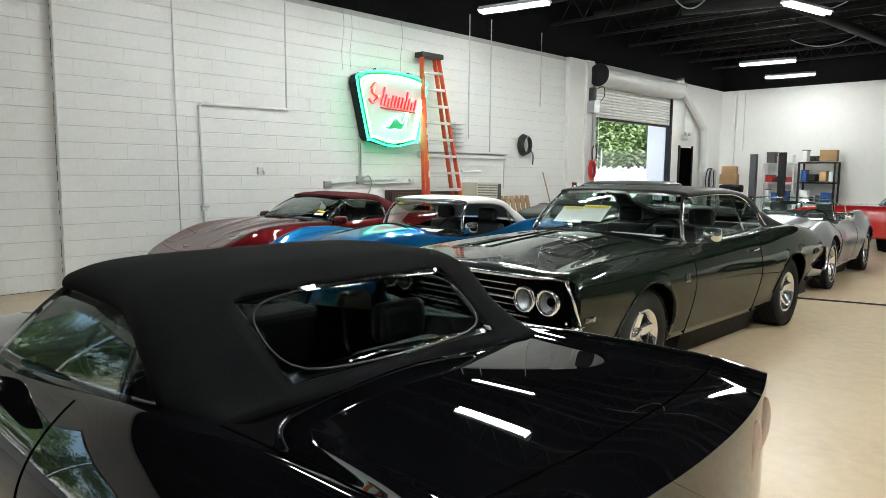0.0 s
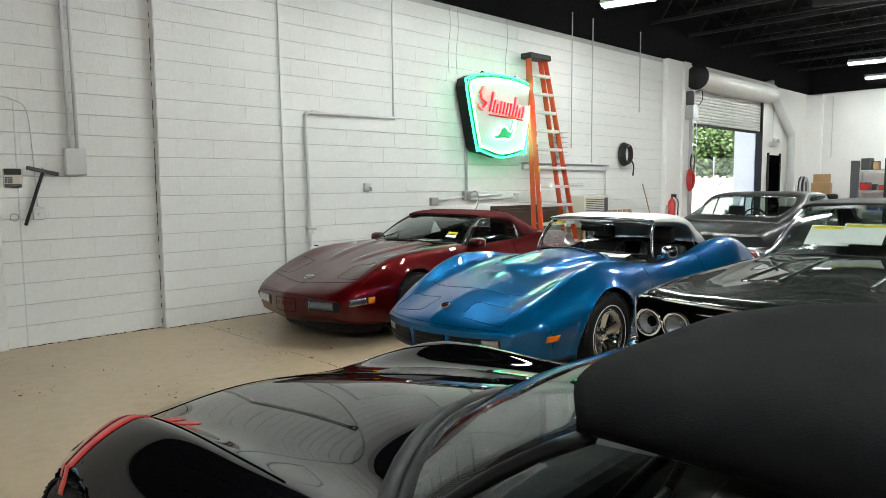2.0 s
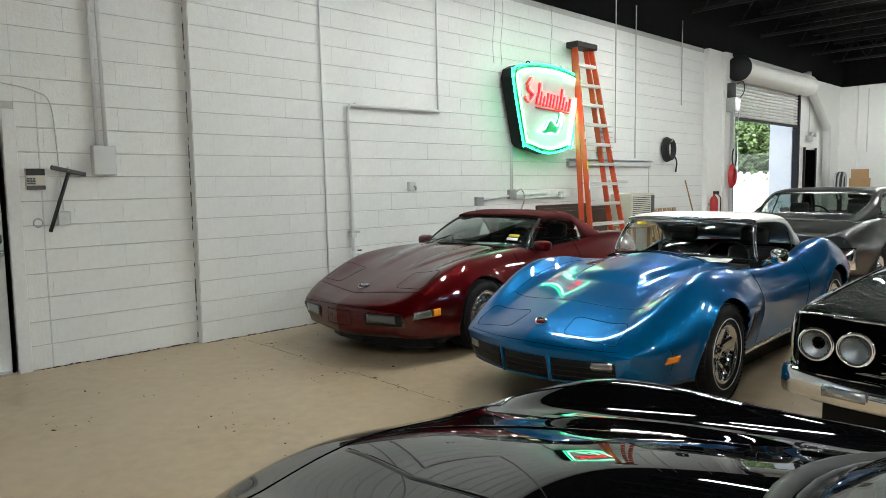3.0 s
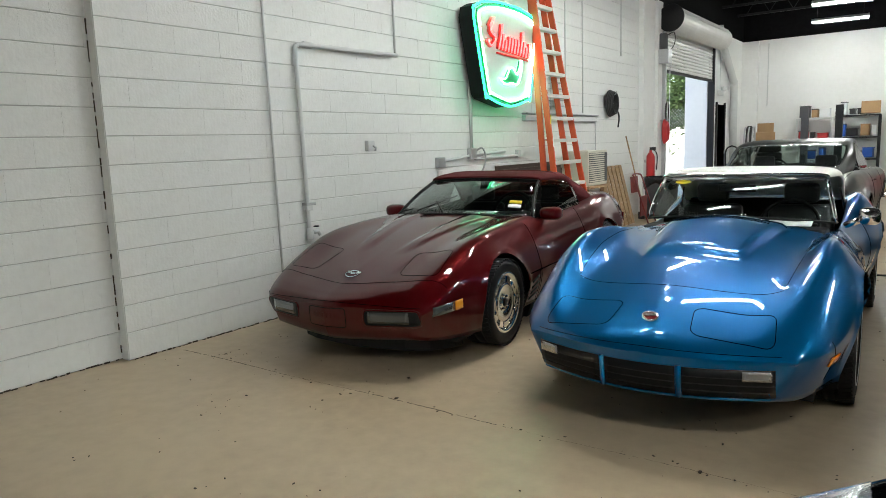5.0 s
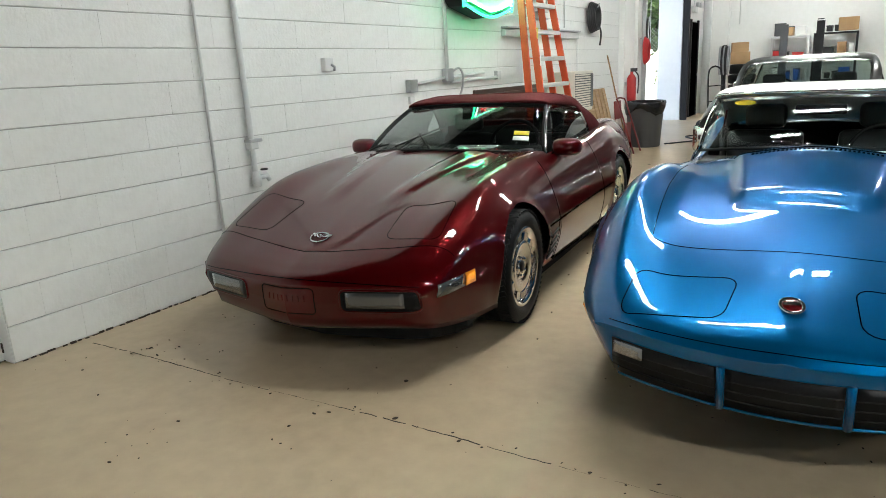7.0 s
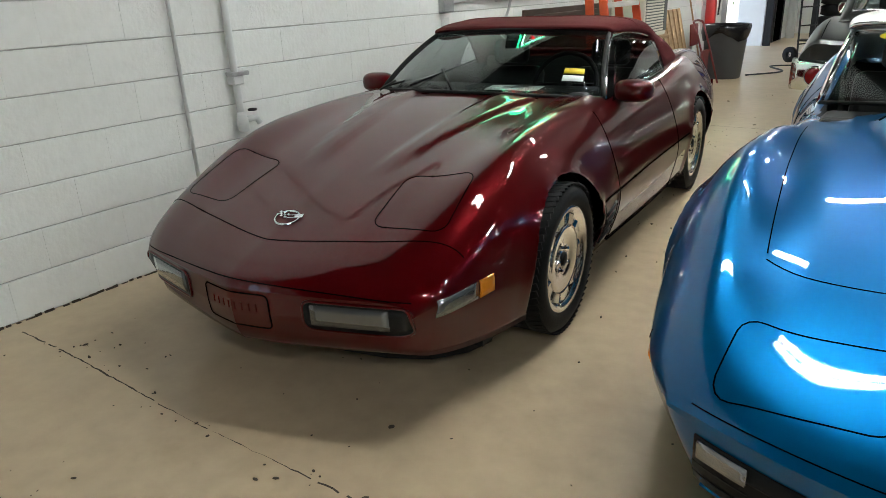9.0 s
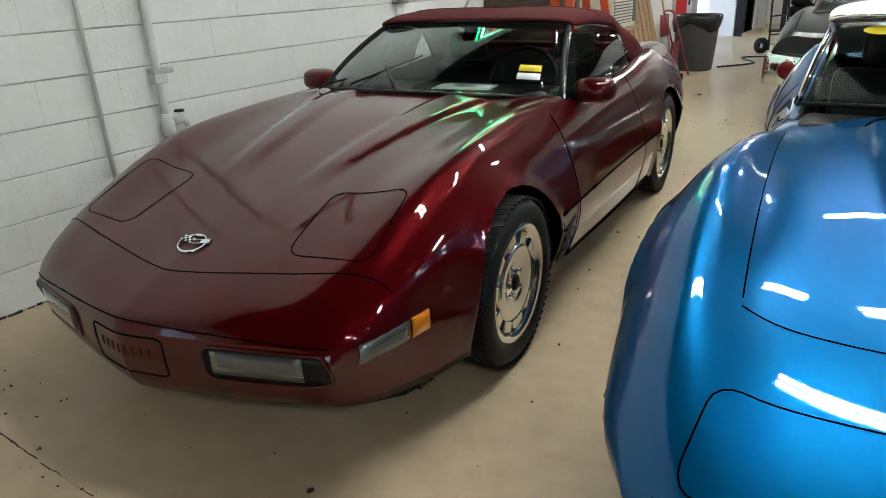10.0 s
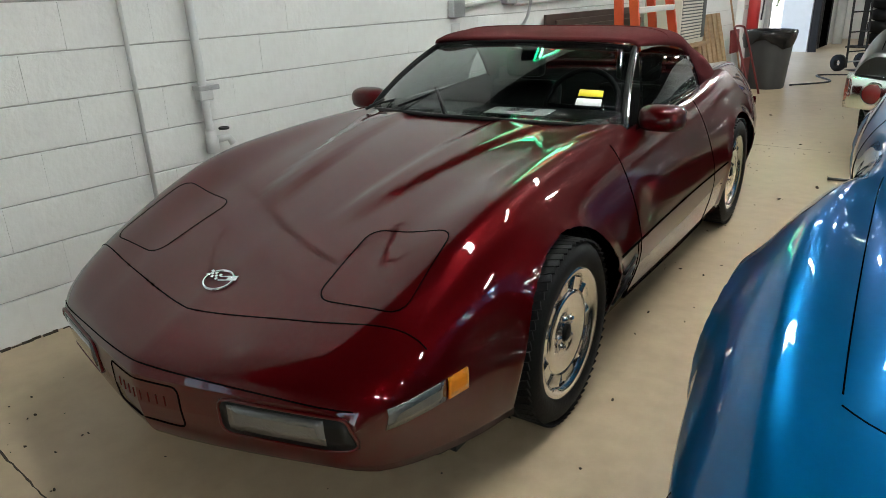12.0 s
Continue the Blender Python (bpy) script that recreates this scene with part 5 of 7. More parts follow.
    part("window_trim", tube(soften(rim, 10), 0.003, 6, closed=True), BLACK_PLASTIC, root, smooth=True)
    part("dashboard", box(-0.70, 0.70, 1.08, 1.34, 0.50, 0.82, 0.05, 3), INTERIOR, root)
    for x in (0.38, -0.38):
        seat(root, x, 1.92, 0.30, 0.52, 0.58)
    steering_wheel(root, 0.36, 1.50, 0.84)
    for sx in (1, -1):
        mirror_pod(root, 0.90, 1.36, 0.82, sx, BLACKPAINT, 0.21)
        for x in (0.42, 0.64):
            lamp = part("tail_lamp", add_lathe(bmesh.new(), [(0.0, 0.082), (0.012, 0.082), (0.016, 0.07), (0.018, 0.0)], 28, "y"), RED_LENS, root, "round red tail lamp", smooth=True)
            lamp.location = b.rear(sx * x, 0.76, -0.014)
        for y, w, r in ((0.0, 0.275, 0.33), (2.685, 0.325, 0.34)):
            arch_liner(root, 0.84, y, r, r + 0.035, sx)
            wheel(root, sx * (0.945 - w / 2), y, r, w, 0.24, sx, {"metal": CHROME, "spokes": 5, "w0": 0.03, "w1": 0.05, "dish": 0.03, "back": STEEL})
    part("underside", box(-0.80, 0.80, -0.5, 3.2, 0.15, 0.26), BLACK_TRIM, root)
    return root, b


# two-door coupe of the muscle kind, facing or backing to us
def coupe(m, paint, roof_paint, name, label, rear_lamps=False):
    root = thing(name, m, label, "car")
    keys = {
        "wb": ((-0.93, 0.84), (-0.5, 0.86), (1.4, 0.87), (2.845, 0.86), (4.05, 0.76)),
        "zb": ((-0.93, 0.42), (-0.85, 0.34), (-0.6, 0.27), (0.5, 0.24), (2.4, 0.24), (3.2, 0.28), (4.05, 0.44)),
        "wm": ((-0.93, 0.93), (-0.5, 0.955), (0.5, 0.96), (1.6, 0.955), (2.845, 0.965), (3.6, 0.93), (4.05, 0.88)),
        "zm": ((-0.93, 0.66), (0.0, 0.66), (2.0, 0.64), (2.845, 0.68), (4.05, 0.68)),
        "wf": ((-0.93, 0.87), (0.0, 0.875), (1.2, 0.88), (2.0, 0.87), (2.845, 0.86), (4.05, 0.78)),
        "zf": ((-0.93, 0.845), (-0.88, 0.865), (-0.4, 0.90), (0.4, 0.925), (1.2, 0.93), (2.0, 0.945), (2.6, 0.99), (3.1, 0.985), (3.7, 0.93), (4.0, 0.88), (4.05, 0.85)),
        "xv": ((-0.93, 0.60), (1.0, 0.62), (4.05, 0.55)),
        "zv": ((-0.93, 0.845), (-0.88, 0.87), (-0.4, 0.915), (0.4, 0.955), (1.0, 0.975), (2.0, 0.97), (3.1, 0.985), (3.7, 0.94), (4.0, 0.89), (4.05, 0.85)),
        "zc": ((-0.93, 0.85), (-0.88, 0.885), (-0.4, 0.945), (0.4, 1.015), (0.62, 1.025), (2.0, 0.98), (3.1, 0.99), (3.7, 0.95), (4.0, 0.90), (4.05, 0.86)),
    }
    b = Body(keys, -0.93, 4.05, ((-0.93, 0.06), (0.0, 0.0)), ((3.4, 0.0), (4.05, -0.08)), tub=(0.68, 2.45, 0.74, 0.42), arches=((0.0, 0.345, 0.395), (2.845, 0.35, 0.40)), flare=0.006)

    def region(s, j, left):
        if -0.84 < s < 0.58 and j >= b.jcrest + 4:
            return ("hood", 0)
        if 0.68 < s < 2.0 and SECT[0] <= j < b.jcrest:
            return ("door", 1 if left else 2)
        if s > 3.15 and j >= b.jcrest + 4:
            return ("boot_lid", 0)
        if s < 0.68 and j < b.jcrest + 4:
            return ("front_wing", 1 if left else 2)
        return ("body", 0)
    b.pieces(root, region, paint)
    for L in (True, False):
        sd = 1 if L else -1
        gap(root, b.line_j(b.jcrest + 4, -0.84, 0.58, L), 0.0035)
        gap(root, b.line_j(b.jcrest + 4, 3.15, 4.0, L), 0.0035)
        for s in (0.68, 2.0):
            gap(root, b.line_s(s, SECT[0], b.jcrest, L), 0.0035)
        for yy in (0.0, 2.845):
            q = [radians(a) for a in range(5, 176, 10)]
            part("arch_moulding", tube([b.side(yy + math.cos(a) * 0.41, 0.345 + math.sin(a) * 0.41, sd, 0.003) for a in q], 0.007, 6), paint, root, smooth=True)
        part("door_handle", tube((b.side(1.80, 0.845, sd, 0.02), b.side(1.92, 0.845, sd, 0.02)), 0.012, 8), CHROME, root, smooth=True)
        if not rear_lamps:
            em = write("wing_letters", "SS", 0.085, Matrix.Translation(b.side(0.52, 0.725, sd, 0.003)) @ pose(0, 0, 0, 90, 0, 90 * sd), CHROME, root, 0.003, "chrome letters on the wing")
            rows = [[b.side(-0.80 + 0.10 * i / 3, 0.565 + 0.035 * j / 2, sd, 0.004) for i in range(4)] for j in range(3)]
            sheet("side_marker", rows, DARK_LAMP, root, "", 0.006)
    for sx in (1, -1):
        top_line(b, root, [(0.24 * sx, -0.40), (0.24 * sx, 0.1), (0.26 * sx, 0.50)], 0.020, "bonnet_ridge", paint, -0.008)
        top_line(b, root, [(0.46 * sx, -0.40), (0.46 * sx, 0.1), (0.48 * sx, 0.50)], 0.020, "bonnet_ridge", paint, -0.008)
        top_line(b, root, [(0.25 * sx, -0.41), (0.45 * sx, -0.41)], 0.012, "vent_edge", CHROME, -0.003)
    # front: grille, lamps, bumper
    part("front_panel", box(-0.86, 0.86, -0.955, -0.86, 0.50, 0.84, 0.01), GAP, root)
    for k in range(5):
        part("grille_bar", tube([(x, -0.965 + 0.02 * (x / 0.9) ** 2, 0.60 + k * 0.045) for x in np.linspace(-0.48, 0.48, 14)], 0.006 if k not in (2,) else 0.012, 6), CHROME, root, smooth=True)
    part("grille_surround", tube([(x, -0.965 + 0.05 * (x / 0.9) ** 2, 0.835) for x in np.linspace(-0.87, 0.87, 24)], 0.014, 8), CHROME, root, smooth=True)
    part("grille_surround", tube([(x, -0.965 + 0.05 * (x / 0.9) ** 2, 0.575) for x in np.linspace(-0.87, 0.87, 24)], 0.012, 8), CHROME, root, smooth=True)
    if not rear_lamps:
        write("grille_letters", "SS", 0.085, pose(0, -0.985, 0.70, 90, 0, 0), CHROME, root, 0.006, "chrome letters on the grille")
    for sx in (1, -1):
        part("wing_edge_trim", tube(((sx * 0.872, -0.945, 0.835), (sx * 0.905, -0.90, 0.70), (sx * 0.925, -0.84, 0.50)), 0.011, 6), CHROME, root, smooth=True)
        for x in (0.585, 0.765):
            lamp = part("headlamp", add_lathe(bmesh.new(), [(0.0, 0.085), (-0.025, 0.085), (-0.03, 0.074), (-0.012, 0.07)], 32, "y"), CHROME, root, "round headlamp in a chrome ring", smooth=True)
            lamp.location = (sx * x, -0.992 + 0.025 * (x / 0.9) ** 2, 0.70)
            part("reflector", add_lathe(bmesh.new(), [(-0.010, 0.070), (0.016, 0.045), (0.026, 0.0)], 24, "y"), CLEAR_LAMP, lamp, smooth=True)
            part("lens", add_lathe(bmesh.new(), [(-0.012, 0.071), (-0.024, 0.05), (-0.030, 0.0)], 24, "y"), LENS, lamp, smooth=True).visible_shadow = False
    bum = []
    for x in np.linspace(-0.95, 0.95, 33):
        yb = -1.045 + 0.13 * abs(x / 0.95) ** 4
        bum.append([(x, yb + 0.07, 0.555), (x, yb + 0.02, 0.55), (x, yb, 0.53), (x, yb - 0.006, 0.48), (x, yb, 0.43), (x, yb + 0.03, 0.405), (x, yb + 0.09, 0.40)])
    sheet("front_bumper", bum, CHROME, root, "curved chrome bumper", 0.004)
    for sx in (1, -1):
        sheet("turn_lamp", [[(sx * (0.52 + 0.20 * i / 3), -1.052 + 0.02 * i / 3, 0.455 + 0.05 * j) for i in range(4)] for j in range(2)], CLEAR_LAMP, root, "", 0.006)
    # rear: bumper with round lamps
    bum = []
    for x in np.linspace(-0.92, 0.92, 33):
        yb = 4.12 - 0.13 * abs(x / 0.92) ** 4
        bum.append([(x, yb - 0.09, 0.735), (x, yb - 0.02, 0.73), (x, yb, 0.70), (x, yb + 0.008, 0.60), (x, yb, 0.51), (x, yb - 0.03, 0.48), (x, yb - 0.10, 0.47)])
    sheet("rear_bumper", bum, CHROME, root, "deep chrome rear bumper", 0.004)
    for sx in (1, -1):
        for x in (0.72, 0.50) if rear_lamps else ():
            lamp = part("tail_lamp", add_lathe(bmesh.new(), [(0.0, 0.085), (0.022, 0.085), (0.026, 0.072), (0.018, 0.07)], 30, "y"), CHROME, root, "round red tail lamp in the bumper", smooth=True)
            lamp.location = (sx * x, 4.10 - 0.05 * abs(x), 0.605)
            part("lens", add_lathe(bmesh.new(), [(0.018, 0.071), (0.030, 0.05), (0.034, 0.0)], 24, "y"), RED_LENS, lamp, smooth=True)
    part("tail_panel", box(-0.80, 0.80, 3.93, 3.99, 0.5, 0.83, 0.01), paint, root)
    # greenhouse
    base, head = arc_row(0.765, 0.58, 1.02, 0.22, 0.04), arc_row(0.61, 1.01, 1.365, 0.08, 0.025)
    windscreen(root, base, head, GLASS, CHROME, 0.016)
    low = [(0.815, 0.92, 0.965), (0.82, 1.4, 0.975), (0.805, 2.0, 0.995), (0.785, 2.38, 1.03)]
    high = [(0.635, 1.13, 1.325), (0.66, 1.55, 1.335), (0.672, 2.0, 1.315), (0.71, 2.28, 1.23)]
    side_glass(root, low, high, GLASS)
    rows, _ = roof_shell(root, {"w": ((1.0, 0.635), (1.5, 0.67), (2.0, 0.69), (2.4, 0.75), (3.25, 0.70)), "zt": ((1.0, 1.37), (1.3, 1.40), (1.8, 1.40), (2.1, 1.375), (2.5, 1.24), (3.25, 1.0)),
                                "ze": ((1.0, 1.335), (1.6, 1.34), (2.05, 1.315), (2.3, 1.18), (2.5, 1.02), (3.25, 0.98)), "bow": ((1.0, 0.07), (1.6, 0.0), (3.25, 0.0)), "sq": ((1.0, 0.42), (2.1, 0.42), (3.25, 0.36))}, 1.0, 3.25, "roof", roof_paint, "black vinyl covered roof" if roof_paint is VINYL_ROOF else "", cut=(22, 35, 9, 27))
    win = loop_on(rows, 22, 35, 9, 27, (0, 0.006, 0.010))
    g = sheet("rear_window", win, GLASS, root, "broad sloping rear window", 0.004)
    g.visible_shadow = False
    rim = [Vector(p) for p in win[0]] + [Vector(p) for p in win[1:, -1]] + [Vector(p) for p in win[-1][-2::-1]] + [Vector(p) for p in win[-2:0:-1, 0]]
    part("window_trim", tube(soften(rim), 0.007, 6, closed=True), CHROME, root, smooth=True)
    for sx in (1, -1):
        part("gutter_trim", tube([Vector((p[0] * sx * 1.015, p[1], p[2])) for p in bend([(0.64, 1.09, 1.325), (0.665, 1.6, 1.342), (0.68, 2.0, 1.32), (0.72, 2.30, 1.20), (0.785, 2.44, 1.03)], 6)], 0.009, 6), CHROME, root, smooth=True)
        part("belt_trim", tube([Vector((p[0] * sx, p[1], p[2])) for p in bend(low, 6)], 0.009, 6), CHROME, root, smooth=True)
        part("vent_pillar", tube(((0.80 * sx, 1.92, 0.99), (0.675 * sx, 1.94, 1.312)), 0.010, 6), CHROME, root, smooth=True)
    mirror_pod(root, 0.93, 0.98, 1.03, 1, CHROME, 0.14)
    part("dashboard", box(-0.72, 0.72, 0.80, 1.04, 0.58, 0.965, 0.04, 3), INTERIOR, root)
    for x in (0.38, -0.38):
        seat(root, x, 1.64, 0.42, 0.56, 0.66)
    part("rear_bench", box(-0.6, 0.6, 2.22, 2.36, 0.55, 0.98, 0.05, 3), SEAT_BLACK, root)
    steering_wheel(root, 0.38, 1.18, 0.95, 0.19)
    if not rear_lamps:
        for x, zz, w in ((-0.38, 1.10, 0.15), (-0.16, 1.12, 0.14)):
            s = part("window_sheet", box(-w, w, -0.001, 0.001, -0.11, 0.11), PAPER, root, "white price sheet behind the screen")
            s.matrix_local = pose(x, 0.90, zz + 0.04, -52, 0, 0)
            bar = part("sheet_heading", box(-w + 0.01, w - 0.01, -0.003, -0.001, 0.07, 0.10), YELLOW, s)
        s = part("paper_notice", box(-0.25, 0.25, -0.06, 0.06, 0, 0.003), PAPER, root, "white notice on the dashboard")
        s.matrix_local = pose(0.30, 0.84, 0.995, 8, 0, 0)
    for sx in (1, -1):
        for y, w in ((0.0, 0.23), (2.845, 0.28)):
            arch_liner(root, 0.85, y, 0.345, 0.395, sx)
            wheel(root, sx * (0.905 - w / 2), y, 0.345, w, 0.195, sx, {"metal": CHROME, "spokes": 5, "w0": 0.045, "w1": 0.035, "dish": 0.06, "back": STEEL_BLACK, "cap": CHROME}, steer=0)
    part("underside", box(-0.80, 0.80, -0.75, 3.7, 0.23, 0.34), BLACK_TRIM, root)
    return root, b


maroon_convertible(pose(1.39, 4.725, 0, 0, 0, 4.7))
blue_convertible(pose(3.64, 4.74, 0, 0, 0, 1.5), BLUE, CANVAS_WHITE, "sports_car", "metallic blue sports convertible with closed white vinyl top")
black_convertible(pose(5.15, 1.65, 0, 0, 0, -87))
coupe(pose(6.10, 4.85, 0, 0, 0, -1.0), GREEN, VINYL_ROOF, "coupe_car", "dark green two-door coupe with a black vinyl roof")
coupe(pose(3.22, 13.0, 0, 0, 0, 180), GREY, GREY, "parked_coupe_car", "primer grey two-door coupe with chrome rear bumper", rear_lamps=True)
blue_convertible(pose(5.85, 10.45, 0, 0, 0, 4.0), SILVER, CANVAS_BLACK, "open_sports_car", "silver open sports convertible parked behind the green coupe", top_up=False)

# ---- on the block wall ----
def place(name, bm, material, label, category, smooth=False, group=""):
    return tagged(part(name, bm, material, None, "", smooth), label, category, group)


# personnel door in the recessed stretch
door = thing("door_1", pose(-STEP, DOOR_Y0, 0), "white painted steel door in a white frame, shut", "door", kind="structure")
part("leaf", box(-0.10, -0.05, 0.02, 0.90, 0.025, 2.10, 0.004), DOOR_PAINT, door)
part("frame_side", box(-0.16, 0.035, 0.93, 1.03, 0, 2.20, 0.005), DOOR_PAINT, door)
part("frame_side", box(-0.16, 0.035, -0.10, 0.0, 0, 2.20, 0.005), DOOR_PAINT, door)
part("frame_head", box(-0.16, 0.035, 0.0, 0.93, 2.12, 2.20, 0.005), DOOR_PAINT, door)
part("door_seal", box(-0.09, -0.075, 0.90, 0.93, 0.0, 2.12), GAP, door)
part("push_bar", box(-0.05, 0.0, 0.10, 0.88, 1.10, 1.18, 0.01), BLACK_PLASTIC, door, "black push bar")
part("door_lock", add_lathe(bmesh.new(), [(0.0, 0.03), (0.02, 0.03), (0.028, 0.02), (0.03, 0.0)], 20, "x", pose(-0.05, 0.86, 1.02)), CHROME, door, smooth=True)
part("threshold", box(-0.18, 0.02, 0.0, 0.93, 0.0, 0.02), ALU, door)
W0 = -STEP
kp = thing("keypad", pose(W0, 1.75, 1.63), "white alarm keypad with a dark display beside the door", "keypad")
part("case", box(0, 0.03, -0.075, 0.075, -0.09, 0.09, 0.008, 2), BEIGE, kp)
part("display", box(0.03, 0.034, -0.07, 0.07, 0.03, 0.085, 0.002), BLACK_PLASTIC, kp)
for r in range(3):
    for k in range(3):
        part("key", box(0.03, 0.036, -0.065 + k * 0.022, -0.048 + k * 0.022, -0.045 + r * 0.02, -0.03 + r * 0.02), PLASTIC_GREY, kp)
part("flap", box(0.03, 0.036, -0.07, 0.07, -0.088, -0.055, 0.003), PLASTIC_GREY, kp)
sq = thing("squeegee", pose(W0 + 0.03, 2.0, 1.70), "black long-handled squeegee hung on the wall", "squeegee")
part("head", box(0, 0.03, -0.14, 0.14, -0.02, 0.015, 0.005, m=Matrix.Rotation(radians(-13), 4, "X")), PLASTIC_GREY, sq)
part("handle", tube(((0.012, 0.0, -0.02), (0.012, -0.17, -0.52)), 0.016, 8), BLACK_PLASTIC, sq, smooth=True)
part("clip", tube(((0.0, 0.0, 0.03), (0.03, 0.0, 0.0)), 0.006, 6), STEEL, sq)
pb = thing("wall_box", pose(W0, 2.29, 1.79), "white painted electrical box fed by conduits", "box")
part("case", box(0, 0.09, -0.095, 0.095, -0.13, 0.13, 0.006), PIPE_WHITE, pb)
part("latch", box(0.03, 0.05, 0.095, 0.105, -0.02, 0.06), BLACK_PLASTIC, pb)
for dy in (-0.04, 0.03):
    part("conduit", tube(((0.035, dy, 0.13), (0.035, dy - 0.02, 2.40)), 0.018, 10), PIPE_WHITE, pb, smooth=True)
sw = thing("switch_box", pose(W0, 1.95, 1.29), "small white switch plate low on the wall", "switch")
part("plate", box(0, 0.035, -0.05, 0.05, -0.06, 0.06, 0.01, 2), PIPE_WHITE, sw)
part("toggle", box(0.035, 0.048, -0.008, 0.008, -0.012, 0.012), BEIGE, sw)
place("wall_ring", tube([(W0 + 0.012, 1.75 + 0.035 * math.cos(q), 1.26 + 0.035 * math.sin(q)) for q in [2 * math.pi * i / 20 for i in range(20)]], 0.006, 6, True), STEEL, "steel ring set in the white wall", "ring", True)
place("wall_cable", tube(bend([(W0 + 0.01, 1.20, 2.42), (W0 + 0.01, 1.55, 2.41), (W0 + 0.01, 1.80, 2.36), (W0 + 0.01, 1.90, 2.27), (W0 + 0.01, 1.93, 1.95), (W0 + 0.01, 1.95, 1.36)], 6), 0.006, 6), PIPE_WHITE, "thin cable arching over the door frame", "cable", True)
place("trim_strip", box(W0, W0 + 0.006, 1.79, 1.80, 0.0, 2.35), PIPE_WHITE, "thin white strip beside the door", "trim")

# conduits and pipes
cd = thing("conduit_run", pose(0, 0, 0), "white painted conduit bent along the block wall", "conduit")
part("drop", tube(((0.03, 6.34, Z_WHITE + 0.6), (0.03, 6.34, 2.47)), 0.012, 8), PIPE_WHITE, cd, smooth=True)
part("run", tube(bend([(0.035, 6.36, 2.465), (0.035, 5.6, 2.458), (0.035, 5.02, 2.45), (0.035, 4.93, 2.43), (0.035, 4.91, 2.33), (0.035, 4.93, 1.6), (0.035, 4.945, 0.70)], 5), 0.022, 10), PIPE_WHITE, cd, smooth=True)
part("elbow", add_lathe(bmesh.new(), [(-0.05, 0.03), (0.05, 0.03)], 12, "y", pose(0.035, 5.06, 2.452)), PIPE_WHITE, cd, smooth=True)
part("bracket", box(0, 0.07, 4.90, 5.02, 0.99, 1.015, 0.004), STEEL, cd)
part("clamp", box(0.0, 0.062, 4.905, 4.985, 0.94, 1.0, 0.006), PIPE_WHITE, cd)
tap = part("valve", add_lathe(bmesh.new(), [(-0.055, 0.028), (-0.05, 0.034), (0.02, 0.034), (0.03, 0.028), (0.06, 0.028), (0.065, 0.0)], 14, "z", pose(0.04, 4.945, 0.72)), PIPE_WHITE, cd, "white pipe valve with a tap", smooth=True)
part("spout", tube(((0.04, 4.97, 0.73), (0.05, 5.04, 0.735), (0.055, 5.06, 0.70)), 0.02, 8), PIPE_WHITE, tap, smooth=True)
part("tap_handle", tube([(0.05 + 0.022 * math.cos(q), 5.02 + 0.022 * math.sin(q), 0.785) for q in [2 * math.pi * i / 12 for i in range(12)]], 0.007, 6, True), STEEL_BLACK, tap, smooth=True)
place("thin_conduit", tube(((0.022, 4.60, 0.0), (0.022, 4.585, 2.0), (0.022, 4.56, Z_WHITE + 0.5)), 0.011, 8), PIPE_WHITE, "thin white vertical conduit on the block wall", "conduit", True)
wb = thing("outlet_box", pose(0, 5.87, 1.52), "small white outlet box on the wall", "outlet")
part("case", box(0, 0.05, -0.055, 0.055, -0.055, 0.055, 0.008, 2), PIPE_WHITE, wb)
part("hook", tube(((0.05, 0.02, 0.0), (0.08, 0.03, -0.02), (0.07, 0.03, -0.05)), 0.012, 6), STEEL, wb, smooth=True)
jx = thing("junction_boxes", pose(0, 0, 0), "grey junction boxes joined by conduit under the sign", "junction box")
part("box_a", box(0, 0.06, 7.03, 7.17, 1.24, 1.36, 0.006), STEEL, jx)
part("box_a_low", box(0, 0.03, 7.06, 7.14, 1.13, 1.20, 0.004), PIPE_WHITE, jx)
part("box_b", box(0, 0.07, 7.72, 7.86, 1.31, 1.45, 0.008), STEEL, jx)
for a, b, z0, z1 in ((7.17, 7.72, 1.31, 1.36), (7.86, 8.62, 1.36, 1.39), (7.86, 8.98, 1.31, 1.33)):
    part("conduit", tube(((0.03, a, z0), (0.03, b, z1)), 0.016, 8), PIPE_WHITE, jx, smooth=True)
part("box_c", box(0, 0.05, 8.94, 9.04, 1.30, 1.40, 0.006), PIPE_WHITE, jx)
for dy in (-0.02, 0.02):
    part("riser", tube(((0.03, 7.79 + dy, 1.45), (0.03, 7.79 + dy, 2.4)), 0.012, 8), PIPE_WHITE, jx, smooth=True)
part("flex", tube(bend([(0.04, 7.84, 1.40), (0.10, 7.92, 1.45), (0.12, 7.97, 1.35), (0.10, 7.95, 1.20), (0.05, 7.9, 1.1)], 5), 0.012, 8), STEEL, jx, smooth=True)
for y in (7.45, 7.62, 8.75):
    place("drop_wire", tube(bend([(0.012, y, Z_WHITE), (0.012, y + 0.03, 3.9), (0.012, y - 0.02, 3.5), (0.012, y, 3.2)], 4), 0.004, 5), STEEL, "thin wire hanging down the white wall", "wire", True)
for y, z0 in ((10.55, 2.2), (11.2, 1.95), (12.9, 3.0)):
    place("thin_conduit", tube(((0.02, y, z0), (0.02, y, Z_WHITE + 0.4)), 0.011, 8), PIPE_WHITE, "thin white vertical conduit on the block wall", "conduit", True)

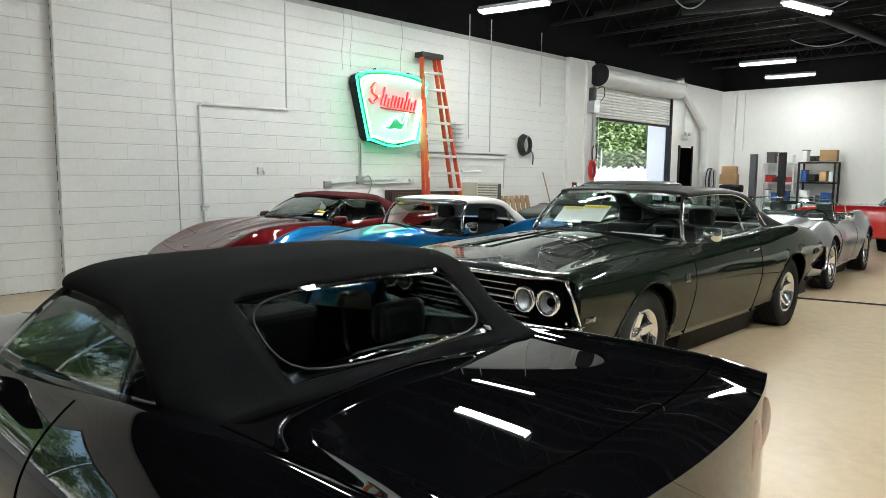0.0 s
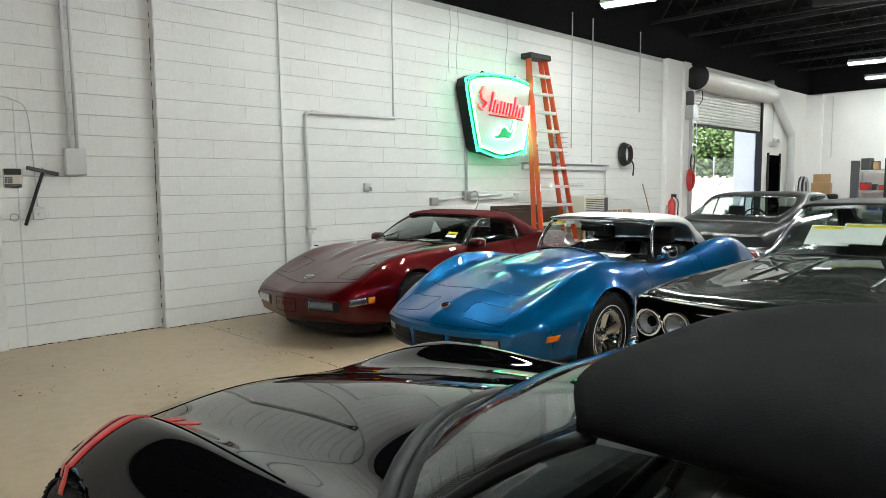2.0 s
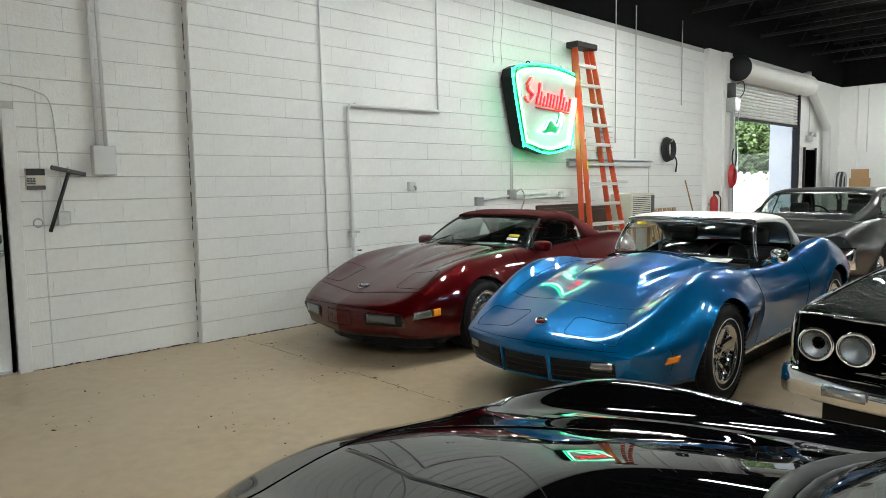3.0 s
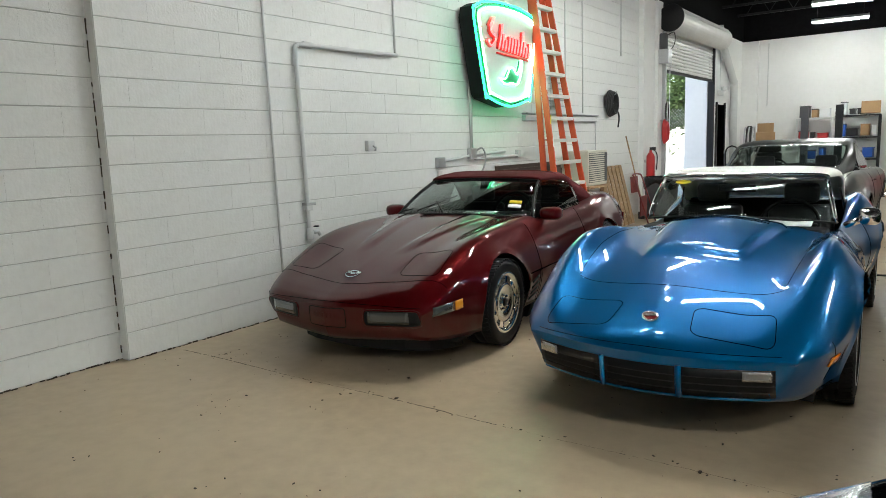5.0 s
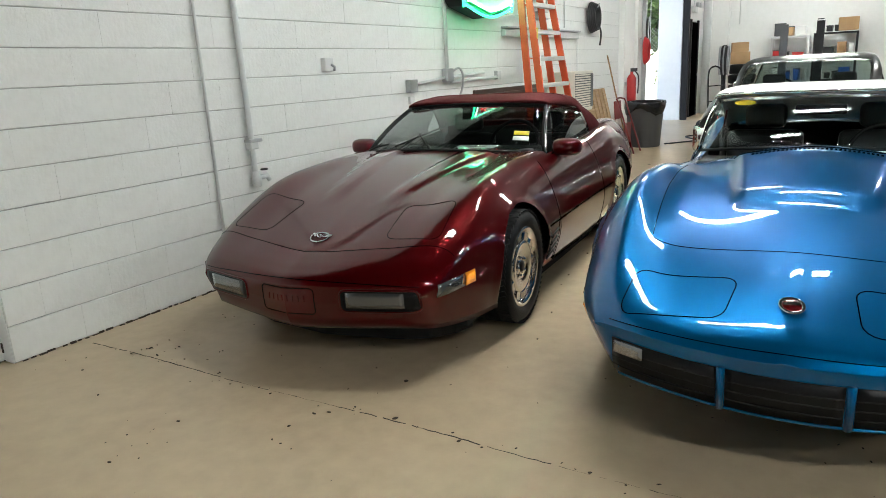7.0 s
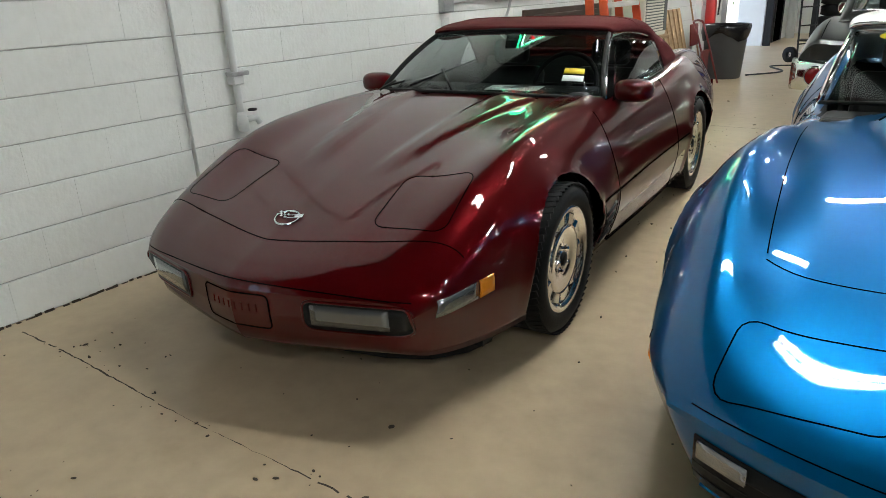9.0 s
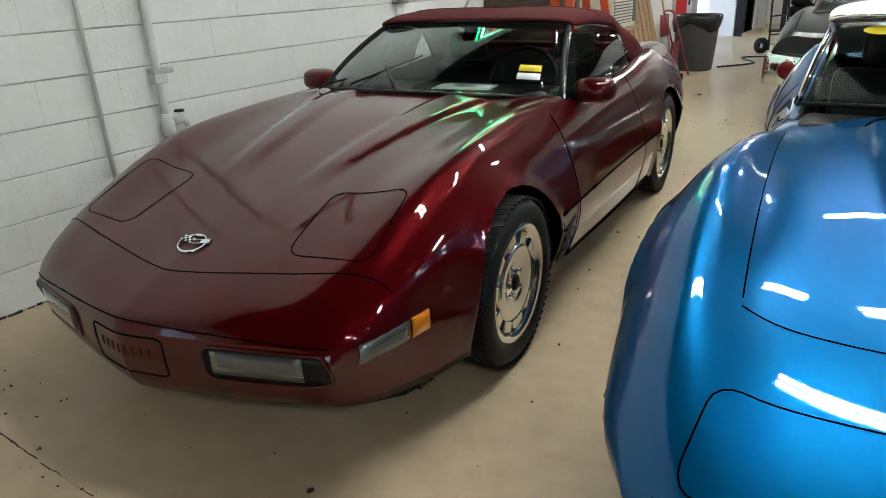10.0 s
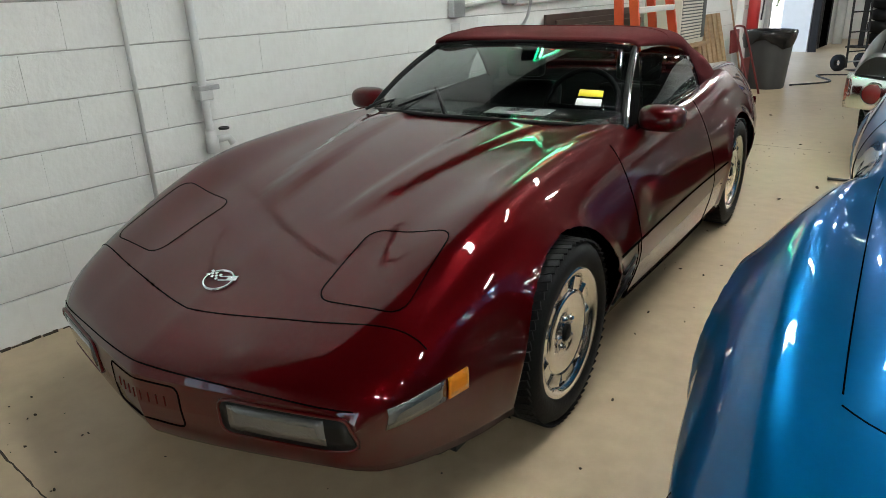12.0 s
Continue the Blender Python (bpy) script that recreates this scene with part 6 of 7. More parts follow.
# neon sign
SY, SZ, SX = 8.33, 2.58, 0.06
outline = [(-0.62, 0.60), (-0.3, 0.645), (0.0, 0.655), (0.3, 0.645), (0.62, 0.60), (0.76, 0.54), (0.80, 0.42), (0.58, -0.47), (0.52, -0.52), (0.0, -0.62), (-0.52, -0.52), (-0.58, -0.47), (-0.80, 0.42), (-0.76, 0.54)]
sign = thing("neon_sign", pose(SX, SY, SZ), "lit neon shop sign, green and red on white enamel", "sign")
part("case", prism(outline, 0.20, "x", 0.006), BLACK_TRIM, sign, "black sheet metal case")
face = part("face", prism([(a * 0.965, b * 0.96) for a, b in outline], 0.012, "x"), SIGN_FACE, sign, "white enamel face")
face.location.x = 0.199


def ring(k, x, r, material, name):
    pts = bend([(x, a * k, b * k) for a, b in outline + outline[:1]], 4)[:-1]
    return part(name, tube(pts, r, 8, True), material, sign, smooth=True)


rr = random.Random(5)
rim_band = part("border_band", tube([(0.213, a * 0.93, b * 0.925) for a, b in outline], 0.018, 6, True), SIGN_GREEN, sign)
ring(0.99, 0.215, 0.014, NEON_GREEN, "green_tube")
ring(0.885, 0.235, 0.012, NEON_WHITE, "pale_tube")
# abstract red script: slanted strokes only
ST = [((-0.50, 0.33), (-0.40, 0.44), (-0.48, 0.28), (-0.36, 0.20), (-0.47, 0.10), (-0.55, 0.16)),]
for st in ST:
    part("script_stroke", tube(bend([(0.228, a, b) for a, b in st], 4), 0.026, 8), SIGN_RED, sign, smooth=True)
    part("script_tube", tube(bend([(0.258, a, b) for a, b in st], 4), 0.010, 8), NEON_RED, sign, smooth=True)
for k in range(11):
    a = -0.29 + k * 0.076
    h = 0.30 if k in (0, 7) else (0.13 if k in (2, 9) else 0.19)
    st = bend([(0.228, a, 0.08 - 0.006 * k), (0.228, a + h * 0.20, 0.08 + h * 0.55 - 0.006 * k), (0.228, a + h * 0.28, 0.08 + h - 0.006 * k)], 3)
    part("script_stroke", tube(st, 0.017, 8), SIGN_RED, sign, smooth=True)
    part("script_tube", tube([(x + 0.03, y, z) for x, y, z in st], 0.009, 8), NEON_RED, sign, smooth=True)
part("script_bar", tube(((0.228, -0.30, 0.03), (0.228, 0.50, -0.01)), 0.012, 6), SIGN_RED, sign)
emblem = [(-0.26, -0.28), (-0.12, -0.27), (-0.02, -0.15), (0.08, -0.14), (0.17, -0.21), (0.24, -0.10), (0.27, -0.02), (0.30, -0.06), (0.24, -0.24), (0.16, -0.33), (0.02, -0.32), (-0.14, -0.34)]
em = part("emblem", prism(emblem, 0.02, "x"), SIGN_GREEN, sign, "plain green shape")
em.location.x = 0.213
part("emblem_tube", tube(bend([(0.245, a * 1.04, b) for a, b in emblem + emblem[:1]], 3)[:-1], 0.009, 8, True), NEON_WHITE, sign, smooth=True)
for y in (-0.32, 0.45):
    part("hanging_eye", tube([(0.10 + 0.03 * math.cos(q), y, 0.66 + 0.03 * math.sin(q)) for q in [2 * math.pi * i / 12 for i in range(12)]], 0.008, 6, True), STEEL_BLACK, sign, smooth=True)
part("support", box(-SX, 0.0, -0.3, 0.3, -0.2, 0.2), STEEL_BLACK, sign)

# orange step ladder
STEP_ALU = mat("dull_aluminium", (0.62, 0.61, 0.59), 0.5, 0.3, vary=0.2, vary_scale=8)
lad = thing("step_ladder", pose(0, 0, 0), "tall orange fibreglass step ladder standing open by the wall", "ladder")


def lad_pt(s, side, z, back=False):
    t = 1 - z / 3.60
    xf, xb = 0.26 + 0.56 * t, 0.20 + 0.40 * t
    ya, yb = 9.02 - 0.27 * t, 9.44 + 0.33 * t
    return Vector((xb if back else xf, (ya if side < 0 else yb) - (0.05 * side if back else 0), z))


for back in (False, True):
    for sd in (-1, 1):
        bm = bmesh.new()
        a, b = lad_pt(0, sd, 3.58, back), lad_pt(0, sd, 0.0, back)
        corners = [(-0.040, -0.014), (0.040, -0.014), (0.040, 0.014), (-0.040, 0.014)]
        lo, hi = [], []
        for cx, cy in corners:
            hi.append(bm.verts.new(a + Vector((cx, cy, 0))))
            lo.append(bm.verts.new(b + Vector((cx, cy, 0))))
        bm.faces.new(hi)
        bm.faces.new(lo[::-1])
        for i in range(4):
            bm.faces.new((hi[i], lo[i], lo[(i + 1) % 4], hi[(i + 1) % 4]))
        bmesh.ops.recalc_face_normals(bm, faces=bm.faces)
        rail = part("rail", bm, ORANGE_FIBRE, lad)
        part("foot", box(b.x - 0.05, b.x + 0.05, b.y - 0.022, b.y + 0.022, 0, 0.05, 0.006), BLACK_PLASTIC, rail)
    for k in range(11):
        z = 0.32 + k * 0.30
        a, b = lad_pt(0, -1, z, back), lad_pt(0, 1, z, back)
        if not back:
            bm = bmesh.new()
            add_box(bm, a.x - 0.04, a.x + 0.045, a.y, b.y, z - 0.035, z + 0.012, 0.004)
            part("step", bm, STEP_ALU, lad)
            if k < 2:
                for q in (0.25, 0.75):
                    y = a.y + (b.y - a.y) * q
                    part("knee_brace", tube(((a.x, y, z - 0.01), (a.x, a.y if q < 0.5 else b.y, z - 0.20)), 0.008, 5), ALU, lad)
        elif k % 2 == 0:
            part("rear_brace", tube((a, b), 0.012, 6), ALU, lad)
part("top_cap", box(0.13, 0.35, 8.96, 9.50, 3.57, 3.66, 0.012), BLACK_PLASTIC, lad)
for z in (1.45, 1.75, 2.2):
    p = lad_pt(0, -1, z)
    part("warning_label", box(p.x + 0.0405, p.x + 0.043, p.y - 0.012, p.y + 0.012, z - 0.10, z + 0.10), PAPER if z != 1.75 else YELLOW, lad)

# steel rail shelf with brackets, and a rack of pins
rl = thing("wall_rail", pose(0, 0, 0), "pale steel rail along the wall with hanging wire", "rail")
part("channel", box(0.0, 0.07, 9.15, 11.68, 1.80, 1.88, 0.008), PIPE_WHITE, rl)
part("top_bar", box(0.0, 0.10, 9.15, 11.68, 1.895, 1.915, 0.004), STEEL, rl)
part("end_wire", tube(((0.05, 11.64, 1.80), (0.06, 11.62, 1.2)), 0.006, 6), STEEL, rl)
pr = thing("pin_rack", pose(0, 0, 0), "small rack of steel pins on the wall", "rack")
for k in range(6):
    part("pin", box(0.0, 0.16, 9.98, 10.26, 2.02 + k * 0.085, 2.03 + k * 0.085), STEEL, pr)
part("rack_back", box(0.0, 0.01, 10.05, 10.20, 1.98, 2.50), PIPE_WHITE, pr)
sl = thing("wall_bracket", pose(0, 10.62, 1.52), "pale steel bracket fixed to the wall", "bracket")
part("arm", box(0, 0.06, -0.28, 0.28, 0, 0.05, 0.006), PIPE_WHITE, sl)

# dark board, air conditioner, pallet wood
bd = thing("panel_stack", pose(0, 0, 0), "stack of dark brown panels leaning on the wall", "panels")
for k in range(3):
    bm = box(0.02 + k * 0.05, 0.05 + k * 0.05, 8.35 + k * 0.10, 10.25 - k * 0.06, 0.0, 1.20 - k * 0.05, 0.004)
    part("panel", bm, BROWN_PANEL, bd)
ac = thing("air_conditioner", pose(0.12, 10.26, 0.80), "beige window air conditioner with louvred front", "air conditioner")
part("case", box(0, 0.40, 0, 0.74, 0, 0.54, 0.015, 2), BEIGE, ac)
part("grille_recess", box(0.395, 0.404, 0.03, 0.60, 0.05, 0.50), PLASTIC_GREY, ac)
for k in range(14):
    part("louvre", box(0.40, 0.415, 0.03, 0.60, 0.06 + k * 0.032, 0.078 + k * 0.032), BEIGE, ac)
part("control_panel", box(0.40, 0.412, 0.62, 0.72, 0.05, 0.50, 0.003), PLASTIC_GREY, ac)
st = thing("wooden_stand", pose(0.10, 10.22, 0), "rough wooden stand under the air conditioner", "stand")
for y in (0.06, 0.70):
    for x in (0.06, 0.38):
        part("leg", box(x - 0.035, x + 0.035, y - 0.035, y + 0.035, 0, 0.76, 0.004), WOOD, st)
part("shelf", box(0, 0.46, 0, 0.78, 0.76, 0.80, 0.004), WOOD, st)
pal = thing("pallet", pose(0.55, 11.25, 0), "worn wooden pallet leaning upright against the wall", "pallet")
lean = Matrix.Rotation(radians(-14), 4, "Y")
for k in range(6):
    part("slat", box(0.0, 0.02, -0.05 + k * 0.17, 0.07 + k * 0.17, 0.03, 1.08, 0.003, m=lean), WOOD, pal)
for z in (0.08, 0.5, 0.94):
    part("bearer", box(-0.09, 0.0, -0.05, 0.92, z, z + 0.09, 0.003, m=lean), WOOD, pal)
cr = thing("folded_chair", pose(0.62, 12.35, 0), "folded dark red metal chair leaning on the wall", "chair")
part("frame", tube(bend([(0.12, 0.0, 0.0), (-0.12, 0.0, 0.75), (-0.18, 0.05, 0.86), (-0.18, 0.35, 0.86), (-0.12, 0.40, 0.75), (0.12, 0.40, 0.0)], 5), 0.014, 8), mat("dark_red_enamel", (0.16, 0.02, 0.02), 0.4), cr, smooth=True)
part("back_panel", box(-0.17, -0.15, 0.03, 0.37, 0.55, 0.84, 0.006, m=Matrix.Rotation(radians(-4), 4, "Y")), MATS["dark_red_enamel"], cr)
part("seat_panel", box(-0.05, -0.03, 0.03, 0.37, 0.12, 0.48, 0.006), MATS["dark_red_enamel"], cr)
can = thing("trash_can", pose(0.62, 13.42, 0), "tall grey plastic trash can lined with a black bag", "trash can")
part("bin", lathe([(0.0, 0.0), (0.0, 0.25), (0.02, 0.26), (0.70, 0.315), (0.72, 0.33), (0.75, 0.33), (0.75, 0.31), (0.10, 0.25)], 32, "z"), PLASTIC_GREY, can, smooth=True)
bag = bmesh.new()
rb = random.Random(9)
rows = []
for j, (z, r) in enumerate(((0.60, 0.318), (0.66, 0.338), (0.74, 0.345), (0.775, 0.335), (0.765, 0.305), (0.60, 0.27), (0.5, 0.0))):
    rows.append([bag.verts.new(((r + rb.uniform(-0.012, 0.012)) * math.cos(q), (r + rb.uniform(-0.012, 0.012)) * math.sin(q), z + rb.uniform(-0.02, 0.02) * (j < 2) + (0.06 * math.sin(3 * q) if j == 0 else 0))) for q in [2 * math.pi * i / 36 for i in range(36)]])
for A, B in zip(rows, rows[1:]):
    for i in range(36):
        bag.faces.new((A[i], A[(i + 1) % 36], B[(i + 1) % 36], B[i]))
part("bin_bag", bag, mat("black_bag_film", (0.01, 0.01, 0.011), 0.25), can, "black bag folded over the rim", smooth=True)
hz = thing("hose_coil", pose(0.10, 12.28, 2.13), "black hose coiled on a wall hook", "hose")
for k in range(5):
    part("coil", tube([(0.02 * k - 0.04, (0.19 - 0.012 * k) * math.cos(q) + 0.01 * k, (0.22 - 0.01 * k) * math.sin(q)) for q in [2 * math.pi * i / 28 for i in range(28)]], 0.017, 8, True), BLACK_PLASTIC, hz, smooth=True)
part("tail", tube(bend([(0.0, 0.18, -0.08), (0.02, 0.27, -0.22), (0.0, 0.28, -0.42)], 5), 0.015, 8), BLACK_PLASTIC, hz, smooth=True)
part("hook", tube(((-0.10, 0.0, 0.15), (0.06, 0.0, 0.15), (0.08, 0.0, 0.20)), 0.012, 6), STEEL, hz)
br = thing("broom", pose(0.10, 12.95, 0), "broom leaning against the white wall", "broom")
part("handle", tube(((0.25, 0.30, 0.12), (0.0, 0.0, 1.55)), 0.013, 8), WOOD, br, smooth=True)
part("brush_head", box(0.20, 0.32, 0.10, 0.52, 0.0, 0.13, 0.01), BLACK_PLASTIC, br)
fe = thing("fire_extinguisher", pose(0.22, 13.98, 0.72), "red fire extinguisher hung on the pier", "extinguisher")
part("cylinder", lathe([(0.0, 0.0), (0.0, 0.07), (0.02, 0.08), (0.42, 0.08), (0.48, 0.05), (0.50, 0.025), (0.54, 0.025), (0.54, 0.0)], 20, "z"), RED_PLASTIC, fe, smooth=True)
part("valve_handle", box(-0.02, 0.10, -0.015, 0.015, 0.54, 0.60, 0.005), BLACK_PLASTIC, fe)
part("nozzle_hose", tube(bend([(0.04, 0.0, 0.56), (0.10, 0.08, 0.45), (0.09, 0.09, 0.15)], 5), 0.012, 8), BLACK_PLASTIC, fe, smooth=True)
part("wall_hook", box(-0.13, -0.07, -0.03, 0.03, 0.30, 0.36), STEEL, fe)
rh = thing("cord_reel", pose(0.26, 14.70, 1.62), "red cord wound on a hook by the shutter", "cord reel")
for k in range(6):
    part("cord_loop", tube([(0.012 * k, 0.13 * math.cos(q) * (1 - 0.05 * k), (0.24 - 0.012 * k) * math.sin(q)) for q in [2 * math.pi * i / 20 for i in range(20)]], 0.015, 6, True), RED_PLASTIC, rh, smooth=True)
part("black_loop", tube([(0.03, 0.10 * math.cos(q) + 0.05, 0.40 + 0.18 * math.sin(q)) for q in [2 * math.pi * i / 18 for i in range(18)]], 0.016, 6, True), BLACK_PLASTIC, rh, smooth=True)
part("hook", tube(((-0.10, 0.0, 0.22), (0.05, 0.0, 0.22), (0.06, 0.0, 0.60)), 0.010, 6), STEEL, rh)

# roller shutter, half open
sh = thing("roller_shutter", pose(0, 0, 0), "white steel roller shutter drawn half way up", "shutter")
for k in range(17):
    z = 2.90 + k * 0.072
    part("slat", prism([(0.10, z), (0.125, z + 0.018), (0.125, z + 0.052), (0.10, z + 0.068), (0.09, z + 0.035)], ROLL_Y1 - ROLL_Y0 + 0.1, "y"), SHUTTER, sh).location.y = ROLL_Y0 - 0.05
part("bottom_bar", box(0.08, 0.14, ROLL_Y0 - 0.05, ROLL_Y1 + 0.05, 2.84, 2.90, 0.004), STEEL_BLACK, sh)
part("coil_hood", lathe([(ROLL_Y0 - 0.02, 0.0), (ROLL_Y0 - 0.02, 0.25), (ROLL_Y1 + 0.02, 0.25), (ROLL_Y1 + 0.02, 0.0)], 28, "y", pose(0.32, 0, 3.86)), SHUTTER, sh, "rolled shutter coil", smooth=False)
for k in range(5):
    q = radians(20 + k * 30)
    part("coil_rib", tube(((0.32 + 0.255 * math.cos(q), ROLL_Y0, 3.86 + 0.255 * math.sin(q)), (0.32 + 0.255 * math.cos(q), ROLL_Y1, 3.86 + 0.255 * math.sin(q))), 0.008, 5), SHUTTER, sh)
for y in (ROLL_Y0 - 0.02, ROLL_Y1 + 0.02):
    part("guide", box(0.17 if y < 16 else 0.02, 0.24 if y < 16 else 0.17, y - 0.04, y + 0.04, 0.0, 3.7, 0.004), STEEL if y < 16 else STEEL_BLACK, sh)
part("end_wheel", lathe([(0, 0.0), (0, 0.26), (0.03, 0.27), (0.06, 0.26), (0.06, 0.0)], 24, "y", pose(0.34, ROLL_Y0 - 0.12, 3.86)), STEEL_BLACK, sh, smooth=True)
op = thing("shutter_motor", pose(0.20, 14.72, 3.25), "grey shutter motor and gearbox on the pier", "motor")
part("motor_case", lathe([(0.0, 0.0), (0.0, 0.10), (0.30, 0.10), (0.32, 0.06), (0.32, 0.0)], 18, "z"), PLASTIC_GREY, op, smooth=True)
part("gearbox", box(-0.05, 0.16, -0.14, 0.10, -0.28, 0.0, 0.01), STEEL, op)
part("cable_loop", tube(bend([(0.08, 0.1, 0.3), (0.15, 0.25, 0.35), (0.14, 0.32, 0.15), (0.08, 0.22, 0.0)], 5), 0.010, 6), STEEL_BLACK, op, smooth=True)
part("hand_chain", tube(((0.10, 0.16, -0.2), (0.10, 0.18, -2.2)), 0.008, 5), STEEL, op)

# far end: dark doorway, emergency light, slanting duct, shelving, tyres
dw = thing("cabinet_door", pose(0.004, 19.72, 0), "tall narrow black door set in the white wall", "door", kind="structure")
part("leaf", box(0.0, 0.03, 0.06, 0.86, 0.0, 2.32, 0.004), GAP, dw)
part("frame_side", box(0.0, 0.05, 0.0, 0.06, 0.0, 2.38, 0.004), STEEL_BLACK, dw)
part("frame_side", box(0.0, 0.05, 0.86, 0.92, 0.0, 2.38, 0.004), STEEL_BLACK, dw)
part("handle", box(0.03, 0.07, 0.74, 0.80, 1.0, 1.12, 0.005), CHROME, dw)
el = thing("emergency_light", pose(0.02, 20.0, 2.62), "twin-head emergency light over the black door", "light fitting")
part("case", box(0, 0.08, -0.16, 0.16, -0.07, 0.07, 0.01), PIPE_WHITE, el)
for y in (-0.12, 0.16):
    part("head", lathe([(0.0, 0.0), (0.0, 0.05), (0.07, 0.065), (0.075, 0.0)], 16, "x", pose(0.08, y, 0.10)), PIPE_WHITE, el, smooth=True)
part("feed", tube(((0.02, 0, 0.07), (0.02, 0, 1.6)), 0.010, 6), PIPE_WHITE, el)
place("slanting_duct", tube(bend([(0.16, 19.35, Z_WHITE + 0.05), (0.16, 19.6, 3.9), (0.16, 20.9, 3.0), (0.16, 21.05, 2.7), (0.16, 21.08, 0.0)], 6), 0.10, 12), PIPE_WHITE, "white painted duct slanting down the wall", "duct", True)
place("thin_conduit", tube(((0.7, Y_FAR - 0.02, 2.3), (0.7, Y_FAR - 0.02, 4.1)), 0.012, 8), PIPE_WHITE, "thin white vertical conduit on the end wall", "conduit", True)


def shelf_unit(m, w, d, h, n, metal, label):
    root = thing("shelving_unit", m, label, "shelf", "garage shelving")
    for x in (0, w):
        for y in (0, d):
            part("post", box(x - 0.025, x + 0.025, y - 0.025, y + 0.025, 0, h, 0.003), metal, root)
    for k in range(n):
        part("shelf_board", box(-0.02, w + 0.02, -0.02, d + 0.02, 0.15 + (h - 0.17) * k / (n - 1) - 0.02, 0.15 + (h - 0.17) * k / (n - 1) + 0.02, 0.003), metal, root)
    return root


shelf_unit(pose(1.62, 22.1, 0), 0.86, 0.45, 1.88, 4, PIPE_WHITE, "white shelving unit holding tubs and parts")
shelf_unit(pose(2.62, 22.1, 0), 0.95, 0.45, 1.92, 4, STEEL_BLACK, "black shelving unit crowded with tools and boxes")
rs = random.Random(21)
goods = ((BLUE_PLASTIC, "blue plastic tub on a shelf", "tub"), (BLACK_PLASTIC, "black tool case on a shelf", "tool case"), (PLASTIC_GREY, "grey parts bin on a shelf", "bin"), (CARDBOARD, "small cardboard box on a shelf", "box"), (RED_PLASTIC, "red oil can on a shelf", "can"), (PAPER, "white bottle on a shelf", "bottle"))
for x0, w, h, n in ((1.66, 0.78, 1.88, 4), (2.66, 0.87, 1.92, 4)):
    for k in range(n):
        z = 0.17 + (h - 0.17) * k / (n - 1) + 0.021
        x = x0
        while x < x0 + w - 0.12:
            g = rs.choice(goods)
            bw, bh = rs.uniform(0.10, 0.26), rs.uniform(0.12, 0.34)
            root = thing("shelf_item", pose(x + bw / 2, 22.32, z, 0, 0, rs.uniform(-8, 8)), g[1], g[2])
            part("body", box(-bw / 2, bw / 2, -0.14, 0.14, 0, bh, 0.02, 2), g[0], root)
            part("lid", box(-bw / 2 - 0.006, bw / 2 + 0.006, -0.146, 0.146, bh - 0.02, bh + 0.008, 0.006), g[0] if rs.random() < 0.6 else PLASTIC_GREY, root)
            x += bw + rs.uniform(0.02, 0.10)
bx = thing("cardboard_box", pose(3.35, 22.3, 1.945, 0, 0, 5), "closed cardboard box on top of the shelving", "box")
part("carton", box(-0.22, 0.22, -0.16, 0.16, 0, 0.32, 0.005), CARDBOARD, bx)
part("tape", box(-0.03, 0.03, -0.162, 0.162, 0.318, 0.324), BEIGE, bx)
for x, y in ((2.85, 20.0), (2.10, 20.0)):
    po = thing("lift_post", pose(x, y, 0), "dark grey steel post of a car lift", "post", "lift posts")
    part("column", prism([(-0.08, -0.08), (0.08, -0.08), (0.08, 0.08), (0.055, 0.08), (0.055, -0.055), (-0.055, -0.055), (-0.055, 0.08), (-0.08, 0.08)], 2.14 if x > 2.5 else 2.10, "z"), STEEL_BLACK if x > 2.5 else PLASTIC_GREY, po)
    part("base_plate", box(-0.22, 0.22, -0.2, 0.2, 0, 0.02, 0.004), STEEL_BLACK, po)
    part("carriage", box(-0.06, 0.06, -0.10, -0.05, 0.6, 0.95, 0.01), STEEL_BLACK, po)
for k in range(5):
    ty = thing("spare_tyre", pose(1.05 + rs.uniform(-.03, .03), 21.2 + rs.uniform(-.03, .03), 0.12 + k * 0.25, 0, 0, k * 40), "black car tyre lying in a stack", "tyre", "stack of tyres")
    part("casing", lathe([(-0.11, 0.20), (-0.12, 0.26), (-0.09, 0.34), (0.09, 0.34), (0.12, 0.26), (0.11, 0.20), (0.0, 0.24), (-0.11, 0.20)], 32, "z"), RUBBER, ty, smooth=True)
tb2 = thing("cardboard_box", pose(0.98, 21.15, 1.245, 0, 0, 12), "brown cardboard box on the stack of tyres", "box")
part("carton", box(-0.24, 0.24, -0.22, 0.22, 0, 0.30, 0.005), CARDBOARD, tb2)
part("upper_carton", box(-0.20, 0.20, -0.18, 0.20, 0.302, 0.54, 0.005), CARDBOARD, tb2)
part("tape", box(-0.02, 0.02, -0.182, 0.202, 0.538, 0.544), BEIGE, tb2)
ht = thing("hand_truck", pose(1.35, 15.9, 0, 0, 0, 60), "black two-wheeled hand truck standing on the floor", "hand truck")
for x in (-0.2, 0.2):
    part("upright", tube(bend([(x, 0.0, 0.06), (x, 0.04, 0.9), (x * 0.8, 0.06, 1.2), (0, 0.06, 1.27)], 4), 0.016, 8), STEEL_BLACK, ht, smooth=True)
    w = part("wheel", lathe([(-0.03, 0.05), (-0.03, 0.13), (0.03, 0.13), (0.03, 0.05), (-0.03, 0.05)], 20, "x"), RUBBER, ht, smooth=True)
    w.location = (x * 1.3, 0.10, 0.13)
for z in (0.3, 0.6, 0.9):
    part("crossbar", tube(((-0.2, 0.02, z), (0.2, 0.02, z)), 0.012, 6), STEEL_BLACK, ht, smooth=True)
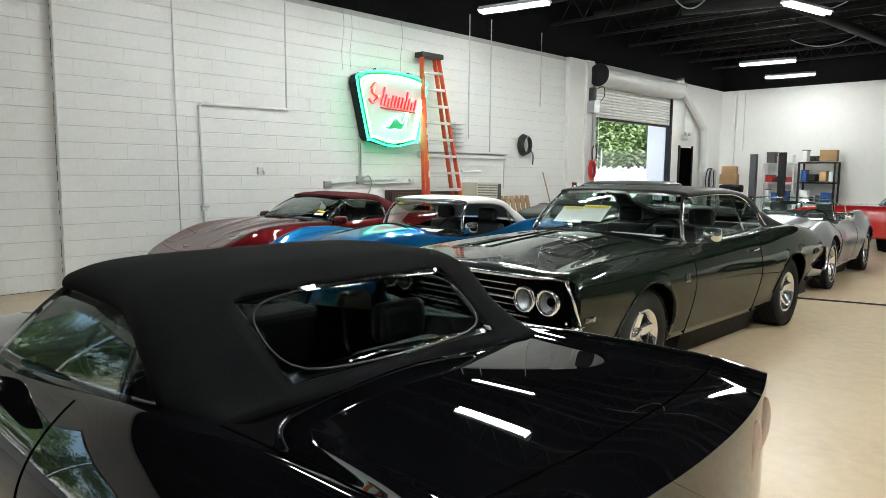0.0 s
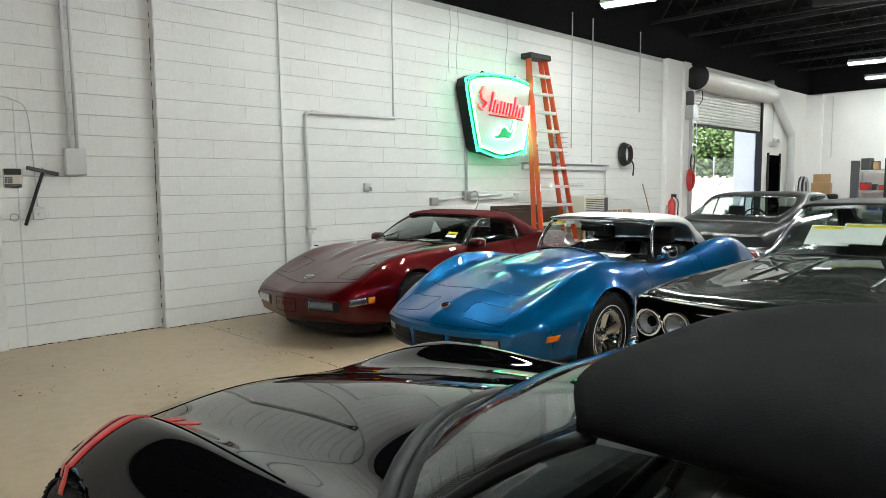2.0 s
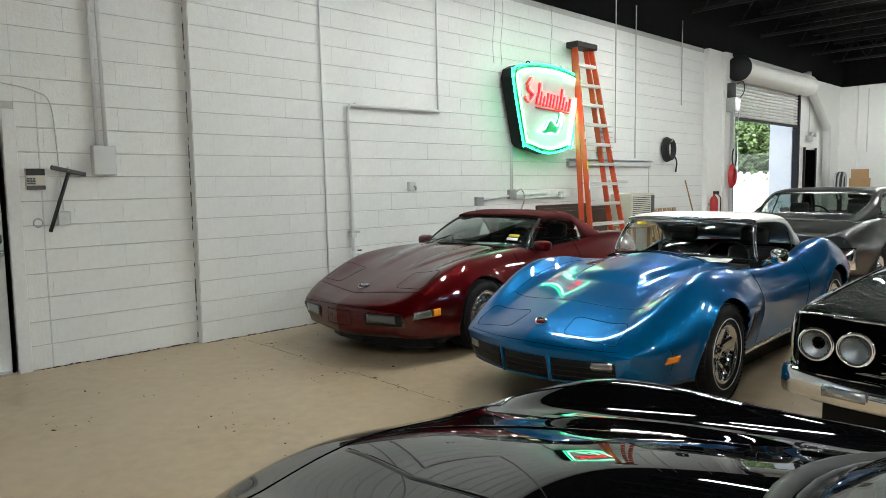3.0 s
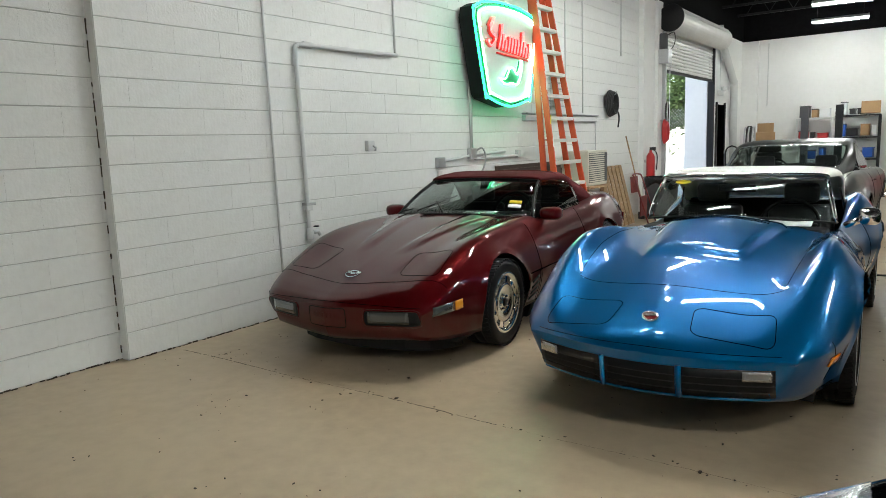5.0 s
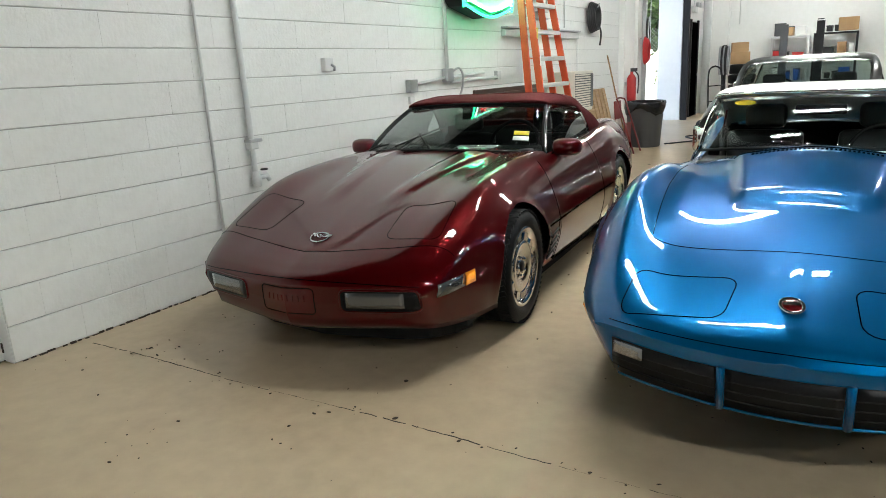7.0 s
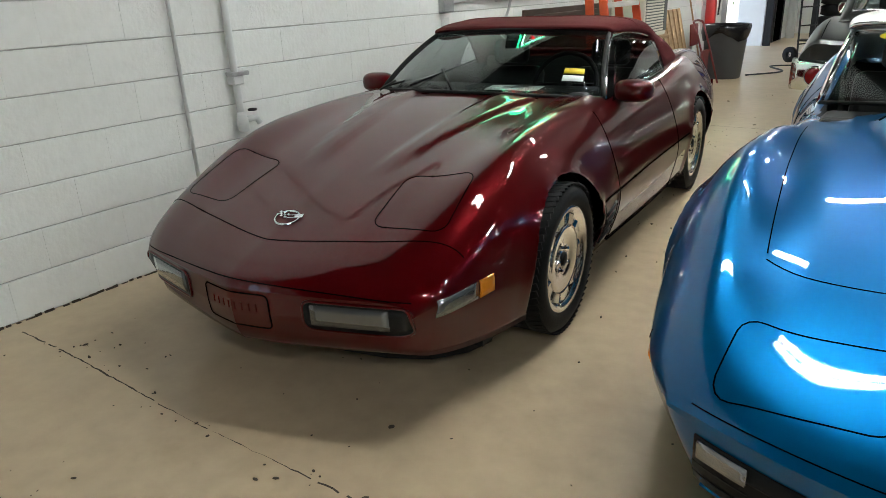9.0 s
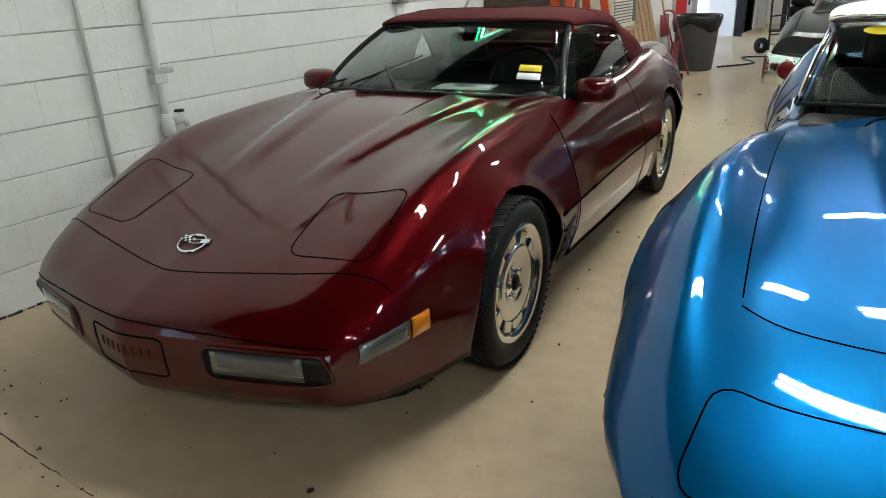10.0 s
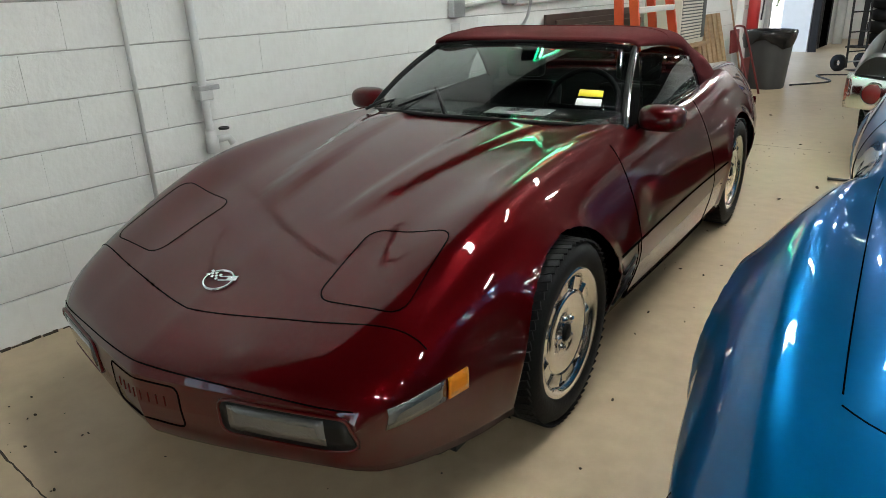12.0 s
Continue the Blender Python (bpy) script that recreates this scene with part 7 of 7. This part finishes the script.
part("toe_plate", box(-0.22, 0.22, -0.24, 0.0, 0.02, 0.03), STEEL_BLACK, ht)
part("axle", tube(((-0.27, 0.10, 0.13), (0.27, 0.10, 0.13)), 0.012, 6), STEEL, ht)
cg = thing("hose_stand", pose(0.75, 20.3, 0), "cables and hoses coiled on a stand", "cable stand")
for k in range(5):
    part("coil", tube([(0.05 * k - 0.1, 0.16 * math.cos(q), 1.35 + 0.34 * math.sin(q)) for q in [2 * math.pi * i / 22 for i in range(22)]], 0.02, 8, True), BLACK_PLASTIC if k % 2 else STEEL, cg, smooth=True)
part("stand_post", box(-0.05, 0.05, -0.03, 0.03, 0, 1.72, 0.004), STEEL_BLACK, cg)
part("stand_foot", box(-0.25, 0.25, -0.2, 0.2, 0, 0.03, 0.004), STEEL_BLACK, cg)
place("floor_cable", tube(bend([(2.35, 8.6, 0.012), (3.0, 8.66, 0.012), (3.6, 8.62, 0.012), (4.6, 8.75, 0.012), (6.0, 9.2, 0.012), (8.5, 9.9, 0.012), (12.0, 10.6, 0.012)], 8), 0.011, 6), BLACK_PLASTIC, "black extension cable lying on the floor", "cable", True)
place("yard_cable", tube(bend([(0.9, 13.7, 0.012), (1.3, 14.3, 0.012), (1.0, 15.0, 0.012), (1.7, 15.4, 0.012), (1.5, 16.2, 0.012)], 8), 0.013, 6), BLACK_PLASTIC, "black cable tangled near the shutter opening", "cable", True)

# red and white cars at the far end
def far_convertible(m, paint, name, label, h=0.0):
    root = thing(name, m, label, "car")
    keys = {"wb": ((-0.9, 0.78), (3.6, 0.78)), "zb": ((-0.9, 0.42), (-0.6, 0.26), (3.2, 0.26), (3.7, 0.45)), "wm": ((-0.9, 0.84), (0, 0.9), (2.6, 0.9), (3.7, 0.78)), "zm": ((-0.9, 0.6), (3.7, 0.62)),
            "wf": ((-0.9, 0.72), (0, 0.8), (3.7, 0.7)), "zf": ((-0.9, 0.72), (-0.4, 0.86), (0.5, 0.9), (1.5, 0.88), (2.6, 0.97), (3.7, 0.85)), "xv": ((-0.9, 0.5), (3.7, 0.5)),
            "zv": ((-0.9, 0.73), (-0.4, 0.86), (0.5, 0.92), (2.6, 0.95), (3.7, 0.85)), "zc": ((-0.9, 0.74), (-0.4, 0.88), (0.5, 0.95), (2.6, 0.96), (3.7, 0.86))}
    b = Body(keys, -0.9, 3.7, ((-0.9, 0.15), (0.0, 0.0)), ((3.0, 0.0), (3.7, -0.1)), step=0.05, tub=(0.9, 2.3, 0.68, 0.35), arches=((0.0, 0.33, 0.38), (2.6, 0.33, 0.38)))
    b.pieces(root, lambda s, j, left: ("door", 1 if left else 2) if 0.9 < s < 2.0 and SECT[0] <= j < b.jcrest else ("body", 0), paint)
    windscreen(root, arc_row(0.66, 0.85, 0.95, 0.2, 0.03), arc_row(0.58, 1.2, 1.25, 0.06, 0.02), GLASS, CHROME, 0.015)
    part("dashboard", box(-0.62, 0.62, 1.0, 1.25, 0.55, 0.9, 0.04, 3), INTERIOR, root)
    for x in (0.34, -0.34):
        seat(root, x, 1.75, 0.4)
    steering_wheel(root, 0.34, 1.4, 0.9)
    part("front_bumper", tube([(x, -0.98 + 0.25 * (x / 0.9) ** 2, 0.5) for x in np.linspace(-0.85, 0.85, 16)], 0.05, 8), CHROME, root, smooth=True)
    for sx in (1, -1):
        for y in (0.0, 2.6):
            arch_liner(root, 0.86, y, 0.33, 0.38, sx)
            wheel(root, sx * 0.76, y, 0.33, 0.2, 0.2, sx, {"metal": CHROME, "spokes": 5, "w0": 0.04, "w1": 0.05, "dish": 0.04, "back": STEEL_BLACK})
    return root


far_convertible(pose(5.0, 16.9, 0, 0, 0, -90), REDPAINT, "red_roadster", "bright red open convertible parked across the far end")
far_convertible(pose(7.8, 14.8, 0, 0, 0, -88), WHITEPAINT, "white_roadster", "white open convertible parked across the far end")

# ---- outside ----
tagged(part("ground", box(-120, 140, -140, 160, -0.22, -0.16), ASPHALT), "pale concrete yard running to the distance", "ground", kind="structure")
tagged(part("apron", box(-16.0, -0.55, 8.0, 30.0, -0.16, -0.01), ASPHALT), "pale concrete apron outside the shutter", "ground", kind="structure")
tagged(part("apron_south", box(-4.0, 20.0, -22.0, Y_BACK - 0.3, -0.16, -0.01), ASPHALT), "pale concrete apron outside the open bay", "ground", kind="structure")
fn = thing("fence", pose(0, 0, 0), "weathered wooden board fence with chain link above", "fence")
FX = 27.0
for k in range(110):
    y = -14.0 + k * 0.15
    part("fence_board", box(y, y + 0.14, FX - 0.012, FX + 0.012, -0.01, 1.75 + 0.03 * ((k * 7) % 5), 0.003), FENCE, fn)
for z in (0.4, 1.4):
    part("fence_rail", box(-14.0, 2.4, FX + 0.012, FX + 0.06, z, z + 0.09), FENCE, fn)
for k in range(8):
    part("fence_post", tube(((-14.0 + k * 2.3, FX + 0.08, -0.1), (-14.0 + k * 2.3, FX + 0.08, 2.6)), 0.03, 8), STEEL, fn)
wire = bmesh.new()
for k in range(140):
    y = -14.0 + k * 0.12
    for s in (1, -1):
        add_tube(wire, ((y, FX + 0.05, 1.75), (y + s * 0.8, FX + 0.05, 2.55)), 0.004, 3, cap=False)
part("chain_link", wire, STEEL, fn, "galvanised chain link mesh")["kind"] = "stuff"


def tree(x, y, h, seed):
    r = random.Random(seed)
    root = thing("tree", pose(x, y, -0.16, 0, 0, r.uniform(0, 360)), "leafy green tree behind the fence", "tree", "trees outside")
    bm = bmesh.new()
    tips = []
    add_tube(bm, [(0, 0, 0), (0.05, 0.02, h * 0.25), (0.0, 0.08, h * 0.55), (0.1, 0.0, h * 0.85)], [0.16, 0.12, 0.08, 0.03], 8)
    for k in range(12):
        a, z = r.uniform(0, 6.28), h * r.uniform(0.2, 0.8)
        l = h * r.uniform(0.18, 0.34)
        e = Vector((math.cos(a) * l, math.sin(a) * l, z + l * r.uniform(0.1, 0.6)))
        add_tube(bm, ((0.03, 0.03, z), e * 0.55 + Vector((0, 0, z * 0.45)), e), [0.05, 0.035, 0.012], 6)
        tips.append(e)
    part("trunk", bm, BARK, root)
    V, F = [], []
    for e in tips + [Vector((0, 0, h * 0.9)), Vector((0, 0, h * 0.35)), Vector((0.5, 0.3, h * 0.5)), Vector((-0.5, -0.4, h * 0.25))]:
        for k in range(460):
            p = e + Vector((r.gauss(0, 1), r.gauss(0, 1), r.gauss(0, 0.8))) * h * 0.10
            d = Vector((r.uniform(-1, 1), r.uniform(-1, 1), r.uniform(-0.6, 0.6))).normalized()
            s = d.orthogonal().normalized()
            L = r.uniform(0.12, 0.24)
            i = len(V)
            V += [p, p + d * L * 0.5 + s * L * 0.28, p + d * L, p + d * L * 0.5 - s * L * 0.28]
            F.append((i, i + 1, i + 2, i + 3))
    crown = mesh_ob("crown", V, F, LEAF, root)
    return root


for k, (x, y, h) in enumerate(((-1.2, 29.5, 4.6), (-3.0, 29.0, 4.4), (-4.6, 29.8, 5.2), (-6.2, 29.0, 4.5), (-7.8, 29.6, 5.4), (-9.6, 29.2, 4.8), (-2.2, 32.0, 7.0), (-5.4, 32.5, 7.5), (-8.6, 32.0, 7.2), (-11.5, 31.0, 6.5), (-4.0, 35.0, 8.5), (-7.2, 35.0, 8.8), (3.0, -20.0, 6.0), (5.5, -21.0, 6.6), (8.0, -20.0, 5.6), (10.5, -21.0, 6.4), (1.0, -22.0, 6.5), (6.8, -18.5, 4.4), (-9.0, -6.0, 4.6), (-8.4, -9.5, 5.0), (-9.6, -2.6, 4.4), (-8.8, -13.0, 5.4))):
    tree(x, y, h, 100 + k)

# ---- wall blocks ----
def block_mesh(w, name):
    bm = box(-0.05, 0.0, 0.0, w, 0.0, COURSE - 0.0055)
    es = [e for e in bm.edges if all(v.co.x > -0.01 for v in e.verts) and abs(e.verts[0].co.y - e.verts[1].co.y) > 0.01]
    bmesh.ops.bevel(bm, geom=es, offset=0.003, segments=1, affect="EDGES")
    me = bpy.data.meshes.new(name)
    bm.to_mesh(me)
    bm.free()
    me.materials.append(BLOCK)
    return me


FULL, HALF = block_mesh(LENGTH - 0.0009, "block"), block_mesh(LENGTH / 2 - 0.0009, "half_block")
rest = bmesh.new()


def lay(x, y0, y1, z, row, single):
    y = y0
    half = row % 2 == 1
    while y < y1 - 0.02:
        w = LENGTH / 2 if half else LENGTH
        half = False
        w = min(w, y1 - y)
        if single and abs(w - LENGTH) < 1e-6:
            ob = new("block", FULL)
        elif single and abs(w - LENGTH / 2) < 1e-6:
            ob = new("block", HALF)
        else:
            vs = [rest.verts.new((x, y + a * (w - 0.0009), z + c * (COURSE - 0.0055))) for a, c in ((0, 0), (1, 0), (1, 1), (0, 1))]
            vb = [rest.verts.new((x - 0.03, v.co.y, v.co.z)) for v in vs]
            rest.faces.new(vs)
            for i in range(4):
                rest.faces.new((vs[i], vb[i], vb[(i + 1) % 4], vs[(i + 1) % 4]))
            y += w
            continue
        ob.parent = wall_west
        ob.location = (x + rj.uniform(-0.0008, 0.0008), y, z)
        y += w


for row in range(int(Z_WHITE / COURSE) + 1):
    z = 0.006 + row * COURSE
    if z + COURSE > Z_WHITE + 0.03:
        break
    near = row < 13
    if 2 <= row < 13:
        lay(-STEP, Y_BACK, WIN_Y0, z, row, False)
        lay(-STEP, WIN_Y1, DOOR_Y0 - 0.10, z, row, False)
    else:
        lay(-STEP, Y_BACK, DOOR_Y0 - 0.10, z, row, False)
    if z > 2.18:
        lay(-STEP, DOOR_Y0 - 0.10, DOOR_Y1 + 0.10, z, row, False)
    lay(-STEP, DOOR_Y1 + 0.10, STEP_Y, z, row, near)
    lay(0.0, STEP_Y, STEP_Y + LENGTH * 18, z, row, near)
    lay(0.0, STEP_Y + LENGTH * 18, 13.9, z, row, False)
wl = part("far_blocks", rest, BLOCK, wall_west)
wl["kind"] = "stuff"
